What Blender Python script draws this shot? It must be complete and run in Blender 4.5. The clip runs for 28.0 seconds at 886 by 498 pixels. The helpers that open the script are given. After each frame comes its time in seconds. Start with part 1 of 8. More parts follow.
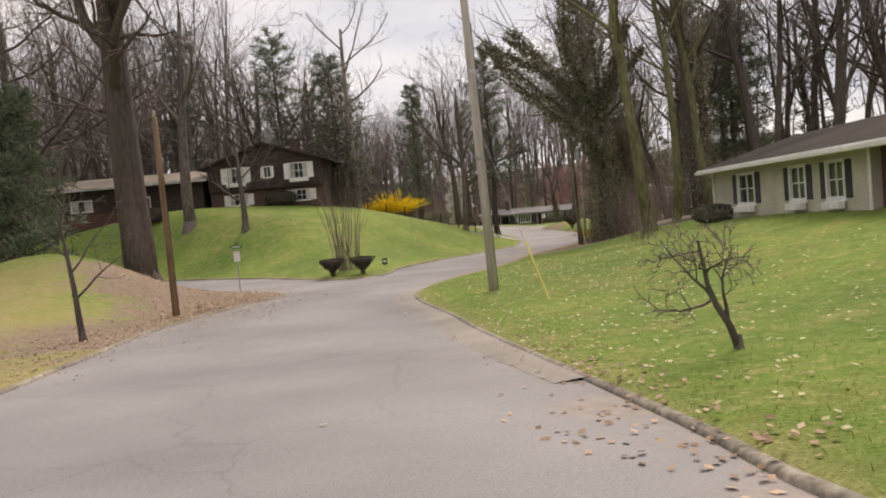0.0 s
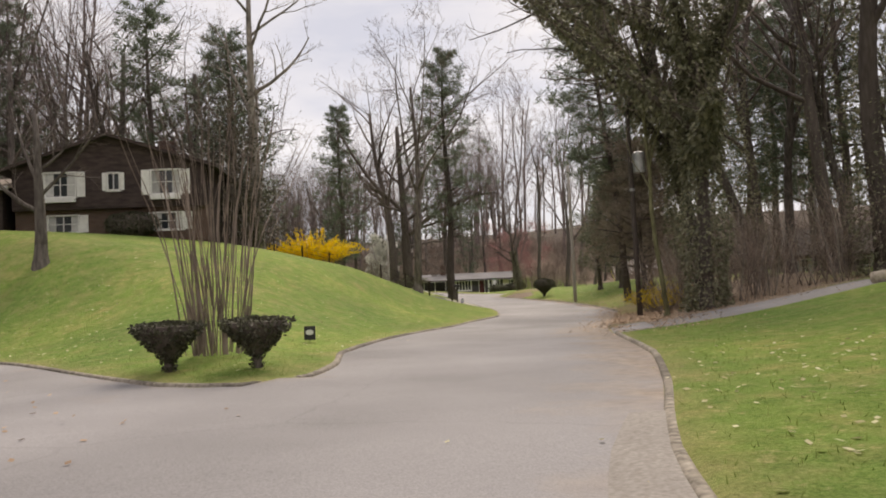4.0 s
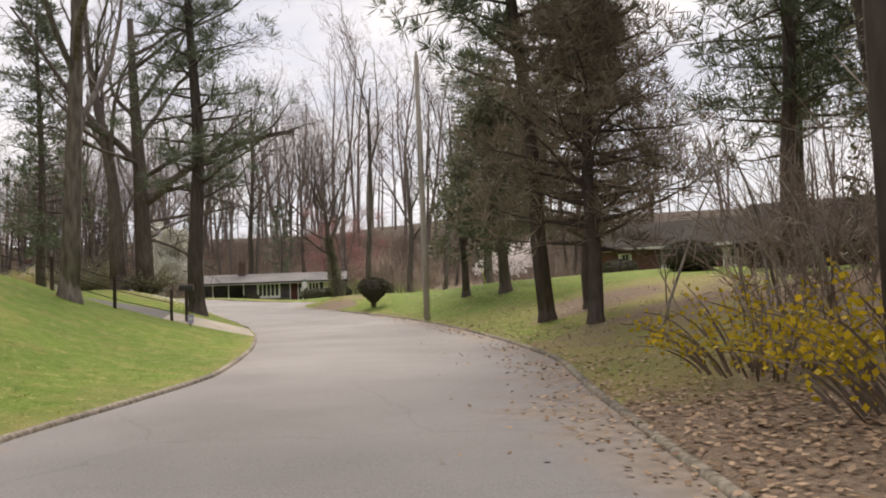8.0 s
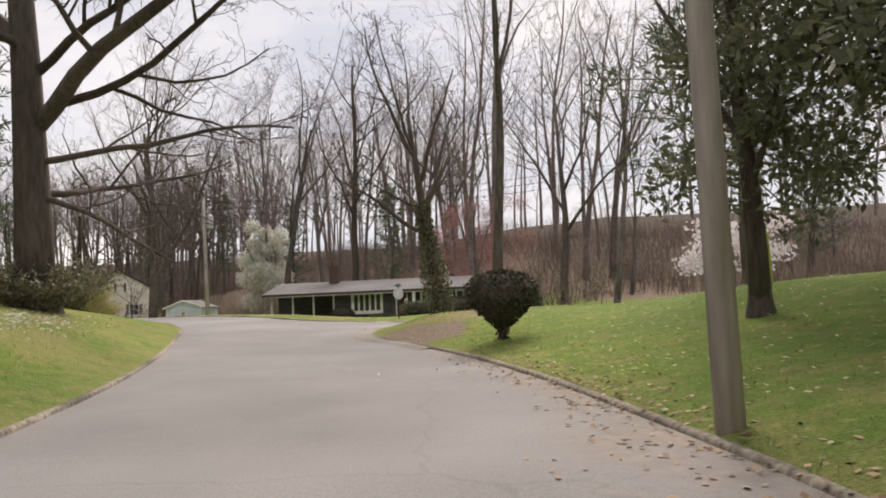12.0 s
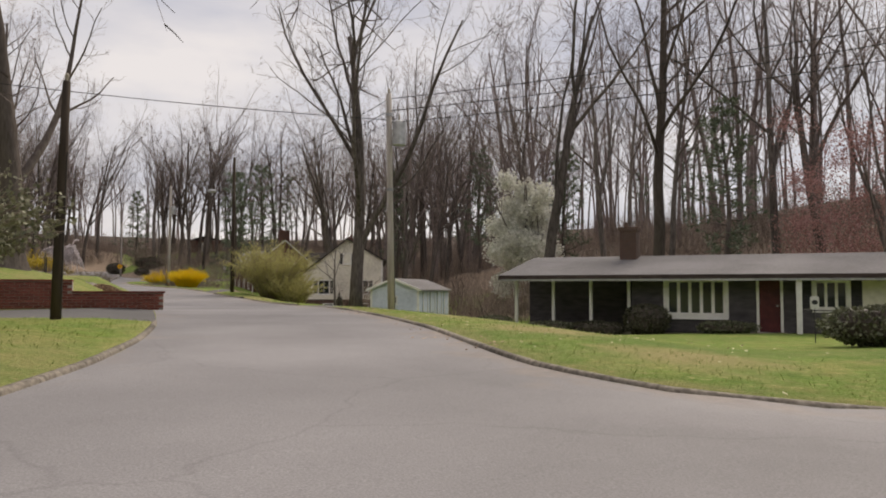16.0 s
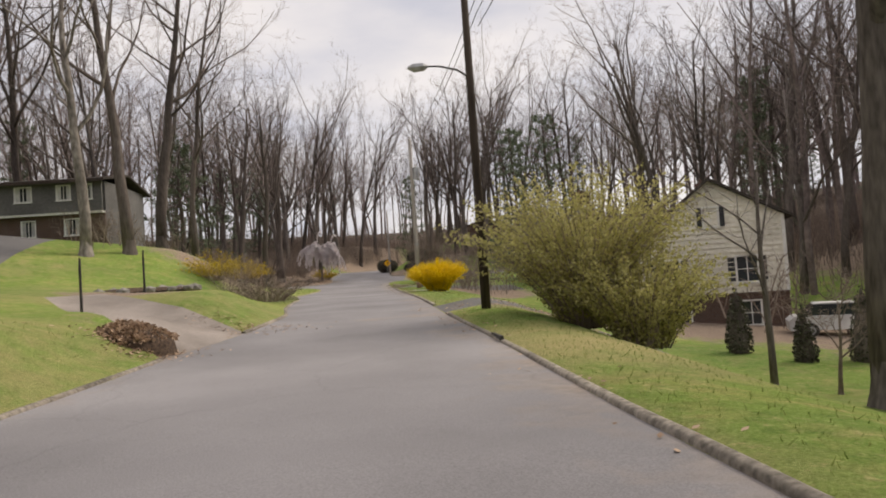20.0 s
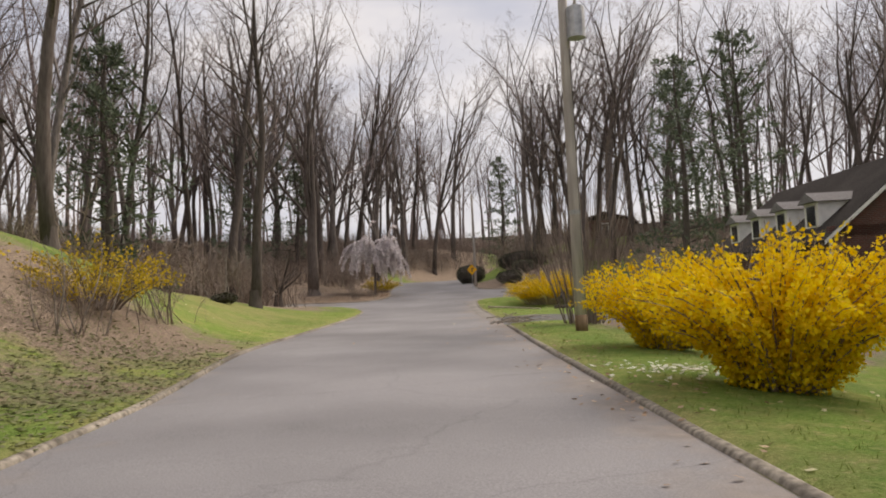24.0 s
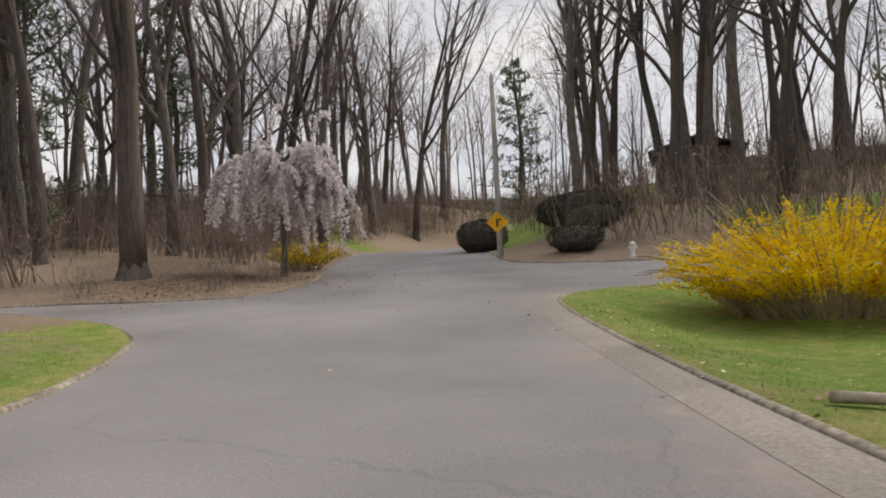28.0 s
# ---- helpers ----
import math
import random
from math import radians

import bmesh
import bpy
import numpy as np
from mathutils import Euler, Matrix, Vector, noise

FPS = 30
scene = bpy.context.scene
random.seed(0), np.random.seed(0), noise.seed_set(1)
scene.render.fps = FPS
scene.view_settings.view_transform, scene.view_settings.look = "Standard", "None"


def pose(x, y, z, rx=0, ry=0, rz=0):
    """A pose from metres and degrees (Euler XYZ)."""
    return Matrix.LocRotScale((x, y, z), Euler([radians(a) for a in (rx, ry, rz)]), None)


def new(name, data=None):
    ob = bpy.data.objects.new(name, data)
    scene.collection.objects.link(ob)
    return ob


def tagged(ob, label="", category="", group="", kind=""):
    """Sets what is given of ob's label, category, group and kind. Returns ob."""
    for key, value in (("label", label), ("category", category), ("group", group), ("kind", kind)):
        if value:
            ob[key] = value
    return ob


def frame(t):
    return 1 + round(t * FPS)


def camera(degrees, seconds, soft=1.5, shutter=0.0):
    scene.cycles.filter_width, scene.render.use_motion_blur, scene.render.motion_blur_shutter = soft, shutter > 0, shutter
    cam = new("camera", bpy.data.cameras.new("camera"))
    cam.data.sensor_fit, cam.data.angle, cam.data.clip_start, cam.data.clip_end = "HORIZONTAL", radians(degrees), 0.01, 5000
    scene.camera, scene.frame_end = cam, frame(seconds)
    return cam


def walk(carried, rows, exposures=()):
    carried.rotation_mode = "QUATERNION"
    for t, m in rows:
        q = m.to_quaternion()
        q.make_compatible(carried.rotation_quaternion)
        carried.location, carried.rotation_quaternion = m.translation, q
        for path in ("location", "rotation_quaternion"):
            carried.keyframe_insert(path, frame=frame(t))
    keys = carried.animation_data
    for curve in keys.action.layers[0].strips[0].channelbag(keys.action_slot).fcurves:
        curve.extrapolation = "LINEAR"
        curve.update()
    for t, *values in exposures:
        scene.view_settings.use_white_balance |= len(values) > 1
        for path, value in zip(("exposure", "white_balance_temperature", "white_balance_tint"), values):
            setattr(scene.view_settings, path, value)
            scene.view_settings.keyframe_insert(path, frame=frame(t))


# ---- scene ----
cam = camera(61.34, 28.0, soft=1.9)
# seconds, x, y, z, and the turn in degrees
PATH = [
    (0.0, -0.000, -0.000, 1.400, 87.522, 4.946, 0.000),
    (0.5, -0.506, 2.539, 1.198, 88.328, 4.858, 2.152),
    (1.0, -1.040, 5.253, 0.997, 89.525, 4.396, 3.229),
    (1.5, -1.456, 7.924, 0.816, 91.822, 2.407, 3.147),
    (2.0, -1.869, 10.855, 0.643, 93.700, 1.235, 0.937),
    (2.5, -2.245, 13.781, 0.467, 93.760, 2.276, -0.654),
    (3.0, -2.510, 16.844, 0.312, 93.256, 2.915, -2.410),
    (3.5, -2.685, 20.077, 0.201, 92.848, 2.961, -4.697),
    (5.5, -0.843, 34.218, 0.287, 92.775, 1.059, -14.716),
    (6.0, 0.125, 37.556, 0.229, 92.779, 1.306, -16.758),
    (6.5, 1.305, 40.850, 0.137, 92.770, 1.381, -18.313),
    (7.0, 2.634, 44.160, 0.035, 92.740, 1.402, -19.348),
    (7.5, 3.971, 47.417, -0.064, 92.690, 1.736, -19.729),
    (8.0, 5.255, 50.559, -0.153, 92.677, 2.112, -19.439),
    (8.5, 6.487, 53.653, -0.223, 92.642, 2.380, -18.581),
    (9.0, 7.585, 56.722, -0.277, 92.827, 2.383, -17.560),
    (9.5, 8.534, 59.777, -0.321, 93.153, 2.102, -16.463),
    (10.0, 9.379, 62.858, -0.351, 93.610, 1.889, -15.219),
    (10.5, 10.129, 65.781, -0.366, 93.954, 1.848, -13.743),
    (11.0, 10.788, 68.755, -0.369, 94.094, 1.919, -12.122),
    (11.5, 11.366, 71.769, -0.385, 94.167, 2.165, -10.221),
    (12.0, 11.777, 74.792, -0.385, 94.115, 2.431, -8.361),
    (12.5, 12.064, 77.855, -0.364, 94.084, 2.411, -6.360),
    (14.5, 12.270, 90.571, -0.258, 93.561, 0.887, 3.611),
    (15.0, 12.014, 94.312, -0.169, 93.490, 0.578, 6.458),
    (15.5, 11.680, 98.073, -0.045, 93.386, 0.313, 9.434),
    (16.0, 10.990, 101.834, 0.134, 93.155, -0.158, 12.434),
    (16.5, 9.906, 105.615, 0.326, 92.775, -0.285, 15.519),
    (17.0, 8.538, 109.294, 0.503, 92.406, 0.233, 18.647),
    (17.5, 7.019, 113.133, 0.638, 92.002, 1.258, 21.805),
    (18.0, 5.269, 116.873, 0.733, 91.916, 2.349, 24.759),
    (18.5, 3.323, 120.541, 0.788, 92.084, 3.070, 27.536),
    (19.0, 1.148, 124.483, 0.803, 92.199, 3.361, 30.115),
    (19.5, -1.130, 128.110, 0.795, 92.377, 3.609, 32.520),
    (20.0, -3.537, 131.622, 0.787, 92.545, 3.987, 34.734),
    (20.5, -6.006, 134.933, 0.792, 92.656, 4.391, 36.543),
    (21.0, -8.554, 138.179, 0.808, 92.645, 4.571, 38.015),
    (21.5, -11.087, 141.159, 0.839, 92.603, 4.857, 38.894),
    (23.5, -22.787, 154.497, 1.487, 93.726, 3.115, 39.783),
    (24.0, -25.812, 157.778, 1.581, 93.646, 2.790, 40.476),
    (24.5, -28.897, 161.193, 1.640, 92.871, 2.853, 41.319),
    (25.0, -32.005, 164.534, 1.705, 91.509, 3.690, 41.858),
    (25.5, -35.117, 168.288, 1.764, 90.156, 4.430, 40.736),
    (26.0, -38.098, 171.835, 1.809, 89.934, 4.295, 39.048),
    (26.5, -41.320, 175.460, 1.846, 90.467, 3.951, 38.269),
    (27.0, -44.485, 179.030, 1.893, 90.796, 3.748, 37.985),
    (27.5, -47.648, 182.630, 1.966, 91.075, 3.505, 38.438),
    (28.0, -50.763, 186.092, 2.056, 91.452, 2.919, 38.935),
]
walk(cam, [(t, pose(x, y, z, rx, ry, rz)) for t, x, y, z, rx, ry, rz in PATH], exposures=[(0.0, 0.54, 7900, 15), (7.0, 0.67, 7750, 14), (10.0, 0.74, 7700, 14), (12.0, 0.63, 7680, 14), (14.5, 0.3, 7660, 14), (16.0, 0.26, 7650, 14), (18.5, 0.37, 7640, 14), (24.0, 0.36, 7600, 14), (26.0, 0.43, 7450, 11), (28.0, 0.38, 7450, 11)])

# ---------------------------------------------------------------- world and light
SUN_EL, SUN_AZ = radians(42), radians(200)
world = bpy.data.worlds.new("sky")
scene.world = world
world.use_nodes = True
wn, wl = world.node_tree.nodes, world.node_tree.links
wn.clear()
w_out, w_bg = wn.new("ShaderNodeOutputWorld"), wn.new("ShaderNodeBackground")
w_sky, w_tc, w_map = wn.new("ShaderNodeTexSky"), wn.new("ShaderNodeTexCoord"), wn.new("ShaderNodeMapping")
w_noise, w_ramp, w_mix = wn.new("ShaderNodeTexNoise"), wn.new("ShaderNodeValToRGB"), wn.new("ShaderNodeMix")
w_sky.sky_type = "NISHITA"
w_sky.sun_disc = False
w_sky.sun_elevation, w_sky.sun_rotation = SUN_EL, SUN_AZ
w_sky.dust_density, w_sky.air_density = 2.0, 1.0
w_map.inputs["Scale"].default_value = (1.6, 1.6, 5.0)
w_noise.inputs["Scale"].default_value = 1.7
w_noise.inputs["Detail"].default_value = 7
w_noise.inputs["Roughness"].default_value = 0.55
w_ramp.color_ramp.elements[0].position, w_ramp.color_ramp.elements[0].color = 0.33, (4.5, 5.0, 6.3, 1)
w_ramp.color_ramp.elements[1].position, w_ramp.color_ramp.elements[1].color = 0.66, (7.0, 7.25, 7.9, 1)
w_mix.data_type = "RGBA"
w_mix.inputs[0].default_value = 0.86
w_bg.inputs["Strength"].default_value = 0.10
wl.new(w_tc.outputs["Generated"], w_map.inputs["Vector"])
wl.new(w_map.outputs[0], w_noise.inputs["Vector"])
wl.new(w_noise.outputs["Fac"], w_ramp.inputs[0])
wl.new(w_sky.outputs[0], w_mix.inputs[6])
wl.new(w_ramp.outputs[0], w_mix.inputs[7])
wl.new(w_mix.outputs[2], w_bg.inputs[0])
wl.new(w_bg.outputs[0], w_out.inputs[0])
sun_data = bpy.data.lights.new("sun", "SUN")
sun_data.energy, sun_data.angle, sun_data.color = 2.3, radians(32), (1.0, 0.96, 0.9)
sun = new("sun", sun_data)
sun.matrix_world = pose(0, 0, 60, 90 - math.degrees(SUN_EL), 0, 160)


# ---------------------------------------------------------------- materials
def material(name, c1, c2, scale=8.0, rough=0.85, bump=0.25, coarse=0.35, vary=0.35, metal=0.0, rand=0.0, stretch=(1, 1, 1), spec=0.3, world_space=False, dist=0.02):
    """Two-scale procedural surface: grain between c1 and c2, and slow stains over it."""
    m = bpy.data.materials.new(name)
    m.use_nodes = True
    n, l = m.node_tree.nodes, m.node_tree.links
    b = n["Principled BSDF"]
    b.inputs["Roughness"].default_value, b.inputs["Metallic"].default_value = rough, metal
    b.inputs["Specular IOR Level"].default_value = spec
    mp = n.new("ShaderNodeMapping")
    mp.inputs["Scale"].default_value = stretch
    if world_space:
        l.new(n.new("ShaderNodeNewGeometry").outputs["Position"], mp.inputs["Vector"])
    else:
        l.new(n.new("ShaderNodeTexCoord").outputs["Object"], mp.inputs["Vector"])
    n1, n2 = n.new("ShaderNodeTexNoise"), n.new("ShaderNodeTexNoise")
    n1.inputs["Scale"].default_value, n1.inputs["Detail"].default_value = scale, 6
    n2.inputs["Scale"].default_value, n2.inputs["Detail"].default_value = coarse, 4
    l.new(mp.outputs[0], n1.inputs["Vector"])
    l.new(mp.outputs[0], n2.inputs["Vector"])
    r1 = n.new("ShaderNodeValToRGB")
    r1.color_ramp.elements[0].position, r1.color_ramp.elements[0].color = 0.3, (*c1, 1)
    r1.color_ramp.elements[1].position, r1.color_ramp.elements[1].color = 0.7, (*c2, 1)
    l.new(n1.outputs["Fac"], r1.inputs[0])
    mr = n.new("ShaderNodeMapRange")
    mr.inputs["From Min"].default_value, mr.inputs["From Max"].default_value = 0.3, 0.7
    mr.inputs["To Min"].default_value, mr.inputs["To Max"].default_value = 1 - vary, 1 + vary
    l.new(n2.outputs["Fac"], mr.inputs["Value"])
    hsv = n.new("ShaderNodeHueSaturation")
    l.new(r1.outputs[0], hsv.inputs["Color"])
    if rand:
        oi, ma, mm = n.new("ShaderNodeObjectInfo"), n.new("ShaderNodeMapRange"), n.new("ShaderNodeMath")
        ma.inputs["To Min"].default_value, ma.inputs["To Max"].default_value = 1 - rand, 1 + rand
        l.new(oi.outputs["Random"], ma.inputs["Value"])
        mm.operation = "MULTIPLY"
        l.new(ma.outputs[0], mm.inputs[0])
        l.new(mr.outputs[0], mm.inputs[1])
        l.new(mm.outputs[0], hsv.inputs["Value"])
    else:
        l.new(mr.outputs[0], hsv.inputs["Value"])
    l.new(hsv.outputs[0], b.inputs["Base Color"])
    if bump:
        bp = n.new("ShaderNodeBump")
        bp.inputs["Strength"].default_value, bp.inputs["Distance"].default_value = bump, dist
        l.new(n1.outputs["Fac"], bp.inputs["Height"])
        l.new(bp.outputs[0], b.inputs["Normal"])
    return m


def leaf_material(name, c1, c2, rough=0.6, through_light=0.25):
    """Foliage: colour varies leaf by leaf, with some light coming through."""
    m = bpy.data.materials.new(name)
    m.use_nodes = True
    n, l = m.node_tree.nodes, m.node_tree.links
    b, out = n["Principled BSDF"], n["Material Output"]
    geo, ramp = n.new("ShaderNodeNewGeometry"), n.new("ShaderNodeValToRGB")
    ramp.color_ramp.elements[0].color, ramp.color_ramp.elements[1].color = (*c1, 1), (*c2, 1)
    l.new(geo.outputs["Random Per Island"], ramp.inputs[0])
    l.new(ramp.outputs[0], b.inputs["Base Color"])
    b.inputs["Roughness"].default_value = rough
    b.inputs["Specular IOR Level"].default_value = 0.25
    tr, mx = n.new("ShaderNodeBsdfTranslucent"), n.new("ShaderNodeMixShader")
    l.new(ramp.outputs[0], tr.inputs["Color"])
    mx.inputs[0].default_value = through_light
    l.new(b.outputs[0], mx.inputs[1])
    l.new(tr.outputs[0], mx.inputs[2])
    l.new(mx.outputs[0], out.inputs["Surface"])
    return m


def brick_material(name, c1, c2, mortar, width=0.21, height=0.072):
    m = bpy.data.materials.new(name)
    m.use_nodes = True
    n, l = m.node_tree.nodes, m.node_tree.links
    b = n["Principled BSDF"]
    b.inputs["Roughness"].default_value = 0.9
    tc, sep, add, comb = n.new("ShaderNodeTexCoord"), n.new("ShaderNodeSeparateXYZ"), n.new("ShaderNodeMath"), n.new("ShaderNodeCombineXYZ")
    add.operation = "ADD"
    l.new(tc.outputs["Object"], sep.inputs[0])
    l.new(sep.outputs["X"], add.inputs[0])
    l.new(sep.outputs["Y"], add.inputs[1])
    l.new(add.outputs[0], comb.inputs["X"])
    l.new(sep.outputs["Z"], comb.inputs["Y"])
    br, no, mix = n.new("ShaderNodeTexBrick"), n.new("ShaderNodeTexNoise"), n.new("ShaderNodeMix")
    br.inputs["Scale"].default_value = 1.0
    br.inputs["Brick Width"].default_value, br.inputs["Row Height"].default_value = width, height
    br.inputs["Mortar Size"].default_value = 0.008
    for key, c in (("Color1", c1), ("Color2", c2), ("Mortar", mortar)):
        br.inputs[key].default_value = (*c, 1)
    l.new(comb.outputs[0], br.inputs["Vector"])
    no.inputs["Scale"].default_value, no.inputs["Detail"].default_value = 1.2, 6
    l.new(tc.outputs["Object"], no.inputs["Vector"])
    mix.data_type, mix.blend_type = "RGBA", "MULTIPLY"
    mix.inputs[0].default_value = 0.5
    l.new(br.outputs["Color"], mix.inputs[6])
    l.new(no.outputs["Fac"], mix.inputs[7])
    l.new(mix.outputs[2], b.inputs["Base Color"])
    bp = n.new("ShaderNodeBump")
    bp.inputs["Strength"].default_value, bp.inputs["Distance"].default_value = 0.5, 0.01
    l.new(br.outputs["Fac"], bp.inputs["Height"])
    bp.invert = True
    l.new(bp.outputs[0], b.inputs["Normal"])
    return m


def glass_material(name):
    m = bpy.data.materials.new(name)
    m.use_nodes = True
    b = m.node_tree.nodes["Principled BSDF"]
    b.inputs["Base Color"].default_value = (0.03, 0.035, 0.04, 1)
    b.inputs["Roughness"].default_value = 0.06
    b.inputs["Specular IOR Level"].default_value = 0.6
    return m


def ground_material():
    """Lawn with worn straw patches; leaf litter where the attribute says so."""
    m = bpy.data.materials.new("lawn_and_litter")
    m.use_nodes = True
    n, l = m.node_tree.nodes, m.node_tree.links
    b = n["Principled BSDF"]
    b.inputs["Roughness"].default_value = 0.95
    b.inputs["Specular IOR Level"].default_value = 0.1
    pos = n.new("ShaderNodeNewGeometry").outputs["Position"]

    def noise_of(scale, detail=5, rough=0.55):
        q = n.new("ShaderNodeTexNoise")
        q.inputs["Scale"].default_value, q.inputs["Detail"].default_value, q.inputs["Roughness"].default_value = scale, detail, rough
        l.new(pos, q.inputs["Vector"])
        return q.outputs["Fac"]

    def ramp_of(fac, stops):
        q = n.new("ShaderNodeValToRGB")
        while len(q.color_ramp.elements) < len(stops):
            q.color_ramp.elements.new(0.5)
        for e, (p, c) in zip(q.color_ramp.elements, stops):
            e.position, e.color = p, (*c, 1)
        l.new(fac, q.inputs[0])
        return q.outputs[0]

    def mix_of(fac, a, c, mode="MIX"):
        q = n.new("ShaderNodeMix")
        q.data_type, q.blend_type = "RGBA", mode
        if isinstance(fac, float):
            q.inputs[0].default_value = fac
        else:
            l.new(fac, q.inputs[0])
        l.new(a, q.inputs[6])
        l.new(c, q.inputs[7])
        return q.outputs[2]

    fine, mid, slow = noise_of(26, 6, 0.7), noise_of(1.3, 6, 0.65), noise_of(0.16, 5)
    green = ramp_of(fine, [(0.25, (0.085, 0.148, 0.03)), (0.5, (0.172, 0.268, 0.064)), (0.75, (0.315, 0.41, 0.14))])
    straw = ramp_of(fine, [(0.25, (0.19, 0.17, 0.065)), (0.75, (0.5, 0.44, 0.21))])
    litter = ramp_of(noise_of(14, 7, 0.75), [(0.3, (0.12, 0.092, 0.07)), (0.5, (0.28, 0.215, 0.165)), (0.7, (0.47, 0.37, 0.29))])
    bright = ramp_of(slow, [(0.3, (0.75, 0.8, 0.75)), (0.7, (1.3, 1.2, 1.02))])
    patch = ramp_of(mid, [(0.47, (0, 0, 0)), (0.7, (0.65, 0.65, 0.65))])
    lawn = mix_of(patch, green, straw)
    fleck = ramp_of(noise_of(4.5, 5, 0.75), [(0.56, (0, 0, 0)), (0.66, (0.8, 0.8, 0.8))])
    lawn = mix_of(fleck, lawn, ramp_of(fine, [(0.3, (0.3, 0.27, 0.12)), (0.7, (0.52, 0.48, 0.26))]))
    shade = ramp_of(noise_of(3.2, 5, 0.7), [(0.32, (0.62, 0.68, 0.6)), (0.55, (1, 1, 1))])
    lawn = mix_of(0.8, lawn, shade, "MULTIPLY")
    lawn = mix_of(0.9, lawn, bright, "MULTIPLY")
    at, at2 = n.new("ShaderNodeAttribute"), n.new("ShaderNodeAttribute")
    at.attribute_name, at2.attribute_name = "litter", "dry"

    def mask(att, softness):
        s, c = n.new("ShaderNodeMath"), n.new("ShaderNodeMapRange")
        s.operation = "ADD"
        l.new(att.outputs["Fac"], s.inputs[0])
        l.new(noise_of(0.9, 7, 0.7), s.inputs[1])
        c.inputs["From Min"].default_value, c.inputs["From Max"].default_value = 1.0 - softness, 1.0 + softness
        l.new(s.outputs[0], c.inputs["Value"])
        return c.outputs[0]

    lawn = mix_of(mask(at2, 0.25), lawn, straw)
    col = mix_of(mask(at, 0.12), lawn, litter)
    # leaf mould colour, with the shade of the woodland floor put into it
    shaded_mould = ramp_of(noise_of(9, 7, 0.75), [(0.3, (0.045, 0.036, 0.03)), (0.55, (0.085, 0.066, 0.053)), (0.75, (0.15, 0.115, 0.09))])
    deep = n.new("ShaderNodeMapRange")
    deep.inputs["From Min"].default_value, deep.inputs["From Max"].default_value = 1.12, 1.28
    l.new(at.outputs["Fac"], deep.inputs["Value"])
    col = mix_of(deep.outputs[0], col, shaded_mould)
    l.new(col, b.inputs["Base Color"])
    bp = n.new("ShaderNodeBump")
    bp.inputs["Strength"].default_value, bp.inputs["Distance"].default_value = 0.8, 0.05
    l.new(fine, bp.inputs["Height"])
    l.new(bp.outputs[0], b.inputs["Normal"])
    return m


def asphalt_material(name, c1, c2, patchy=0.16):
    m = material(name, c1, c2, scale=60, rough=0.8, bump=0.35, coarse=0.25, vary=patchy, world_space=True, dist=0.008)
    n, l = m.node_tree.nodes, m.node_tree.links
    vor, ramp, mix = n.new("ShaderNodeTexVoronoi"), n.new("ShaderNodeValToRGB"), n.new("ShaderNodeMix")
    warp, addv = n.new("ShaderNodeTexNoise"), n.new("ShaderNodeVectorMath")
    pos = n.new("ShaderNodeNewGeometry").outputs["Position"]
    warp.inputs["Scale"].default_value, warp.inputs["Detail"].default_value = 0.8, 5
    l.new(pos, warp.inputs["Vector"])
    addv.operation = "ADD"
    l.new(pos, addv.inputs[0])
    l.new(warp.outputs["Color"], addv.inputs[1])
    vor.feature = "DISTANCE_TO_EDGE"
    vor.inputs["Scale"].default_value = 0.22
    l.new(addv.outputs[0], vor.inputs["Vector"])
    ramp.color_ramp.elements[0].position, ramp.color_ramp.elements[0].color = 0.0, (0.86, 0.86, 0.86, 1)
    ramp.color_ramp.elements[1].position, ramp.color_ramp.elements[1].color = 0.006, (1, 1, 1, 1)
    l.new(vor.outputs["Distance"], ramp.inputs[0])
    b = n["Principled BSDF"]
    old = b.inputs["Base Color"].links[0].from_socket
    mix.data_type, mix.blend_type = "RGBA", "MULTIPLY"
    mix.inputs[0].default_value = 1.0
    l.new(old, mix.inputs[6])
    l.new(ramp.outputs[0], mix.inputs[7])
    l.new(mix.outputs[2], b.inputs["Base Color"])
    return m


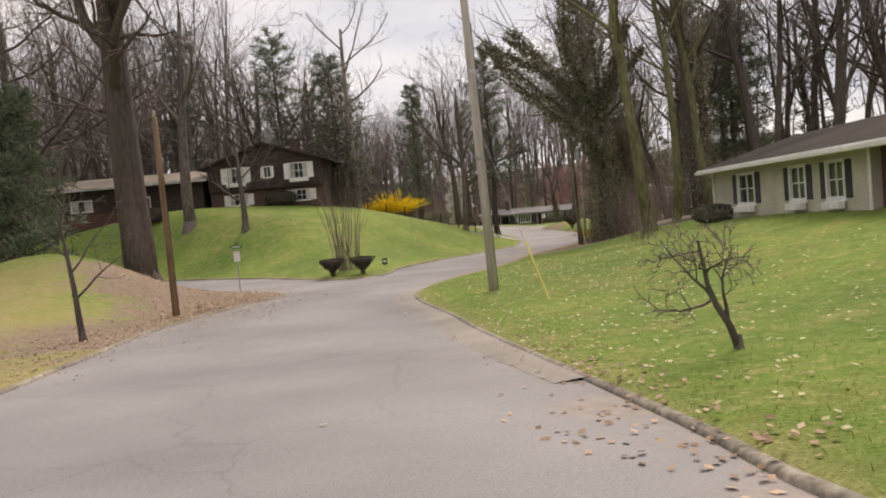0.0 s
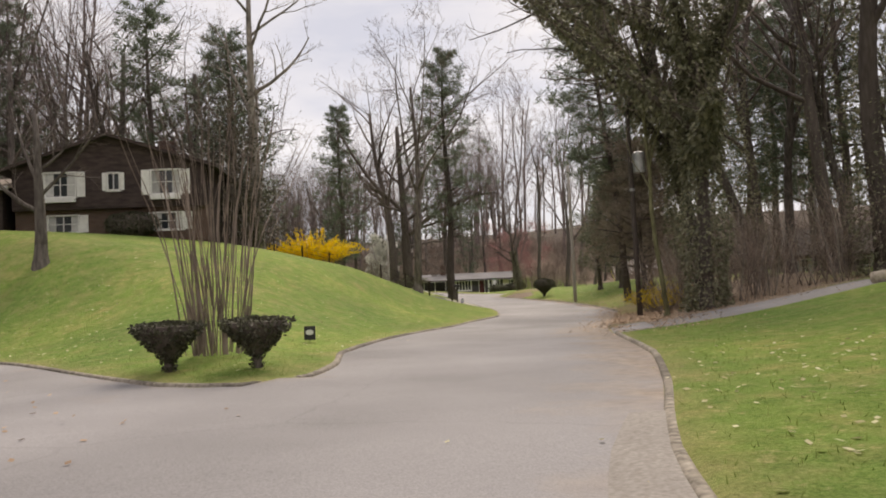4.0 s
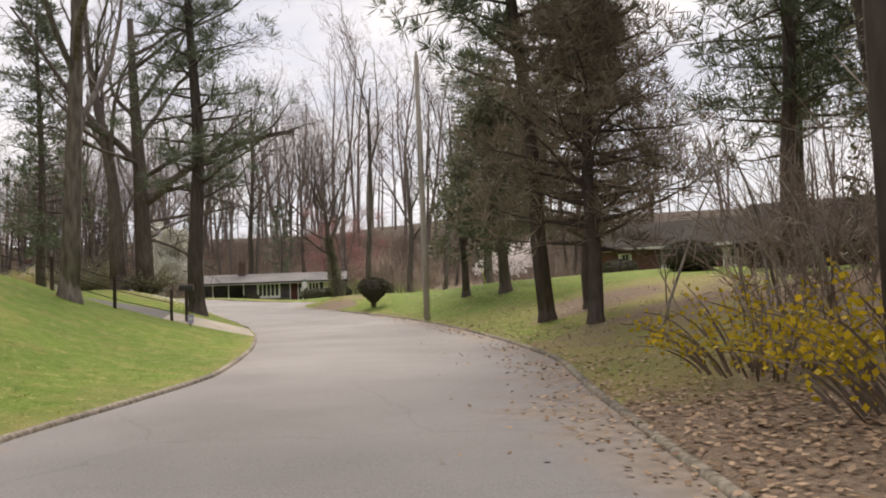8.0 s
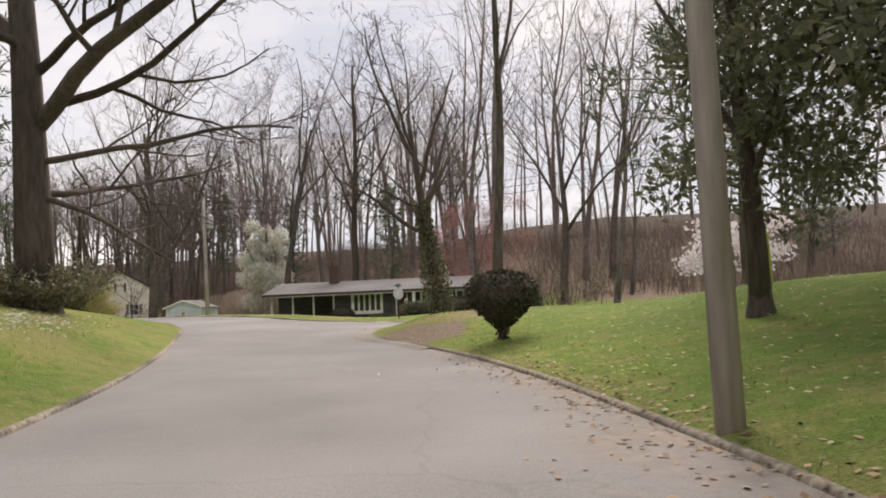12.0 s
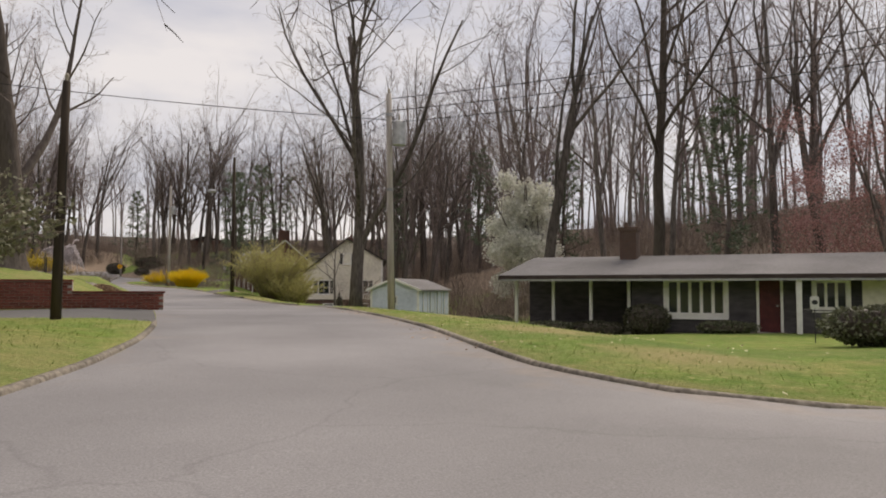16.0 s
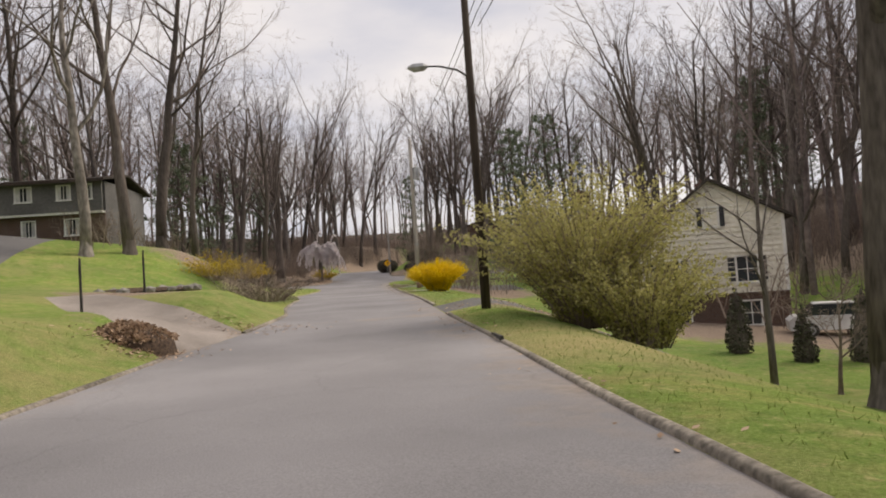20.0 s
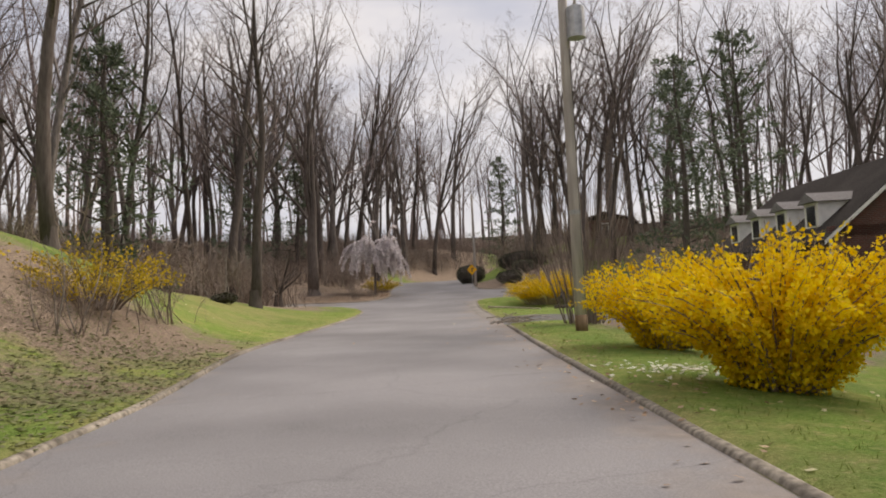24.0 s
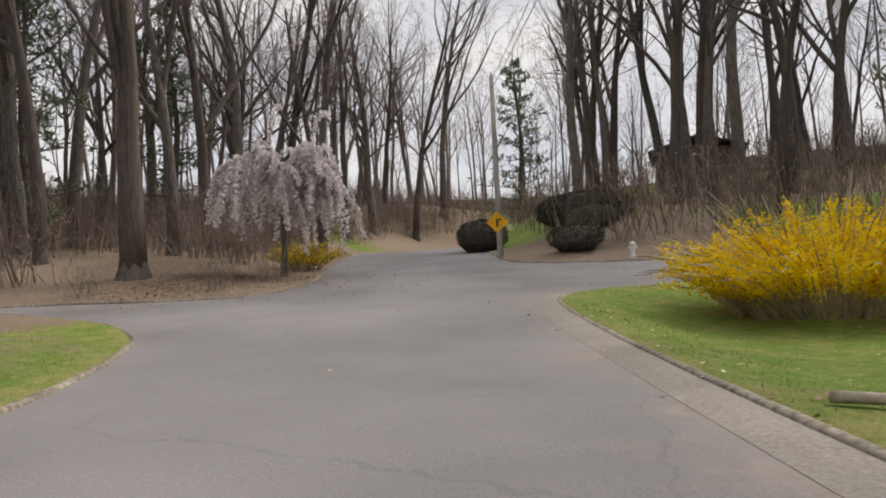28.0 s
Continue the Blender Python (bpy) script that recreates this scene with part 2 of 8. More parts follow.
def add_gutter_dirt(m):
    """Sand and soil on the asphalt where the attribute says so."""
    n, l = m.node_tree.nodes, m.node_tree.links
    b = n["Principled BSDF"]
    old = b.inputs["Base Color"].links[0].from_socket
    pos = n.new("ShaderNodeNewGeometry").outputs["Position"]
    at, no, ad, mr = n.new("ShaderNodeAttribute"), n.new("ShaderNodeTexNoise"), n.new("ShaderNodeMath"), n.new("ShaderNodeMapRange")
    fine, ramp, mix = n.new("ShaderNodeTexNoise"), n.new("ShaderNodeValToRGB"), n.new("ShaderNodeMix")
    at.attribute_name = "dirt"
    no.inputs["Scale"].default_value, no.inputs["Detail"].default_value, no.inputs["Roughness"].default_value = 0.8, 6, 0.6
    fine.inputs["Scale"].default_value, fine.inputs["Detail"].default_value = 5, 8
    l.new(pos, no.inputs["Vector"])
    l.new(pos, fine.inputs["Vector"])
    ad.operation = "ADD"
    l.new(at.outputs["Fac"], ad.inputs[0])
    l.new(no.outputs["Fac"], ad.inputs[1])
    mr.inputs["From Min"].default_value, mr.inputs["From Max"].default_value = 0.9, 1.3
    l.new(ad.outputs[0], mr.inputs["Value"])
    ramp.color_ramp.elements[0].position, ramp.color_ramp.elements[0].color = 0.3, (0.22, 0.18, 0.15, 1)
    ramp.color_ramp.elements[1].position, ramp.color_ramp.elements[1].color = 0.7, (0.36, 0.3, 0.25, 1)
    l.new(fine.outputs["Fac"], ramp.inputs[0])
    mix.data_type = "RGBA"
    l.new(mr.outputs[0], mix.inputs[0])
    l.new(old, mix.inputs[6])
    l.new(ramp.outputs[0], mix.inputs[7])
    l.new(mix.outputs[2], b.inputs["Base Color"])


M_GROUND = ground_material()
M_ROAD = asphalt_material("worn_asphalt", (0.19, 0.184, 0.189), (0.29, 0.281, 0.288), 0.22)
add_gutter_dirt(M_ROAD)
M_DRIVE = asphalt_material("dark_asphalt", (0.09, 0.088, 0.088), (0.16, 0.155, 0.15))
M_CONCRETE = material("concrete", (0.3, 0.27, 0.23), (0.46, 0.42, 0.36), 18, 0.9, 0.3, 0.8, 0.25, world_space=True)
M_GUTTER = material("gutter_concrete", (0.22, 0.2, 0.18), (0.33, 0.305, 0.28), 24, 0.9, 0.2, 0.5, 0.22, world_space=True)
M_SOIL = material("gravel_soil", (0.2, 0.175, 0.155), (0.34, 0.3, 0.27), 30, 0.95, 0.5, 0.6, 0.25, world_space=True)
M_CURB = material("kerb_concrete", (0.12, 0.105, 0.085), (0.36, 0.32, 0.265), 11, 0.9, 0.4, 0.5, 0.45, world_space=True)
M_BARK = material("bark", (0.078, 0.067, 0.061), (0.2, 0.175, 0.16), 9, 0.95, 0.9, 0.5, 0.35, rand=0.3, stretch=(1, 1, 0.22), spec=0.1, dist=0.04)
M_BARK_DARK = material("dark_bark", (0.088, 0.073, 0.065), (0.148, 0.126, 0.114), 9, 0.95, 0.9, 0.5, 0.35, rand=0.25, stretch=(1, 1, 0.22), spec=0.1, dist=0.04)
M_MOSS = material("mossy_bark", (0.085, 0.085, 0.045), (0.21, 0.2, 0.115), 7, 0.95, 0.9, 0.5, 0.4, stretch=(1, 1, 0.25), spec=0.1, dist=0.04)
M_BARK_PALE = material("pale_bark", (0.13, 0.115, 0.1), (0.33, 0.3, 0.27), 5, 0.9, 0.5, 0.8, 0.35, stretch=(1, 1, 0.4), spec=0.1, dist=0.03)
M_TWIG = material("twigs", (0.14, 0.112, 0.105), (0.28, 0.228, 0.215), 3, 0.95, 0, 0.3, 0.3, rand=0.25, spec=0.1)
M_BRUSH = material("brushwood", (0.15, 0.118, 0.1), (0.35, 0.285, 0.24), 2, 0.95, 0, 0.3, 0.4, rand=0.2, spec=0.1)
M_POLE = material("weathered_pole", (0.3, 0.275, 0.25), (0.52, 0.48, 0.44), 7, 0.9, 0.4, 0.6, 0.25, stretch=(1, 1, 0.1), spec=0.15)
M_POLE_DARK = material("tarred_pole", (0.03, 0.024, 0.02), (0.085, 0.066, 0.052), 7, 0.9, 0.4, 0.6, 0.25, stretch=(1, 1, 0.1), spec=0.15)
M_POLE_BROWN = material("brown_pole", (0.12, 0.075, 0.045), (0.27, 0.19, 0.125), 7, 0.9, 0.4, 0.6, 0.25, stretch=(1, 1, 0.1), spec=0.15)
M_WIRE = material("wire", (0.015, 0.015, 0.016), (0.03, 0.03, 0.03), 3, 0.6, 0)
M_METAL = material("galvanised", (0.32, 0.33, 0.34), (0.5, 0.51, 0.52), 6, 0.45, 0.1, metal=0.7)
M_STEEL_DARK = material("dark_steel", (0.025, 0.025, 0.025), (0.06, 0.055, 0.05), 6, 0.6, 0.1)
M_WHITE = material("white_paint", (0.68, 0.68, 0.66), (0.82, 0.82, 0.8), 4, 0.6, 0.05, 0.5, 0.08)
M_DARKWOOD = material("dark_siding", (0.035, 0.024, 0.023), (0.075, 0.055, 0.05), 6, 0.8, 0.2, 0.5, 0.25, stretch=(0.3, 0.3, 1))
M_BLACKWOOD = material("black_siding", (0.05, 0.046, 0.052), (0.1, 0.092, 0.1), 6, 0.75, 0.2, 0.5, 0.25, stretch=(0.3, 0.3, 1))
M_GREYSIDE = material("grey_siding", (0.11, 0.108, 0.108), (0.15, 0.147, 0.146), 6, 0.8, 0.2, 0.5, 0.2)
M_WHITESIDE = material("cream_siding", (0.62, 0.59, 0.51), (0.78, 0.75, 0.67), 5, 0.7, 0.1, 0.4, 0.15)
M_BLUESIDE = material("pale_blue_siding", (0.5, 0.56, 0.66), (0.63, 0.69, 0.79), 5, 0.7, 0.1, 0.5, 0.12)
M_ROOF_GREY = material("grey_shingles", (0.13, 0.125, 0.125), (0.27, 0.26, 0.26), 22, 0.9, 0.5, 0.3, 0.25)
M_ROOF_DARK = material("dark_shingles", (0.035, 0.031, 0.029), (0.085, 0.076, 0.07), 22, 0.95, 0.5, 0.3, 0.25, spec=0.05)
M_ROOF_TAN = material("tan_shingles", (0.2, 0.165, 0.13), (0.4, 0.34, 0.28), 22, 0.9, 0.5, 0.3, 0.25)
M_BRICK = brick_material("red_brick", (0.17, 0.055, 0.042), (0.115, 0.04, 0.032), (0.2, 0.17, 0.15))
M_BRICK_BROWN = brick_material("brown_brick", (0.15, 0.08, 0.055), (0.1, 0.055, 0.04), (0.2, 0.17, 0.15))
M_BRICK_CREAM = brick_material("painted_brick", (0.74, 0.7, 0.6), (0.66, 0.62, 0.52), (0.58, 0.55, 0.47))
M_BRICK_PLAIN = material("single_brick", (0.15, 0.05, 0.036), (0.27, 0.1, 0.07), 14, 0.9, 0.3, 2, 0.2, rand=0.25)
M_GLASS = glass_material("window_glass")
M_PURPLE_GREY = material("lilac_plastic", (0.4, 0.36, 0.6), (0.5, 0.46, 0.7), 3, 0.5, 0)
M_DOOR = material("red_door", (0.07, 0.016, 0.02), (0.11, 0.025, 0.028), 4, 0.5, 0.05)
M_SHUTTER = material("black_shutter", (0.025, 0.026, 0.03), (0.05, 0.05, 0.055), 6, 0.6, 0.1)
M_CURTAIN = material("pale_curtain", (0.4, 0.4, 0.4), (0.6, 0.6, 0.58), 3, 0.9, 0.1)
M_SIGN_BACK = material("sign_metal", (0.58, 0.58, 0.58), (0.7, 0.7, 0.7), 3, 0.5, 0.02, metal=0.1)
M_SIGN_GREEN = material("green_sign", (0.01, 0.13, 0.06), (0.02, 0.17, 0.08), 3, 0.4, 0)
M_SIGN_YELLOW = material("yellow_sign", (0.75, 0.36, 0.01), (0.85, 0.45, 0.02), 3, 0.4, 0)
M_YELLOW_GUARD = material("yellow_guard", (0.6, 0.55, 0.12), (0.75, 0.68, 0.2), 3, 0.5, 0)
M_MULCH = material("mulch", (0.03, 0.02, 0.014), (0.12, 0.08, 0.055), 14, 0.95, 0.9, 0.6, 0.3)
M_STEM = material("grey_stems", (0.16, 0.14, 0.12), (0.38, 0.34, 0.3), 6, 0.9, 0.2, 1.0, 0.3)
M_STICK = material("cut_branches", (0.32, 0.27, 0.22), (0.55, 0.48, 0.4), 9, 0.9, 0.2, 1.0, 0.25)
M_STONE = material("field_stone", (0.14, 0.13, 0.12), (0.34, 0.32, 0.3), 5, 0.9, 0.6, 1.0, 0.3)
L_NEEDLE = leaf_material("pine_needles", (0.065, 0.09, 0.058), (0.175, 0.21, 0.14), 0.6, 0.15)
L_DARK = leaf_material("dark_evergreen_leaves", (0.09, 0.1, 0.065), (0.23, 0.24, 0.16), 0.45, 0.18)
L_IVY = leaf_material("ivy_leaves", (0.1, 0.106, 0.066), (0.27, 0.265, 0.175), 0.5, 0.15)
L_HOLLY = leaf_material("holly_leaves", (0.045, 0.046, 0.034), (0.125, 0.112, 0.08), 0.5, 0.1)
L_COVER = leaf_material("ground_cover_leaves", (0.12, 0.13, 0.06), (0.26, 0.27, 0.13), 0.8, 0.2)
L_HEDGE = leaf_material("hedge_leaves", (0.045, 0.045, 0.032), (0.12, 0.12, 0.08), 0.6, 0.12)
L_BUDS = leaf_material("spring_buds", (0.35, 0.34, 0.12), (0.58, 0.54, 0.24), 0.7, 0.45)
L_YELLOW = leaf_material("yellow_blossom", (0.78, 0.5, 0.008), (0.93, 0.75, 0.03), 0.7, 0.4)
L_YELLOW_SPARSE = leaf_material("sparse_yellow_blossom", (0.35, 0.28, 0.02), (0.7, 0.5, 0.04), 0.7, 0.3)
L_WHITE = leaf_material("white_blossom", (0.6, 0.6, 0.52), (0.9, 0.9, 0.84), 0.7, 0.35)
L_PINK = leaf_material("pale_pink_blossom", (0.62, 0.57, 0.58), (0.9, 0.86, 0.87), 0.7, 0.35)
L_RED = leaf_material("red_buds", (0.3, 0.15, 0.145), (0.5, 0.3, 0.285), 0.7, 0.3)
L_DEAD = leaf_material("dead_leaves", (0.19, 0.12, 0.075), (0.6, 0.44, 0.31), 0.85, 0.1)
L_STRAW = leaf_material("pale_straw", (0.42, 0.37, 0.2), (0.78, 0.74, 0.5), 0.9, 0.3)
L_BROWN = leaf_material("brown_clinging_leaves", (0.13, 0.11, 0.085), (0.3, 0.25, 0.195), 0.85, 0.15)
L_GRASS = leaf_material("grass_blades", (0.13, 0.19, 0.04), (0.3, 0.36, 0.11), 0.8, 0.5)


# ---------------------------------------------------------------- mesh helpers
class Geo:
    """Vertices and faces on the way to one mesh."""

    def __init__(self):
        self.v, self.f = [], []

    def add(self, verts, faces):
        k = len(self.v)
        self.v.extend(verts)
        self.f.extend([tuple(i + k for i in q) for q in faces])
        return self

    def box(self, x0, x1, y0, y1, z0, z1):
        return self.add([(x0, y0, z0), (x1, y0, z0), (x1, y1, z0), (x0, y1, z0), (x0, y0, z1), (x1, y0, z1), (x1, y1, z1), (x0, y1, z1)],
                        [(0, 3, 2, 1), (4, 5, 6, 7), (0, 1, 5, 4), (1, 2, 6, 5), (2, 3, 7, 6), (3, 0, 4, 7)])

    def prism(self, outline, y0, y1):
        """A closed outline of (x, z) pushed from y0 to y1."""
        n = len(outline)
        v = [(x, y0, z) for x, z in outline] + [(x, y1, z) for x, z in outline]
        f = [tuple(range(n)), tuple(reversed(range(n, 2 * n)))] + [(i, i + n, (i + 1) % n + n, (i + 1) % n) for i in range(n)]
        return self.add(v, f)

    def tube(self, pts, rads, sides=6, closed=True):
        pts = [Vector(p) for p in pts]
        n, k = len(pts), len(self.v)
        for i, p in enumerate(pts):
            t = (pts[min(i + 1, n - 1)] - pts[max(i - 1, 0)]).normalized()
            a = t.cross(Vector((0.31, 0.95, 0.05)))
            if a.length < 0.2:
                a = t.cross(Vector((1, 0, 0)))
            a.normalize()
            c = t.cross(a)
            for j in range(sides):
                w = 2 * math.pi * j / sides
                q = p + (a * math.cos(w) + c * math.sin(w)) * rads[i]
                self.v.append((q.x, q.y, q.z))
        for i in range(n - 1):
            for j in range(sides):
                j2 = (j + 1) % sides
                self.f.append((k + i * sides + j, k + i * sides + j2, k + (i + 1) * sides + j2, k + (i + 1) * sides + j))
        if closed:
            self.f.append(tuple(k + j for j in reversed(range(sides))))
            self.f.append(tuple(k + (n - 1) * sides + j for j in range(sides)))
        return self

    def blade(self, p, q, w0, w1, side):
        """A thin two-triangle strip from p to q."""
        a, b = side * w0, side * w1
        return self.add([tuple(p - a), tuple(p + a), tuple(q + b), tuple(q - b)], [(0, 1, 2, 3)])

    def leaf(self, p, d, w, side):
        """A folded four-cornered leaf that grows from p along d."""
        m = p + d * 0.5
        return self.add([tuple(p), tuple(m + side * w), tuple(p + d), tuple(m - side * w)], [(0, 1, 2, 3)])

    def mesh(self, name, mat, smooth=False):
        me = bpy.data.meshes.new(name)
        me.from_pydata([tuple(v) for v in self.v], [], self.f)
        me.materials.append(mat)
        if smooth:
            me.polygons.foreach_set("use_smooth", [True] * len(me.polygons))
        me.update()
        return me


def part(name, geo, mat, parent=None, label="", smooth=False, at=None):
    ob = new(name, geo.mesh(name, mat, smooth))
    if parent is not None:
        ob.parent = parent
    if at is not None:
        ob.matrix_basis = at
    if label:
        tagged(ob, label)
    return ob


def root(name, m, label, category, group="", kind=""):
    ob = new(name)
    ob.matrix_basis = m
    ob.empty_display_size = 0.3
    return tagged(ob, label, category, group, kind)


def rnd_dir(r):
    z, a = r.uniform(-1, 1), r.uniform(0, 2 * math.pi)
    s = math.sqrt(1 - z * z)
    return Vector((s * math.cos(a), s * math.sin(a), z))


# ---------------------------------------------------------------- plan: road, hills
CENTRE = [(8, -45, 2.2), (0, 0, 0.0), (-1.5, 7.9, -0.58), (-2.5, 16.8, -1.09), (-1.3, 30.7, -1.13), (2.6, 44.2, -1.36), (7.6, 56.7, -1.68), (10.8, 68.8, -1.77),
          (12.1, 81, -1.74), (12, 94.3, -1.57), (8.5, 109.3, -0.9), (1.1, 124.5, -0.6), (-8.6, 138.2, -0.59), (-22.8, 154.5, 0.09),
          (-38.1, 171.8, 0.41), (-50.8, 186.1, 0.66), (-60, 197, 0.95), (-72, 211, 2.1), (-86, 227, 3.3), (-95, 239, 3.8), (-94, 250, 4.0), (-88, 264, 4.3)]
RIGHT_EDGE = [(12.5, -45), (2.6, 0), (1.7, 5.8), (1.3, 9), (0.8, 12.9), (0, 18.5), (-0.8, 21.8), (-1.15, 24), (-1.0, 26.2), (-0.2, 29), (1.5, 33), (3, 37), (4.3, 42),
              (5.1, 45), (6.1, 48), (7.3, 51.1), (8.6, 54.5), (10.7, 60), (12.3, 64), (13.5, 69), (14.5, 75), (15, 80), (15.1, 86), (14.8, 91), (14.0, 95.5),
              (13.3, 97.6), (12.95, 99.6), (13.25, 101.4), (13.9, 102.6), (15.2, 103.8), (17.2, 104.7), (22, 105.6), (30, 106.4), (70, 111)]
RIGHT_EDGE_2 = [(70, 119), (30, 114.5), (20, 113.3), (16.5, 111.7), (14.2, 111.0), (11.7, 111.2), (9.9, 112.7), (8.65, 114.9), (7.05, 118.2), (4.85, 122.3), (3.1, 125.2), (1.0, 128.9), (-1.2, 132.1),
                (-3.5, 135.2), (-7.9, 140.5), (-10.9, 144), (-16.2, 149.9), (-25.2, 160.4), (-29, 164.8), (-34.9, 171.6), (-38.2, 175.5), (-46.4, 185.2), (-51, 190.5),
                (-55.7, 196.2), (-59.6, 201.1), (-60.2, 202.8), (-59.2, 205), (-55, 209), (-46, 215), (-30, 222)]
FAR_EDGE = [(-34, 230), (-50, 223.5), (-60, 217.5), (-65, 214.2), (-68.5, 213.8), (-71, 215.8), (-79, 225.5), (-87, 235), (-90.5, 241), (-89.5, 249), (-83, 264)]
LEFT_EDGE = [(-92, 268), (-97.5, 253), (-98.6, 243), (-95, 231), (-86, 219.8), (-77, 210), (-72.6, 205.4), (-70.2, 202.2), (-69.9, 199.8), (-71.4, 198.2), (-74, 196.6), (-75.6, 195.2), (-75.2, 194.1), (-72.6, 194.4), (-67.4, 194.5),
             (-63.8, 193.2), (-60.2, 190.3), (-54.8, 184.5), (-50, 178.7), (-42, 169), (-35.6, 163), (-31.6, 158.6), (-26.5, 153.3), (-22.7, 149.7), (-19.3, 145), (-16.6, 140.6), (-12.1, 134.3),
             (-8.4, 129.8), (-5.2, 126.2), (0.1, 118.4), (1.6, 116), (3, 113.5), (4.5, 110.2), (5.9, 105.5), (6.6, 101), (7.2, 96), (7.8, 89), (8, 83), (7.8, 77.6),
             (7.1, 71.5), (5.8, 65.2), (3.5, 60), (1.8, 55), (0.2, 51), (-1.1, 47.4), (-1.9, 44.6), (-2.7, 41), (-2.8, 38), (-3.2, 35.9), (-4.2, 35.1), (-5.6, 35.8), (-7.6, 38.5), (-10.8, 43),
             (-16, 48.2), (-24, 53.5), (-38, 60), (-70, 72)]
NEAR_EDGE = [(-72, 65), (-40, 53), (-27, 47), (-18.6, 41.6), (-12, 35.4), (-8.4, 31.6), (-6.7, 29.8), (-6.3, 28.5), (-7.1, 26.9), (-7.9, 23.6), (-8.3, 20), (-7.8, 15), (-7.3, 11.8),
             (-6.4, 6), (-5.6, 0), (4, -46)]


def resample(line, step):
    """A smooth line through the given corners, with points every step."""
    p = np.array(line, float)
    q = np.concatenate([[2 * p[0] - p[1]], p, [2 * p[-1] - p[-2]]])
    out = []
    for i in range(1, len(q) - 2):
        n = max(1, int(round(np.linalg.norm(q[i + 1] - q[i]) / step)))
        for t in np.arange(n) / n:
            a, b, c, d = q[i - 1:i + 3]
            ca = 0.5 * (2 * b + (c - a) * t + (2 * a - 5 * b + 4 * c - d) * t * t + (3 * b - a - 3 * c + d) * t ** 3)
            out.append(0.6 * ca + 0.4 * (b + (c - b) * t))
    out.append(p[-1])
    return np.array(out)


EDGES = [resample(e, 0.8) for e in (RIGHT_EDGE, RIGHT_EDGE_2, FAR_EDGE, LEFT_EDGE, NEAR_EDGE)]
OUTLINE = np.concatenate(EDGES)
CEN = resample(CENTRE, 0.7)
DRIVES = {
    "driveway_1": ([(4.75, 43.7), (6.05, 47.8), (9, 47.8), (14, 46.2), (24, 43), (24, 38.5), (14, 41.4), (8, 43)], "grey"),
    "driveway_2": ([(7.75, 77.5), (7.95, 82.8), (5.0, 82.9), (4.7, 78.2)], "pale"),
    "driveway_3": ([(4.7, 78.2), (5.0, 82.9), (-2, 85), (-12, 88), (-12, 84.5), (-3, 80.6)], "dark"),
    "driveway_4": ([(0.1, 118.4), (-5.2, 126.2), (-9, 123), (-18, 116), (-15, 111), (-5, 117)], "dark"),
    "driveway_5": ([(-16.6, 140.6), (-19.3, 145.0), (-22.5, 145.4), (-28, 146.2), (-28, 144.2), (-22, 142.2)], "soil"),
    "driveway_9": ([(-40, 147), (-46, 152), (-51, 157), (-56, 153), (-50, 146)], "dark"),
    "driveway_6": ([(-3.5, 135.2), (-0.4, 130.9), (4, 133), (9, 137), (8, 141), (2, 137.5)], "dark"),
    "driveway_7": ([(-41.0, 178.7), (-44.8, 183.3), (-42, 185), (-36, 189), (-33, 186), (-39, 181)], "dark"),
    "driveway_8": ([(-16.4, 150.2), (-18.6, 152.7), (-16.6, 154.6), (-13.4, 157.6), (-11.2, 155.2), (-14.2, 152.3)], "dark"),
}
HILLS = [(-112, 250, 16, 22, 5), (-1.4, 147.8, 4, 2.6, 0.8), (-15, 64, 12, 14, 4.3), (-33, 66, 10, 14, 2.6), (-8, 77, 7, 8, 1.5), (-14, 34, 4, 4, 3.0), (-24, 18, 10, 14, 1.1), (24, 22, 10, 22, 2.7), (27, 60, 9, 10, 0.8), (37, 86, 13, 16, 1.5), (23, 86, 6, 8, 0.5), (14, 134, 16, 12, -1.0),
         (-4, 178, 20, 18, -3.2), (-62, 150, 15, 13, 6.0), (-24, 126, 9, 10, 0.7), (-63, 173, 12, 12, 0.9), (-112, 200, 22, 22, 1.6), (-68, 250, 18, 16, 4.5), (3, 99, 4, 9, 1.4), (-42, 222, 16, 10, 1.5), (-5.5, 149, 9, 9, -1.5), (-46, 165, 7, 6, 1.6)]
# open ground round the houses: cx, cy, radius; beyond it the wooded slopes rise
YARDS = [(-8, 50, 16), (-22, 62, 18), (-24, 20, 16), (18, 26, 16), (24, 84, 16), (32, 74, 12), (40, 98, 14), (20, 118, 16), (14, 136, 14), (-2, 146, 9), (-14, 172, 14), (-30, 170, 8), (-34, 190, 16), (-50, 200, 10), (-60, 150, 14), (-40, 150, 12), (-26, 134, 12), (-14, 118, 12), (-53, 176, 9), (0, 98, 8), (-4, 86, 10), (-71, 247, 8), (14.5, 58, 6), (12, 51, 6)]
# short steep banks right behind the kerbs
BANKS = [(4.6, 93, 3.5, 11, 0.65), (15.4, 100, 3, 4.5, 0.45), (15.6, 76, 3, 9, 0.3), (-25, 146, 7, 7, 1.1), (-51, 199, 5, 6, -0.45), (-18.5, 132.8, 4.2, 4.6, 1.35), (-54.8, 202.5, 3.5, 3, -0.35), (-22.5, 144.3, 2.6, 1.1, -0.6), (-18.5, 141.0, 1.6, 1.6, -0.25)]


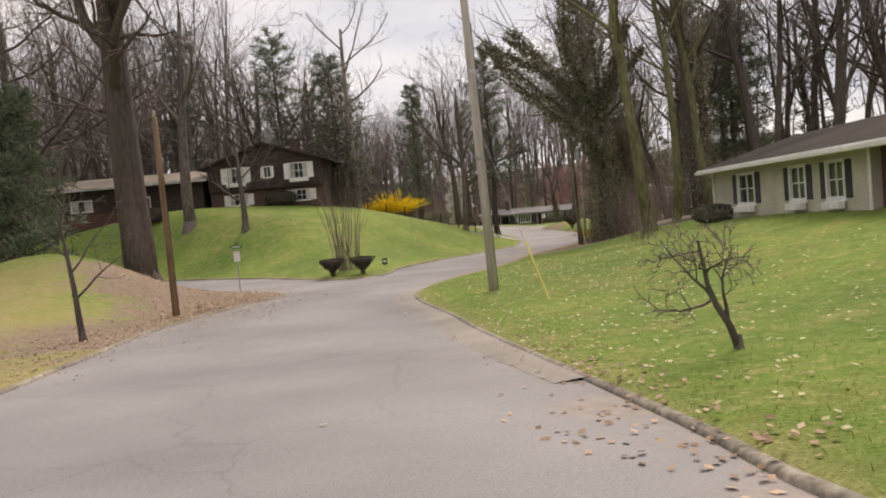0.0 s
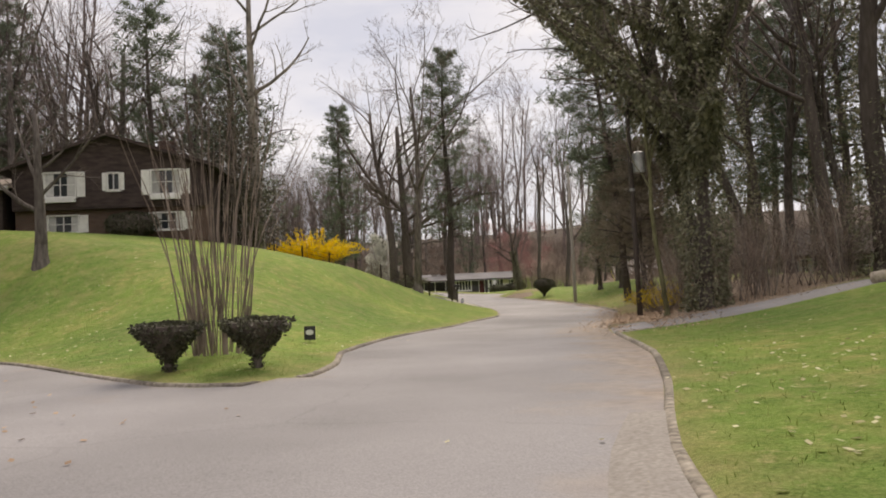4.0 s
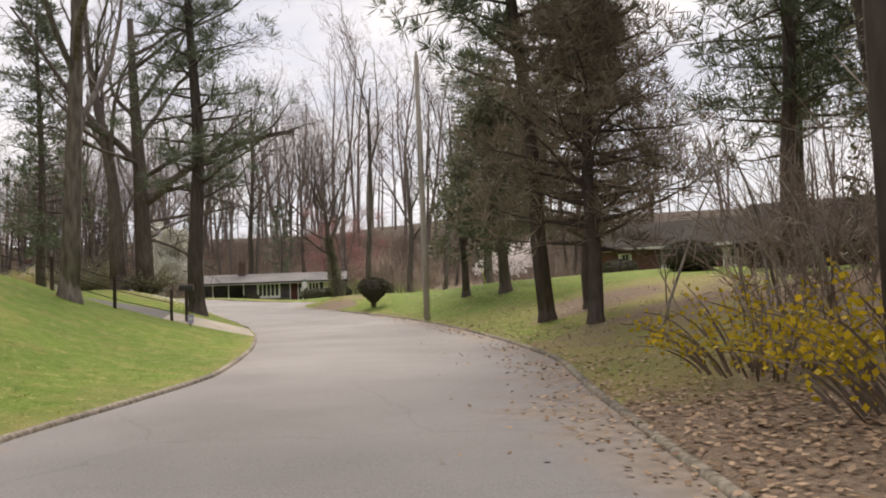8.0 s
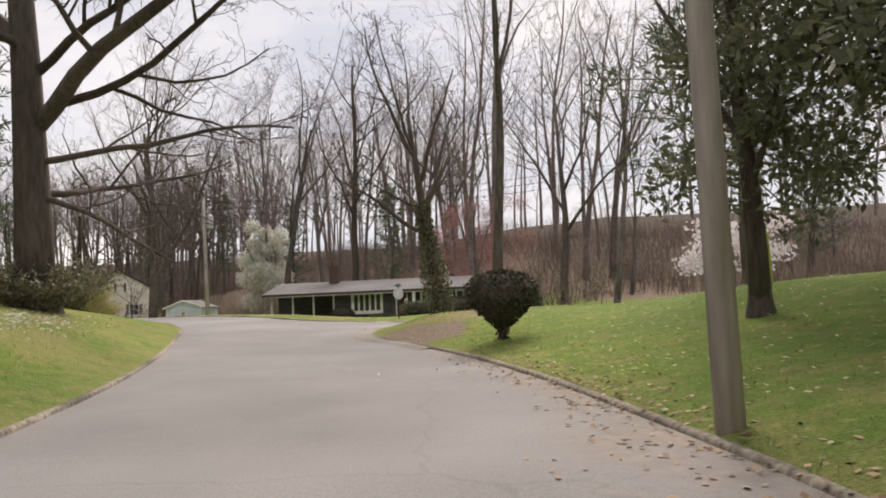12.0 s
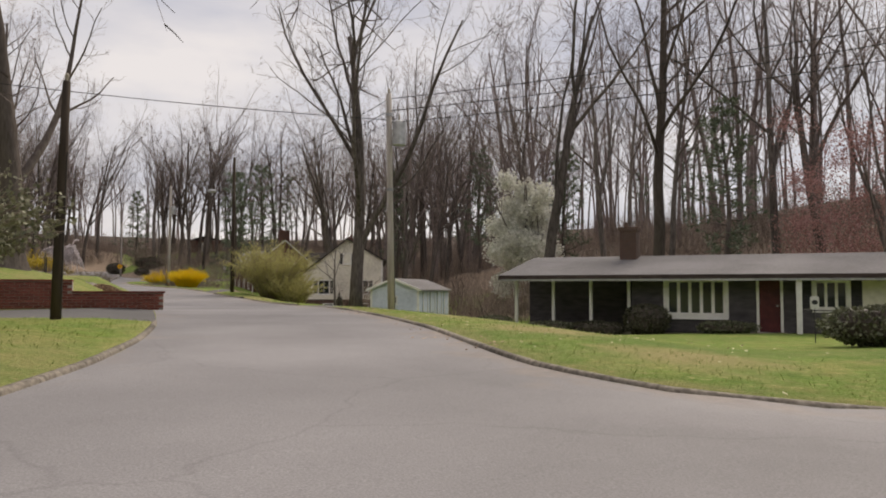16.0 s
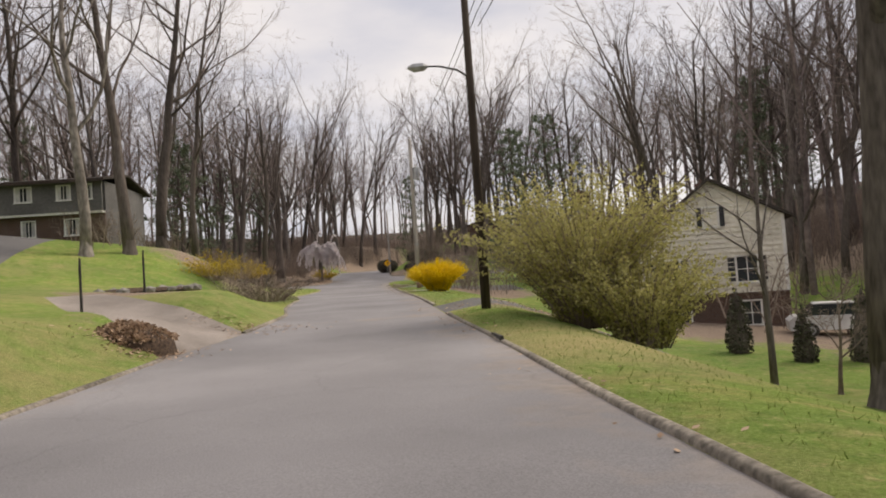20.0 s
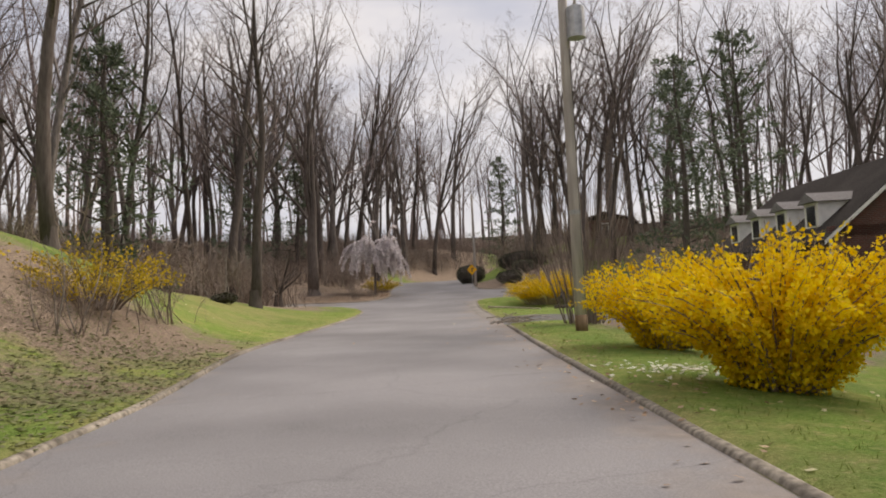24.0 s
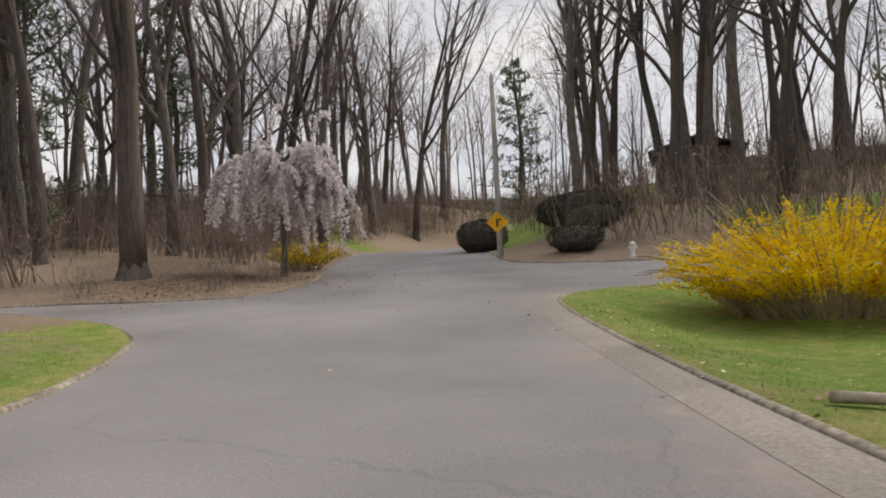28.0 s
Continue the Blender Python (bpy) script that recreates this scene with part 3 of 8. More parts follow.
def seg_distance(px, py, line):
    """Distance from many points to an open line."""
    best = np.full(px.shape, 1e9)
    for (x0, y0), (x1, y1) in zip(line[:-1], line[1:]):
        dx, dy = x1 - x0, y1 - y0
        t = np.clip(((px - x0) * dx + (py - y0) * dy) / (dx * dx + dy * dy + 1e-12), 0, 1)
        best = np.minimum(best, np.hypot(px - x0 - t * dx, py - y0 - t * dy))
    return best


def inside(px, py, poly):
    r = np.zeros(px.shape, bool)
    x0, y0 = poly[-1]
    for x1, y1 in poly:
        if y0 != y1:
            r ^= ((y0 > py) != (y1 > py)) & (px < (x1 - x0) * (py - y0) / (y1 - y0) + x0)
        x0, y0 = x1, y1
    return r


def road_z(px, py):
    num = np.zeros(px.shape)
    den = np.zeros(px.shape)
    for x, y, z in CEN:
        w = 1.0 / ((px - x) ** 2 + (py - y) ** 2 + 3.0) ** 2.5
        num += w * z
        den += w
    fall = np.exp(-0.5 * (((px - 16) / 4) ** 2 + ((py - 112) / 4) ** 2))  # the side street dips at its far kerb
    return num / den - 0.32 * fall


def smooth01(t):
    t = np.clip(t, 0, 1)
    return t * t * (3 - 2 * t)


COARSE = [e[::2] for e in EDGES]


def wildness(px, py):
    """0 on the open ground of the gardens, 1 in the woods."""
    m = np.ones(px.shape)
    for cx, cy, q in YARDS:
        m = np.minimum(m, smooth01((np.hypot(px - cx, py - cy) - q) / 12))
    return m


def heights(px, py):
    px, py = np.asarray(px, float), np.asarray(py, float)
    d = np.full(px.shape, 1e9)
    for e in COARSE:
        d = np.minimum(d, seg_distance(px, py, e))
    ins = inside(px, py, OUTLINE)
    d = np.where(ins, 0, d)
    z = road_z(px, py)
    hill = np.zeros(px.shape)
    for cx, cy, sx, sy, h in HILLS:
        hill += h * np.exp(-0.5 * (((px - cx) / sx) ** 2 + ((py - cy) / sy) ** 2))
    bank = np.zeros(px.shape)
    for cx, cy, sx, sy, h in BANKS:
        bank += h * np.exp(-0.5 * (((px - cx) / sx) ** 2 + ((py - cy) / sy) ** 2))
    hill += 6 * smooth01((d - 9) / 48) * wildness(px, py)
    hill += 11 * smooth01((d - 24) / 100) + 7 * smooth01((d - 120) / 300)
    wave = 0.12 * np.sin(px * 0.31 + 1.3 * np.sin(py * 0.17)) * np.sin(py * 0.27 + 0.6) * smooth01((d - 1) / 6)
    drive = np.zeros(px.shape)
    for poly, _ in DRIVES.values():
        e = poly[:2]
        dd = np.minimum(seg_distance(px, py, np.array(e)), np.where(inside(px, py, poly), 0, 9))
        drive = np.maximum(drive, np.where((d < 1.2), 1 - smooth01(dd / 0.5), 0))
    lip = 0.075 * smooth01(d / 0.14) * (1 - drive)
    return np.where(ins, z, z + lip + hill * smooth01(d / 8.5) + bank * smooth01(d / 2.4) + wave + 0.02 * np.clip(d, 0, 4) * (1 - drive)), d


def ground_z(x, y):
    return float(heights(np.array([x]), np.array([y]))[0][0])


def on_ground(x, y, rz=0, dz=0.0, s=1.0):
    return pose(x, y, ground_z(x, y) + dz, 0, 0, rz) @ Matrix.Scale(s, 4)


# ---------------------------------------------------------------- ground, road and driveways in one triangulation
LITTER = [(19.3, 73.2, 2.6, 1.0), (16.6, 71.4, 1.6, 0.8), (14.5, 96.3, 1.3, 1.22), (13.9, 98.0, 0.8, 1.2), (19.5, 62, 3.5, 1.25), (-75, 203, 6, 1.3), (-73, 199.5, 3, 1.2), (-70, 192, 3, 1.1), (0, 172, 13, 1.3), (-14, 170, 9, 1.2), (16, 160, 9, 1.1), (-34.5, 181.5, 5, 1.0), (-37.5, 184.5, 3, 0.9), (-7.5, 25, 4, 1.0), (-9, 20, 4, 0.8), (-11, 16, 5, 0.6), (-10, 30, 5, 1.1), (-13, 36, 4, 0.8), (11, 52, 7, 1.1), (17, 57, 6, 0.8), (16, 66, 5, 0.55), (22, 69, 4, 0.6), (18, 104, 5, 0.5), (17, 99, 3, 0.6), (-20, 142, 3, 0.5),
          (-70, 208, 6, 1.2), (-80, 203, 14, 1.2), (-68, 185, 8, 1.1), (-76, 192, 8, 1.2), (-14, 152, 3, 0.7), (-33, 156, 4, 0.5), (-28, 147.5, 3, 0.9), (-44, 165, 6, 0.9), (-38, 162.5, 4, 0.6), (-88, 214, 9, 1.2), (-95, 222, 9, 1.3), (-90, 205, 12, 1.2), (-102, 211, 16, 1.3), (-92, 194, 12, 1.3), (-106, 246, 14, 1.3), (-80, 246, 10, 1.0), (-78, 190, 10, 1.1), (-66, 218, 6, 1.2), (-70, 219.5, 5, 1.2), (18, 67, 3, 0.7), (-74, 222, 5, 0.8)]
DRY = [(-27, 147, 8, 0.5), (-33, 150, 7, 0.45), (-45, 150, 9, 0.4), (-14, 20, 7, 0.8), (-17, 25, 6, 0.8), (-57, 178, 7, 0.55), (-50, 174, 5, 0.5), (15.2, 99.2, 1.6, 0.9), (16.5, 98, 1.5, 0.8), (-8, 52, 9, 0.3), (-15, 57, 8, 0.35), (4.6, 91.5, 4, 0.6), (3.5, 96, 4, 0.6), (1, 109, 7, 0.45), (-4, 116, 5, 0.4), (-14, 131, 8, 0.5), (-19, 137, 7, 0.5), (9.6, 118.5, 1.7, 0.95), (12.2, 114.4, 1.7, 0.9), (6.6, 123, 1.3, 0.8), (20, 72, 6, 0.85), (17, 66, 4, 0.9), (12.5, 58, 5, 0.9), (13, 65, 3, 0.9), (-9, 144, 5, 0.7), (17, 76, 5, 0.5), (14, 63, 4, 0.8), (-42, 165, 5, 0.6), (4, 20, 3, 0.4), (-8, 14, 7, 0.8), (10, 60, 6, 0.7), (-15, 138, 6, 0.45), (-4, 150, 9, 0.35), (2, 128, 4, 0.5), (5, 100, 5, 0.5), (8, 121, 3, 0.4), (16, 110, 6, 0.3)]


def build_ground():
    from mathutils.geometry import delaunay_2d_cdt
    pts = []

    def grid(x0, x1, y0, y1, step, keep):
        gx, gy = np.meshgrid(np.arange(x0, x1 + 0.01, step), np.arange(y0, y1 + 0.01, step))
        gx = gx + np.where((np.arange(gx.shape[0]) % 2)[:, None] == 1, step * 0.5, 0.0)
        gx, gy = gx.ravel(), gy.ravel()
        dd = np.full(gx.shape, 1e9)
        for e in COARSE:
            dd = np.minimum(dd, seg_distance(gx, gy, e))
        k = keep(gx, gy, dd, inside(gx, gy, OUTLINE))
        return np.stack([gx[k], gy[k]], 1)

    pts.append(grid(-110, 60, -30, 262, 1.0, lambda x, y, d, i: (d > 0.55) & (d < 9) & ~i))
    pts.append(grid(-130, 75, -50, 280, 2.0, lambda x, y, d, i: (d > 2.0) & i))
    pts.append(grid(-140, 90, -50, 290, 3.0, lambda x, y, d, i: (d >= 9) & (d < 45) & ~i))
    pts.append(grid(-320, 280, -220, 500, 14.0, lambda x, y, d, i: (d >= 45) & ~i))
    pts.append(np.array([(1800 * math.cos(a), 100 + 1800 * math.sin(a)) for a in np.arange(0, 6.28, 0.26)]))
    pts.append(np.array([(800 * math.cos(a), 100 + 800 * math.sin(a)) for a in np.arange(0, 6.28, 0.2)]))
    free = np.concatenate(pts)
    verts, edges = [], []

    def ring(line, closed):
        k = len(verts)
        verts.extend([Vector((x, y)) for x, y in line])
        n = len(line)
        edges.extend([(k + i, k + (i + 1) % n) for i in range(n if closed else n - 1)])

    ring(OUTLINE, True)
    lips = []
    for e in EDGES:
        t = np.gradient(e, axis=0)
        t /= np.linalg.norm(t, axis=1)[:, None]
        lips.append(e + np.stack([t[:, 1], -t[:, 0]], 1) * 0.17)
    for e in lips:
        ok = ~inside(e[:, 0], e[:, 1], OUTLINE)
        verts.extend([Vector((x, y)) for x, y in e[ok]])
    for poly, _ in DRIVES.values():
        q = np.array(poly)
        dense = np.concatenate([np.linspace(a, b, max(2, int(np.linalg.norm(b - a) / 1.2)), endpoint=False) for a, b in zip(q, np.roll(q, -1, 0))])
        ring(dense, True)
    verts.extend([Vector((x, y)) for x, y in free])
    vo, _, fo, *_ = delaunay_2d_cdt(verts, edges, [], 0, 1e-4, False)
    v = np.array([(p.x, p.y) for p in vo])
    f = np.array([t for t in fo if len(t) == 3])
    z, d = heights(v[:, 0], v[:, 1])
    c = v[f].mean(1)
    kind = np.full(len(f), -1)
    for k, (poly, _) in enumerate(DRIVES.values()):
        kind[inside(c[:, 0], c[:, 1], poly)] = k
    kind[inside(c[:, 0], c[:, 1], OUTLINE)] = 100
    xyz = np.concatenate([v, z[:, None]], 1)

    def piece(name, sel, mat, label, category):
        ids, inv = np.unique(f[sel], return_inverse=True)
        me = bpy.data.meshes.new(name)
        me.from_pydata(xyz[ids].tolist(), [], inv.reshape(-1, 3).tolist())
        me.materials.append(mat)
        me.polygons.foreach_set("use_smooth", [True] * len(me.polygons))
        me.update()
        return tagged(new(name, me), label, category, kind="structure"), ids

    g, ids = piece("ground", kind == -1, M_GROUND, "rolling spring lawns with worn straw patches and leaf litter", "ground")
    gx, gy, gd = v[ids, 0], v[ids, 1], d[ids]
    lit = np.maximum(1.3 * smooth01((gd - 32) / 16), 1.22 * smooth01((gd - 4) / 9) * wildness(gx, gy))
    for cx, cy, r, a in LITTER:
        lit = np.maximum(lit, a * np.exp(-((gx - cx) ** 2 + (gy - cy) ** 2) / (r * r)))
    dry = np.zeros(len(ids))
    for cx, cy, r, a in DRY:
        dry = np.maximum(dry, a * np.exp(-((gx - cx) ** 2 + (gy - cy) ** 2) / (r * r)))
    dry = np.maximum(dry, 0.55 * np.exp(-gd / 0.7))
    for nm, arr in (("litter", lit), ("dry", dry)):
        g.data.attributes.new(nm, "FLOAT", "POINT").data.foreach_set("value", arr.astype(np.float32))
    rd, ids = piece("road", kind == 100, M_ROAD, "worn pale grey asphalt street without markings", "road")
    rx, ry = v[ids, 0], v[ids, 1]
    gap = [seg_distance(rx, ry, e) for e in EDGES]
    dirt = np.zeros(len(ids))
    for k, amount in ((0, 0.52), (1, 0.56), (2, 0.5), (3, 0.42), (4, 0.45)):
        dirt = np.maximum(dirt, amount * np.clip(1 - gap[k] / 2.0, 0, 1))
    sandy = 0.5 * np.exp(-((ry - 46) / 12) ** 2) * (gap[0] < 0.3) + 0.16 * np.exp(-((ry - 76) / 14) ** 2) * (gap[0] < 0.3) + 0.14 * np.exp(-((ry - 190) / 14) ** 2) * (gap[1] < 0.3)
    rd.data.attributes.new("dirt", "FLOAT", "POINT").data.foreach_set("value", (dirt + sandy).astype(np.float32))
    for k, (name, (poly, tone)) in enumerate(DRIVES.items()):
        piece(name, kind == k, {"pale": M_CONCRETE, "soil": M_SOIL, "grey": M_ROAD}.get(tone, M_DRIVE), {"pale": "pale concrete driveway apron", "soil": "worn brown gravel driveway with leaves", "grey": "weathered grey asphalt driveway"}.get(tone, "dark asphalt driveway joining the street"), "driveway")


build_ground()


def build_curbs():
    """Kerb stones along the road edges, left out at the driveway mouths; the near ones are single stones."""
    mouths = [np.array(p[:2]) for p, _ in DRIVES.values()]
    k = 0
    for e in EDGES:
        t = np.gradient(e, axis=0)
        t /= np.linalg.norm(t, axis=1)[:, None]
        nrm = np.stack([t[:, 1], -t[:, 0]], 1)
        z = road_z(e[:, 0], e[:, 1])
        shut = np.zeros(len(e), bool)
        for m in mouths:
            if m[0][0] in (4.7,):
                continue
            c, half = m.mean(0), np.linalg.norm(m[1] - m[0]) / 2
            shut |= np.hypot(e[:, 0] - c[0], e[:, 1] - c[1]) < half * 0.96
        runs, cur = [], []
        for i in range(len(e)):
            if shut[i] or not (-125 < e[i][0] < 62 and -40 < e[i][1] < 262):
                if len(cur) > 2:
                    runs.append(cur)
                cur = []
            else:
                cur.append(i)
        if len(cur) > 2:
            runs.append(cur)
        for run in runs:
            k += 1
            g = Geo()
            prof = [(-0.01, -0.1), (0.0, 0.025), (0.012, 0.05), (0.03, 0.064), (0.08, 0.07), (0.11, 0.064), (0.13, -0.1)]
            n = len(prof)
            for i in run:
                wob = 0.008 * math.sin(i * 1.7) * math.sin(i * 0.37)
                for o, h in prof:
                    q = e[i] + nrm[i] * (o + wob)
                    g.v.append((q[0], q[1], z[i] + h * (1 + 0.04 * math.sin(i * 0.9)) - 0.018 * (0.5 + 0.5 * math.sin(i * 0.21))))
            for a in range(len(run) - 1):
                for b in range(n - 1):
                    g.f.append((a * n + b, (a + 1) * n + b, (a + 1) * n + b + 1, a * n + b + 1))
            ob = part("kerb", g, M_CURB, smooth=True)
            tagged(ob, "weathered low concrete kerb with dirt along the street", "kerb", "kerbs along the street", "structure")


build_curbs()


def gutter_pan(edge, lo, hi, wide, label):
    """A flat strip of concrete between the asphalt and the kerb."""
    e = EDGES[edge]
    t = np.gradient(e, axis=0)
    t /= np.linalg.norm(t, axis=1)[:, None]
    n = np.stack([t[:, 1], -t[:, 0]], 1)
    ok = [i for i in range(len(e)) if lo <= e[i][1] <= hi]
    g = Geo()
    for i in ok:
        w = wide * min(1.0, 0.25 + 0.12 * min(i - ok[0], ok[-1] - i))
        for o, h in ((0.02, 0.034), (-w, 0.03), (-w - 0.25, 0.004)):
            q = e[i] + n[i] * o
            g.v.append((q[0], q[1], float(road_z(np.array([q[0]]), np.array([q[1]]))[0]) + h))
    for a in range(len(ok) - 1):
        for b in range(2):
            g.f.append((a * 3 + b, (a + 1) * 3 + b, (a + 1) * 3 + b + 1, a * 3 + b + 1))
    tagged(part("gutter", g, M_GUTTER), label, "gutter", kind="structure")


gutter_pan(0, 8, 31, 0.36, "dirty pale concrete gutter strip beside the kerb")
gutter_pan(0, 94, 105.5, 0.45, "dirty pale concrete gutter strip round the corner kerb")
gutter_pan(1, 180, 203, 0.26, "pale sandy concrete gutter strip beside the kerb")



# ---------------------------------------------------------------- houses
def wall_geo(g, length, z0, z1, y0, y1, holes):
    """A straight wall along x from 0 to length in one piece, with openings (x0, x1, z0, z1) through it."""
    xs = sorted({0.0, length, *[q[0] for q in holes], *[q[1] for q in holes]})
    zs = sorted({z0, z1, *[q[2] for q in holes], *[q[3] for q in holes]})
    nx, nz, k = len(xs), len(zs), len(g.v)
    for y in (y0, y1):
        g.v.extend([(x, y, z) for z in zs for x in xs])
    full = {(i, j) for i in range(nx - 1) for j in range(nz - 1)
            if not any(q[0] < (xs[i] + xs[i + 1]) / 2 < q[1] and q[2] < (zs[j] + zs[j + 1]) / 2 < q[3] for q in holes)}

    def vid(i, j, back):
        return k + (nx * nz if back else 0) + j * nx + i

    for i, j in full:
        a, b, c, d = (i, j), (i + 1, j), (i + 1, j + 1), (i, j + 1)
        g.f.append(tuple(vid(*q, 0) for q in (a, b, c, d)))
        g.f.append(tuple(vid(*q, 1) for q in (d, c, b, a)))
        for (p, q), nb in (((a, b), (i, j - 1)), ((b, c), (i + 1, j)), ((c, d), (i, j + 1)), ((d, a), (i - 1, j))):
            if nb not in full:
                g.f.append((vid(*q, 0), vid(*p, 0), vid(*p, 1), vid(*q, 1)))
    return g


def boards_geo(g, length, z0, z1, y, step, holes, out=0.02):
    """Overlapping clapboards on the face y (outward is -y), cut at the openings."""
    n = int((z1 - z0) / step)
    for i in range(n):
        za, zb = z0 + i * step, z0 + (i + 1) * step
        spans = [(0.0, length)]
        for h in holes:
            if h[2] < zb and h[3] > za:
                spans = [s for a, b in spans for s in ((a, min(b, h[0])), (max(a, h[1]), b)) if s[1] - s[0] > 0.02]
        for a, b in spans:
            g.add([(a, y, za), (b, y, za), (a, y - out, za), (b, y - out, za), (a, y - 0.004, zb), (b, y - 0.004, zb)], [(0, 1, 3, 2), (2, 3, 5, 4)])
    return g


def window(parent, x0, x1, z0, z1, y, bars=(1, 1), shutters=None, sill=True, trim=M_WHITE, at=None, box=False, curtain=0.0, fw=0.07, bar=0.02):
    """A window in the opening of the face y: outer trim, glazing bars, panes, sill and shutters. Outward is -y."""
    win = new("window")
    win.parent = parent
    if at is not None:
        win.matrix_basis = at
    tagged(win, "white-trimmed window with dark panes")
    g = Geo()
    w = fw
    g.box(x0 - w, x1 + w, y - 0.05, y + 0.04, z1, z1 + w).box(x0 - w, x1 + w, y - 0.05, y + 0.04, z0 - w, z0)
    g.box(x0 - w, x0, y - 0.05, y + 0.04, z0, z1).box(x1, x1 + w, y - 0.05, y + 0.04, z0, z1)
    part("window_frame", g, trim, win)
    nx, nz = bars
    for i in range(nx):
        for j in range(nz):
            a, b = x0 + (x1 - x0) * i / nx, x0 + (x1 - x0) * (i + 1) / nx
            c, d = z0 + (z1 - z0) * j / nz, z0 + (z1 - z0) * (j + 1) / nz
            part("pane", Geo().box(a + 0.02, b - 0.02, y + 0.05, y + 0.06, c + 0.02, d - 0.02), M_GLASS, win)
    for i in range(0, nx + 1):
        a = x0 + (x1 - x0) * i / nx
        part("glazing_bar", Geo().box(a - bar, a + bar, y + 0.005, y + 0.065, z0, z1), trim, win)
    for j in range(0, nz + 1):
        c = z0 + (z1 - z0) * j / nz
        part("glazing_bar", Geo().box(x0, x1, y + 0.017, y + 0.063, c - bar, c + bar), trim, win)
    if curtain:
        for s in (0, 1):
            wdt, n = (x1 - x0) * curtain, 10
            line = [(x0 + k / n * wdt if s == 0 else x1 - wdt + k / n * wdt, y + 0.043 + 0.004 * (k % 2)) for k in range(n + 1)]
            g = Geo().add([(a, c, z) for z in (z0 + 0.03, z1 - 0.03) for a, c in line], [(k, k + 1, k + n + 2, k + n + 1) for k in range(n)])
            part("curtain", g, M_CURTAIN, win, "pale curtain")
    if sill:
        part("sill", Geo().box(x0 - 0.12, x1 + 0.12, y - 0.1, y + 0.02, z0 - w - 0.05, z0 - w), trim, win)
    if box:
        part("flower_box", Geo().box(x0 - 0.05, x1 + 0.05, y - 0.26, y - 0.05, z0 - w - 0.27, z0 - w - 0.05), M_WHITE, win, "white wooden flower box")
    if shutters is not None:
        sw = min(0.45, (x1 - x0) * 0.34)
        for a in (x0 - w - sw - 0.02, x1 + w + 0.02):
            ol = [(y - 0.005, z0 - 0.04), (y - 0.005, z1 + 0.04), (y - 0.035, z1 + 0.04)]
            for k in reversed(range(9)):
                c = z0 + (z1 - z0) * (k + 0.5) / 9
                ol += [(y - 0.035, c + 0.02), (y - 0.05, c - 0.03), (y - 0.035, c - 0.031)]
            ol.append((y - 0.035, z0 - 0.04))
            m = len(ol)
            g = Geo().add([(a, p, q) for p, q in ol] + [(a + sw, p, q) for p, q in ol], [tuple(range(m)), tuple(reversed(range(m, 2 * m)))] + [(i, i + m, (i + 1) % m + m, (i + 1) % m) for i in range(m)])
            part("shutter", g, shutters, win, "louvred window shutter")
    return win


def door(parent, x0, x1, z0, z1, y, mat, label):
    d = part("door", Geo().box(x0 + 0.05, x1 - 0.05, y + 0.04, y + 0.09, z0, z1 - 0.05), mat, parent, label)
    g = Geo().box(x0 - 0.05, x0 + 0.05, y - 0.04, y + 0.1, z0, z1).box(x1 - 0.05, x1 + 0.05, y - 0.04, y + 0.1, z0, z1).box(x0 - 0.05, x1 + 0.05, y - 0.04, y + 0.1, z1 - 0.05, z1 + 0.06)
    part("door_frame", g, M_WHITE, d)
    g = Geo()
    for a, b in ((0.12, 0.46), (0.54, 0.88)):
        for c, e in ((0.08, 0.42), (0.5, 0.92)):
            w, h = x1 - x0, z1 - z0
            g.box(x0 + a * w, x0 + b * w, y + 0.03, y + 0.04, z0 + c * h, z0 + e * h)
    part("door_panel", g, mat, d)
    part("door_handle", Geo().tube([(x1 - 0.16, y + 0.04, z0 + 1.0), (x1 - 0.16, y - 0.03, z0 + 1.0)], [0.025, 0.035], 8), M_METAL, d, "metal door knob")


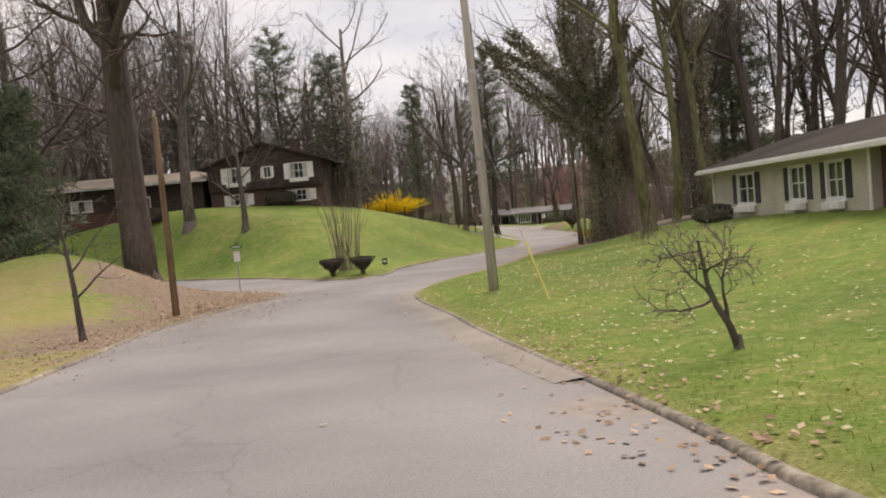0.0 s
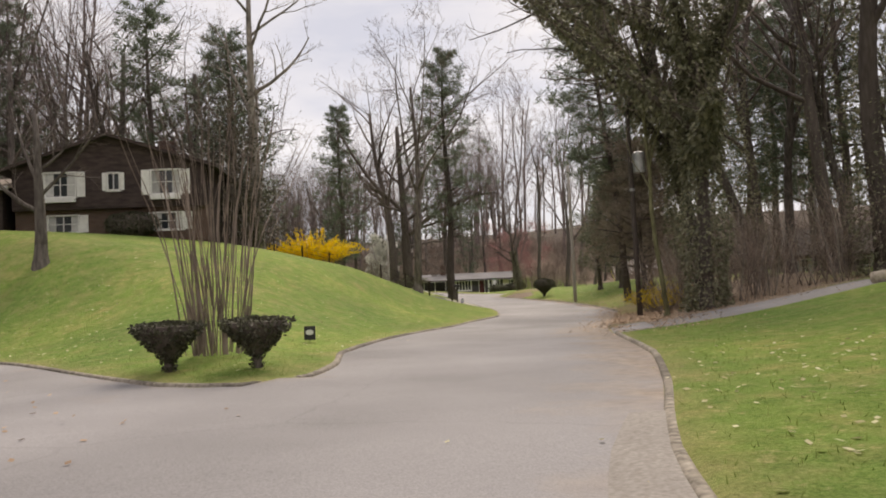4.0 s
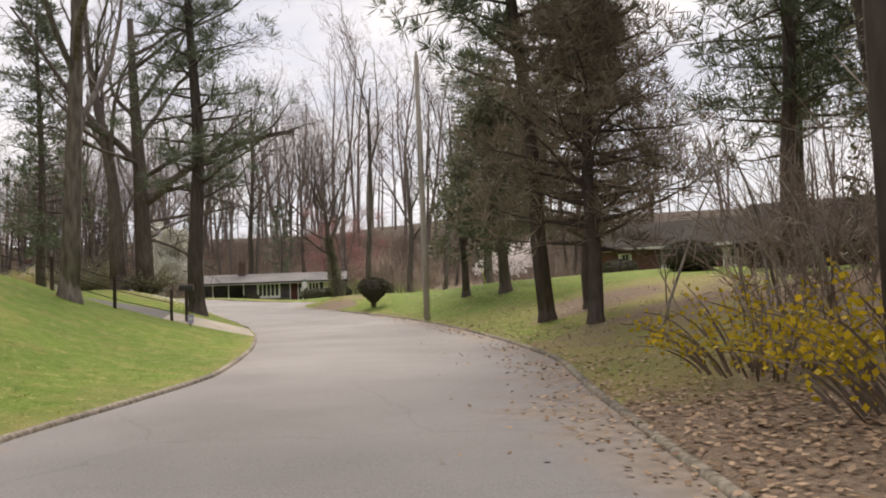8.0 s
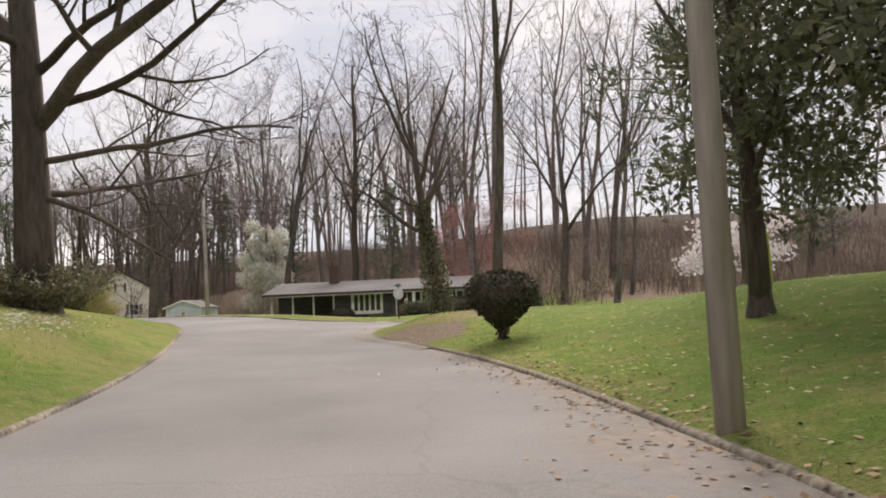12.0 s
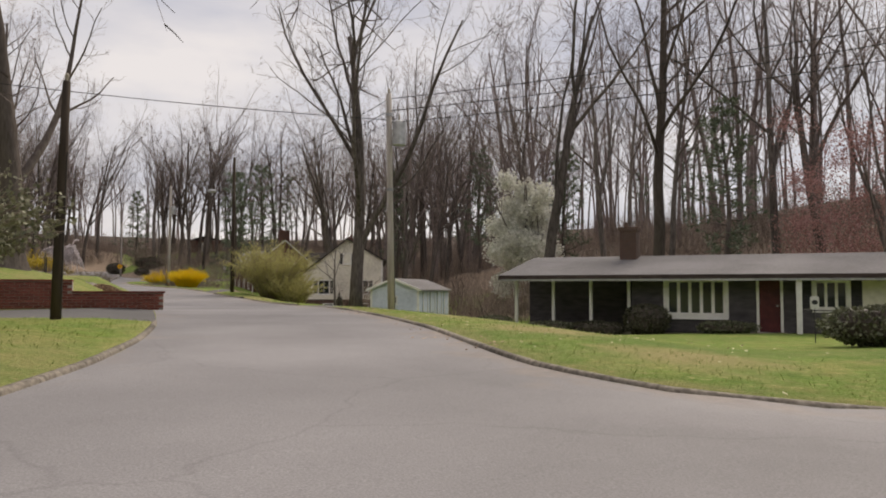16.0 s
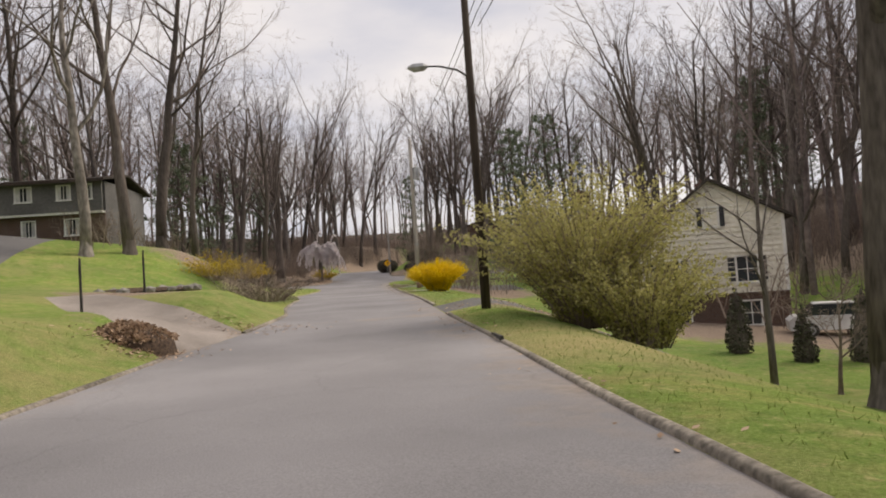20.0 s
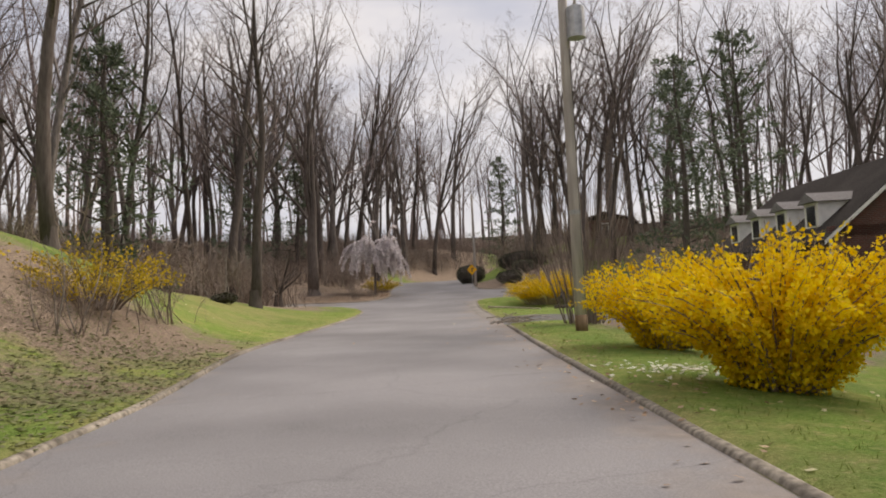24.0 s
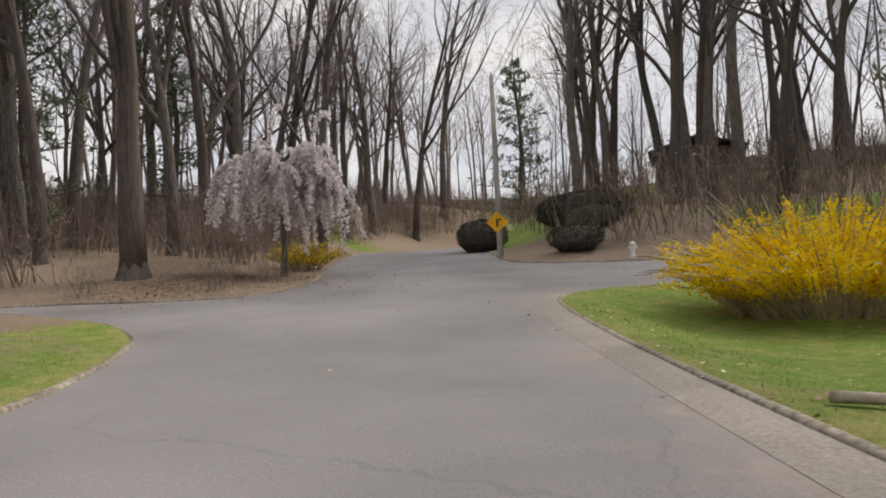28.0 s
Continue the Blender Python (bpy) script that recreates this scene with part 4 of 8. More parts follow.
def gable_roof(parent, x0, x1, y0, y1, z_eave, z_ridge, mat, along="x", over=0.45, thick=0.16, fascia=M_WHITE, ridge=None):
    """Two roof slabs with eaves, over the box x0..x1, y0..y1; the ridge runs along x or y."""
    g, fs = Geo(), []
    if along == "x":
        m = (y0 + y1) / 2 if ridge is None else ridge
        a, b = x0 - over * 0.7, x1 + over * 0.7
        for s0, yy in ((1, y0), (-1, y1)):
            slope = (z_ridge - z_eave) / abs(m - yy)
            ye, ze = yy - s0 * over, z_eave - slope * over
            lo = [(a, ye, ze), (b, ye, ze), (b, m, z_ridge), (a, m, z_ridge)]
            g.add([*lo, *[(p[0], p[1], p[2] + thick) for p in lo]], [(0, 3, 2, 1), (4, 5, 6, 7), (0, 1, 5, 4), (1, 2, 6, 5), (2, 3, 7, 6), (3, 0, 4, 7)])
            fs.append(Geo().box(a, b, min(ye, ye - s0 * 0.03), max(ye, ye - s0 * 0.03), ze - 0.06, ze + thick - 0.01))
    else:
        m = (x0 + x1) / 2 if ridge is None else ridge
        a, b = y0 - over * 0.7, y1 + over * 0.7
        for s0, xx in ((1, x0), (-1, x1)):
            slope = (z_ridge - z_eave) / abs(m - xx)
            xe, ze = xx - s0 * over, z_eave - slope * over
            lo = [(xe, a, ze), (xe, b, ze), (m, b, z_ridge), (m, a, z_ridge)]
            g.add([*lo, *[(p[0], p[1], p[2] + thick) for p in lo]], [(0, 3, 2, 1), (4, 5, 6, 7), (0, 1, 5, 4), (1, 2, 6, 5), (2, 3, 7, 6), (3, 0, 4, 7)])
            for yy in (a - 0.02, b - 0.02):
                fs.append(Geo().add([(xe, yy, ze - 0.02), (m, yy, z_ridge - 0.02), (m, yy, z_ridge + thick - 0.015), (xe, yy, ze + thick - 0.015),
                        (xe, yy + 0.04, ze - 0.02), (m, yy + 0.04, z_ridge - 0.02), (m, yy + 0.04, z_ridge + thick - 0.015), (xe, yy + 0.04, ze + thick - 0.015)],
                       [(0, 1, 2, 3), (7, 6, 5, 4), (0, 4, 5, 1), (3, 2, 6, 7)]))
    r = part("roof", g, mat, parent)
    if fascia is not None:
        for q in fs:
            part("fascia", q, fascia, r)
    return r


def chimney(parent, x, y, z0, z1, w, d, mat):
    g = Geo().box(x - w / 2, x + w / 2, y - d / 2, y + d / 2, z0, z1 - 0.16).box(x - w / 2 - 0.06, x + w / 2 + 0.06, y - d / 2 - 0.06, y + d / 2 + 0.06, z1 - 0.16, z1)
    g.tube([(x - w * 0.2, y, z1), (x - w * 0.2, y, z1 + 0.25)], [0.11, 0.1], 8)
    return part("chimney", g, mat, parent)


def frame_of(x, y, z, ux, uy):
    """House axes: x along (ux, uy) to the right of who faces the front, y inward."""
    return pose(x, y, z, 0, 0, math.degrees(math.atan2(uy, ux)))


def ranch_house():
    h = root("house", frame_of(6.7, 135.0, -1.55, 0.974, -0.225), "long low black ranch house with grey shingle roof and red door", "house")
    L, D, E = 15.7, 8.5, 2.3
    holes = [(6.82, 9.0, 0.75, 2.1), (10.2, 11.05, 0.12, 2.15), (12.2, 13.25, 1.05, 2.05), (14.9, 15.4, 1.2, 2.05)]
    part("front_wall", wall_geo(Geo(), L - 5.4, 0, E, 0, 0.18, [(a - 5.4, b - 5.4, c, d) for a, b, c, d in holes]), M_BLACKWOOD, h, at=pose(5.4, 0, 0))
    tagged(part("siding", boards_geo(Geo(), 6.1, 0.1, E, 0, 0.2, [(a - 5.4, b - 5.4, c, d) for a, b, c, d in holes]), M_BLACKWOOD, h, at=pose(5.4, 0, 0), label="black lap siding"), kind="stuff")
    tagged(part("pale_panel", boards_geo(Geo(), 4.1, 1.0, E, -0.01, 0.16, [(a - 11.6, b - 11.6, c, d) for a, b, c, d in holes], 0.018), M_WHITESIDE, h, at=pose(11.6, 0, 0), label="pale lap siding under the eave"), kind="stuff")
    part("lower_wall", Geo().box(11.6, L, -0.06, 0, 0, 0.98), M_BLACKWOOD, h, "dark lower wall")
    part("porch_back_wall", Geo().box(0.2, 5.4, 2.2, 2.4, 0, E).box(5.25, 5.4, 0.18, 2.2, 0, E), M_BLACKWOOD, h, "dark recessed porch wall")
    part("side_wall", Geo().box(0.2, 0.4, 2.4, D, 0, E).box(L - 0.18, L, 0.18, D, 0, E).box(0.4, L - 0.18, D - 0.18, D, 0, E), M_BLACKWOOD, h)
    part("porch_floor", Geo().box(0, 5.4, 0, 2.2, -0.3, 0.12), M_CONCRETE, h)
    part("foundation", Geo().box(0.2, L, 0.05, D - 0.05, -1.2, 0.02), M_CONCRETE, h)
    part("gable", Geo().prism([(0.2, E), (D * 0.5, E + 0.8), (D, E)], 0, 0.12), M_BLACKWOOD, h, at=pose(0.35, 0, 0, 0, 0, 90))
    part("gable", Geo().prism([(0.2, E), (D * 0.5, E + 0.8), (D, E)], 0, 0.12), M_BLACKWOOD, h, at=pose(L, 0, 0, 0, 0, 90))
    for x in (0.3, 2.0, 3.65, 5.25):
        part("porch_post", Geo().box(x - 0.06, x + 0.06, 0.05, 0.17, 0, E).box(x - 0.09, x + 0.09, 0.02, 0.2, 0, 0.15).box(x - 0.09, x + 0.09, 0.02, 0.2, E - 0.12, E), M_WHITE, h, "white porch post")
    part("ceiling_board", Geo().box(0.2, L, 0.0, D, E, E + 0.05), M_WHITE, h)
    window(h, 6.82, 9.0, 0.75, 2.1, 0, (5, 1), fw=0.15, curtain=0.0, bar=0.06)
    door(h, 10.2, 11.05, 0.12, 2.15, 0, M_DOOR, "red panelled front door")
    part("step", Geo().box(9.9, 11.4, -0.9, 0, -0.3, 0.1), M_CONCRETE, h)
    part("entry_post", Geo().box(11.55, 11.75, -0.75, -0.6, 0, E), M_WHITE, h)
    window(h, 12.2, 13.25, 1.05, 2.05, 0, (3, 1), shutters=M_SHUTTER, fw=0.11, bar=0.05)
    window(h, 14.9, 15.4, 1.2, 2.05, 0, (1, 1), shutters=M_SHUTTER)
    gable_roof(h, 0.3, L + 0.1, 0, D, E + 0.02, E + 0.85, M_ROOF_GREY, "x", 0.75, fascia=M_DARKWOOD)
    part("gutter", Geo().box(-0.1, L + 0.2, -0.85, -0.77, E - 0.22, E - 0.14), M_METAL, h)
    chimney(h, 4.6, 3.6, E + 0.2, E + 2.3, 0.75, 0.75, M_BRICK_BROWN)


ranch_house()


def dark_house():
    h = root("house", frame_of(-20.6, 67.2, 3.3, 0.998, -0.05), "dark brown two-storey house with white shutters on a lawn hill", "house")
    W, D, F, E = 10.4, 11, 2.05, 4.2
    up = [(1.75, 3.35, 2.65, 3.95), (5.1, 5.7, 2.95, 3.85), (7.45, 9.0, 2.65, 3.95)]
    low = [(1.75, 3.35, 0.7, 1.6), (7.45, 9.0, 0.7, 1.6)]
    part("lower_wall", wall_geo(Geo(), W, 0, F, 0, 0.25, low), M_BRICK_BROWN, h)
    part("upper_wall", wall_geo(Geo(), W, F, E, -0.35, -0.15, up), M_DARKWOOD, h)
    tagged(part("siding", boards_geo(Geo(), W, F, E, -0.35, 0.2, up, 0.025), M_DARKWOOD, h, "dark brown lap siding"), kind="stuff")
    part("overhang", Geo().box(0, W, -0.34, 0.02, F - 0.12, F - 0.004), M_DARKWOOD, h)
    part("gable", Geo().prism([(0, E), (W / 2, E + 1.7), (W, E)], -0.35, -0.15), M_DARKWOOD, h)
    part("side_wall", Geo().box(0, 0.2, 0.25, D, 0, E).box(W - 0.2, W, 0.25, D, 0, E).box(0.2, W - 0.2, D - 0.2, D, 0, E), M_DARKWOOD, h)
    part("foundation", Geo().box(0.01, W - 0.01, 0.04, D, -2.5, -0.004), M_BRICK_BROWN, h)
    for a, b, c, d in up:
        window(h, a, b, c, d, -0.35, (2, 2) if b - a > 1 else (2, 1), shutters=M_WHITE, box=b - a > 1, curtain=0.28 if b - a > 1 else 0)
    for a, b, c, d in low:
        window(h, a, b, c, d, 0, (2, 2), shutters=M_WHITE, curtain=0.25)
    gable_roof(h, 0, W, -0.35, D, E, E + 1.7, M_ROOF_DARK, "y", 0.7, fascia=M_DARKWOOD)
    chimney(h, W * 0.62, D * 0.6, E + 0.6, E + 2.7, 0.9, 0.7, M_BRICK_BROWN)
    # the low wing to the front
    w = root("house_wing", frame_of(-34.6, 66.8, 3.2, 0.999, 0.02), "low dark brown house wing with pale roof edge and brick base", "house")
    WL, WE = 13.4, 3.4
    holes = [(1.6, 3.4, 1.4, 2.3), (7.6, 8.6, 0.1, 2.2)]
    part("front_wall", wall_geo(Geo(), WL, -0.2, WE, 0, 0.2, holes), M_DARKWOOD, w)
    part("brick_base", Geo().box(0, 7.4, -0.09, -0.004, -0.2, 1.1), M_BRICK, w, "red brick wall base")
    window(w, 1.6, 3.4, 1.4, 2.3, 0, (3, 1), curtain=0.3)
    door(w, 7.6, 8.6, 0.1, 2.2, 0, M_SHUTTER, "dark front door")
    part("side_wall", Geo().box(0, 0.2, 0.2, 9, -0.2, WE), M_DARKWOOD, w)
    part("side_wall", Geo().box(WL - 0.2, WL, 0.2, 9, -0.2, WE), M_DARKWOOD, w)
    part("back_wall", Geo().box(0.2, WL - 0.2, 8.8, 9, -0.2, WE), M_DARKWOOD, w)
    part("foundation", Geo().box(0.01, WL - 0.01, 0.03, 9, -2.5, -0.204), M_BRICK_BROWN, w)
    part("gable", Geo().prism([(0, WE), (4.5, WE + 0.95), (9, WE)], 0, 0.12), M_DARKWOOD, w, at=pose(0.13, 0, 0, 0, 0, 90))
    part("gable", Geo().prism([(0, WE), (4.5, WE + 0.95), (9, WE)], 0, 0.12), M_DARKWOOD, w, at=pose(WL, 0, 0, 0, 0, 90))
    gable_roof(w, 0, WL, 0, 9, WE, WE + 1.0, M_ROOF_TAN, "x", 0.9, fascia=M_CURTAIN)


dark_house()


def cream_house():
    h = root("house", frame_of(12.6, 34.6, 0.0, -0.015, -1.0), "low cream painted brick house with dark roof and shutters", "house")
    L, D, E = 13, 8, 2.5
    holes = [(2.95, 4.6, 0.9, 2.05), (7.85, 8.95, 0.95, 2.05), (10.5, 11.5, 0.95, 2.05)]
    part("front_wall", wall_geo(Geo(), L, 0, E, 0, 0.22, holes), M_BRICK_CREAM, h)
    part("side_wall", Geo().box(0, 0.2, 0.22, D, 0, E).box(L - 0.2, L, 0.22, D, 0, E).box(0.2, L - 0.2, D - 0.2, D, 0, E), M_BRICK_CREAM, h)
    part("brick_wing", Geo().box(L, L + 5, 0.3, D, -0.5, E), M_BRICK, h, "red brick end wing")
    part("foundation", Geo().box(0, L, 0.05, D, -2, 0), M_BRICK_CREAM, h)
    for a, b, c, d in holes:
        window(h, a, b, c, d, 0, (2, 2), shutters=M_SHUTTER, box=True, fw=0.1)
    part("gable", Geo().prism([(0, E), (D / 2, E + 1.1), (D, E)], 0, 0.15), M_WHITE, h, at=pose(0.15, 0, 0, 0, 0, 90))
    gable_roof(h, 0, L + 5, 0, D, E, E + 1.1, M_ROOF_DARK, "x", 0.6)
    part("gutter", Geo().box(-0.4, L + 5.4, -0.72, -0.62, E - 0.2, E - 0.08), M_WHITE, h)
    part("downpipe", Geo().box(0.05, 0.13, -0.1, -0.02, 0, E - 0.2), M_WHITE, h)
    part("corner_board", Geo().box(L - 0.12, L + 0.02, -0.03, 0.0, 0, E), M_WHITE, h)


cream_house()


def white_house():
    h = root("house", frame_of(-18.2, 170.0, -3.35, 0.95, 0.31), "cream clapboard house with steep gable, dormers and dark shutters", "house")
    W, D, F, E = 7.9, 13, 2.55, 4.9
    low = [(5.6, 6.5, 0.9, 2.1), (2.2, 3.1, 0.9, 2.1)]
    mid = [(1.7, 2.7, 3.1, 4.4), (5.5, 6.5, 3.1, 4.4)]
    part("brick_storey", wall_geo(Geo(), W, 0, F, 0, 0.25, low), M_BRICK_BROWN, h)
    part("upper_wall", wall_geo(Geo(), W, F, E, -0.05, 0.15, mid), M_WHITESIDE, h)
    tagged(part("siding", boards_geo(Geo(), W, F, E, -0.05, 0.26, mid, 0.06), M_WHITESIDE, h, "cream lap siding"), kind="stuff")
    ridge, drop = W * 0.56, 1.5
    gb = [(0, E), (ridge, E + 3.5), (W, E + drop), (W, E)]
    gt = Geo().prism(gb, -0.05, 0.15)
    for i in range(int(3.4 / 0.26)):
        t = i * 0.26
        a = ridge * (t + 0.26) / 3.5
        b = W if t < drop else W - (W - ridge) * (t + 0.26 - drop) / (3.5 - drop)
        if b - a > 0.15:
            gt.add([(a, -0.05, E + t), (b, -0.05, E + t), (a, -0.11, E + t), (b, -0.11, E + t), (a, -0.054, E + t + 0.26), (b, -0.054, E + t + 0.26)], [(0, 1, 3, 2), (2, 3, 5, 4)])
    tagged(part("gable", gt, M_WHITESIDE, h, "cream clapboard gable"), kind="stuff")
    part("side_wall", Geo().box(0, 0.2, 0.25, D, 0, E).box(W - 0.2, W, 0.25, D, 0, E + drop).box(0, W, D - 0.2, D, 0, E), M_WHITESIDE, h)
    part("foundation", Geo().box(0, W, 0.05, D, -1.5, 0), M_BRICK_BROWN, h)
    for a, b, c, d in low:
        window(h, a, b, c, d, 0, (2, 2))
    for a, b, c, d in mid:
        window(h, a, b, c, d, -0.06, (2, 2), shutters=M_SHUTTER)
    window(h, ridge - 0.35, ridge + 0.35, E + 1.15, E + 2.1, -0.1, (2, 2), shutters=M_SHUTTER)
    part("corner_board", Geo().box(W - 0.14, W + 0.02, -0.13, -0.06, F, E + drop), M_WHITE, h)
    g = Geo()
    prof = [(-0.55, E - 0.4), (ridge, E + 3.52), (W + 0.4, E + drop - 0.2)]
    for (xa, za), (xb, zb) in zip(prof[:-1], prof[1:]):
        g.add([(xa, -0.4, za), (xb, -0.4, zb), (xb, D + 0.3, zb), (xa, D + 0.3, za), (xa, -0.4, za + 0.15), (xb, -0.4, zb + 0.15), (xb, D + 0.3, zb + 0.15), (xa, D + 0.3, za + 0.15)],
              [(0, 3, 2, 1), (4, 5, 6, 7), (0, 1, 5, 4), (1, 2, 6, 5), (2, 3, 7, 6), (3, 0, 4, 7)])
    part("roof", g, M_ROOF_DARK, h)
    for y in (2.2, 5.6, 9.0):
        d = part("dormer", Geo().box(0.55, 2.9, y - 0.75, y + 0.75, E + 0.3, E + 1.75), M_WHITESIDE, h, "cream dormer facing the street")
        part("dormer_roof", Geo().prism([(-1.0, E + 1.7), (0, E + 2.3), (1.0, E + 1.7)], -3.4, -0.35), M_ROOF_DARK, d, at=pose(0, y, 0, 0, 0, 90))
        part("dormer_window", Geo().box(0.5, 0.54, y - 0.4, y + 0.4, E + 0.6, E + 1.5), M_GLASS, d)
        part("dormer_trim", Geo().box(0.47, 0.52, y - 0.5, y - 0.4, E + 0.5, E + 1.6).box(0.47, 0.52, y + 0.4, y + 0.5, E + 0.5, E + 1.6).box(0.47, 0.52, y - 0.5, y + 0.5, E + 1.5, E + 1.6), M_WHITE, d)
    chimney(h, W * 0.6, D * 0.75, E + 2, E + 4.4, 0.9, 0.8, M_BRICK)


white_house()


def brick_cape():
    h = root("house", frame_of(-33.0, 189.3, -0.6, 0.78, 0.62), "red brick house with steep roof, white dormers and big chimney", "house")
    W, D, E = 8.0, 14, 3.75
    holes = [(4.75, 5.7, 2.95, 4.15), (4.95, 5.9, 0.7, 1.9)]
    g = wall_geo(Geo(), W, 0, E, 0, 0.25, holes)
    wide = holes[0]
    k = 3.3 / (W / 2)
    g.prism([(0, E), (wide[0], E), (wide[0], E + min(wide[0], W - wide[0]) * k), (W / 2, E + 3.3)], 0, 0.25)
    g.prism([(wide[0], wide[3]), (wide[1], wide[3]), (wide[1], E + (W - wide[1]) * k), (wide[0], E + (W - wide[0]) * k)], 0.002, 0.248)
    g.prism([(wide[1], E), (W, E), (wide[1], E + (W - wide[1]) * k)], 0, 0.25)
    part("gable_wall", g, M_BRICK, h, "red brick gable wall")
    part("side_wall", Geo().box(0, 0.25, 0.25, D, 0, E).box(W - 0.25, W, 0.25, D, 0, E).box(0, W, D - 0.25, D, 0, E), M_BRICK, h)
    part("foundation", Geo().box(0.02, W - 0.02, 0.04, D, -1.5, 0), M_CONCRETE, h)
    for a, b, c, d in holes:
        window(h, a, b, c, d, 0, (2, 2))
    gable_roof(h, 0, W, 0, D, E, E + 3.3, M_ROOF_DARK, "y", 0.35)
    chimney(h, 4.1, 0.9, E + 2.2, E + 4.7, 1.3, 0.8, M_BRICK)
    for y in (2.4, 5.4, 8.4, 11.4):
        d = part("dormer", Geo().box(0.45, 2.6, y - 0.65, y + 0.65, E + 0.35, E + 1.6), M_WHITE, h, "white dormer")
        part("dormer_roof", Geo().prism([(-0.85, E + 1.57), (0, E + 2.0), (0.85, E + 1.57)], -2.9, -0.25), M_ROOF_GREY, d, at=pose(0, y, 0, 0, 0, 90))
        part("dormer_window", Geo().box(0.41, 0.44, y - 0.36, y + 0.36, E + 0.6, E + 1.42), M_GLASS, d)
    for y in (2.0, 5.0, 8.4, 11.4):
        window(h, y - 0.45, y + 0.45, 0.9, 2.1, 0, (2, 2), at=pose(0, 14, 0, 0, 0, -90))
    part("downpipe", Geo().box(-0.1, 0.0, -0.12, -0.03, 0, E), M_WHITE, h)


brick_cape()


def hill_house():
    h = root("house", frame_of(-66.5, 151.6, 5.35, 0.783, 0.622), "two-storey house with grey overhanging upper floor on the hill", "house")
    L, D, F, E = 16.4, 9, 2.3, 4.5
    up = [(10.4, 11.5, 3.2, 4.2), (13.3, 14.2, 3.2, 4.2), (15.2, 15.7, 3.2, 4.2), (4, 6, 3.1, 4.2)]
    low = [(10.6, 11.5, 0.7, 1.8), (13.6, 14.6, 0.7, 1.8), (7.0, 8.6, 0.7, 1.8)]
    part("lower_wall", wall_geo(Geo(), L, 0, F, 0.4, 0.65, low), M_BRICK_BROWN, h)
    part("upper_wall", wall_geo(Geo(), L, F, E, 0, 0.2, up), M_GREYSIDE, h)
    tagged(part("siding", boards_geo(Geo(), L, F, E, 0, 0.25, up, 0.03), M_GREYSIDE, h, "grey lap siding"), kind="stuff")
    part("side_wall", Geo().box(0, 0.2, 0.65, D, 0, E).box(L - 0.2, L, 0.65, D, 0, E).box(0, L, D - 0.2, D, 0, E), M_GREYSIDE, h)
    part("foundation", Geo().box(0, L, 0.45, D, -3, 0), M_BRICK_BROWN, h)
    part("overhang", Geo().box(0, L, 0.01, 0.66, F - 0.15, F - 0.004), M_WHITE, h)
    for a, b, c, d in up:
        window(h, a, b, c, d, 0, (2, 1), curtain=0.3)
    for a, b, c, d in low:
        window(h, a, b, c, d, 0.4, (2, 1), curtain=0.3)
    gable_roof(h, 0, L, 0, D, E, E + 0.8, M_ROOF_DARK, "x", 0.6, fascia=M_DARKWOOD)


hill_house()


def end_house():
    h = root("house", frame_of(-74.2, 242.2, 5.9, 0.93, 0.37), "brown brick house with tall white-curtained window among trees", "house")
    W, D, E = 6.4, 9, 4.4
    part("front_wall", wall_geo(Geo(), W, -2, E, 0, 0.3, [(2.2, 4.2, 1.9, 3.9)]), M_BRICK, h)
    part("side_wall", Geo().box(0, 0.3, 0.3, D, -2, E).box(W - 0.3, W, 0.3, D, -2, E).box(0, W, D - 0.3, D, -2, E), M_BRICK, h)
    window(h, 2.2, 4.2, 1.9, 3.9, 0, (3, 1), curtain=0.3, fw=0.12)
    gable_roof(h, 0, W, 0, D, E, E + 0.9, M_ROOF_DARK, "y", 0.5, fascia=M_DARKWOOD)
    part("wing_wall", Geo().box(W, W + 14, 1.5, D, -2, 2.6), M_BRICK_BROWN, h, "low brick wing")
    gable_roof(h, W + 0.1, W + 14, 1.5, D, 2.6, 3.9, M_ROOF_DARK, "x", 0.5, fascia=M_DARKWOOD)


end_house()


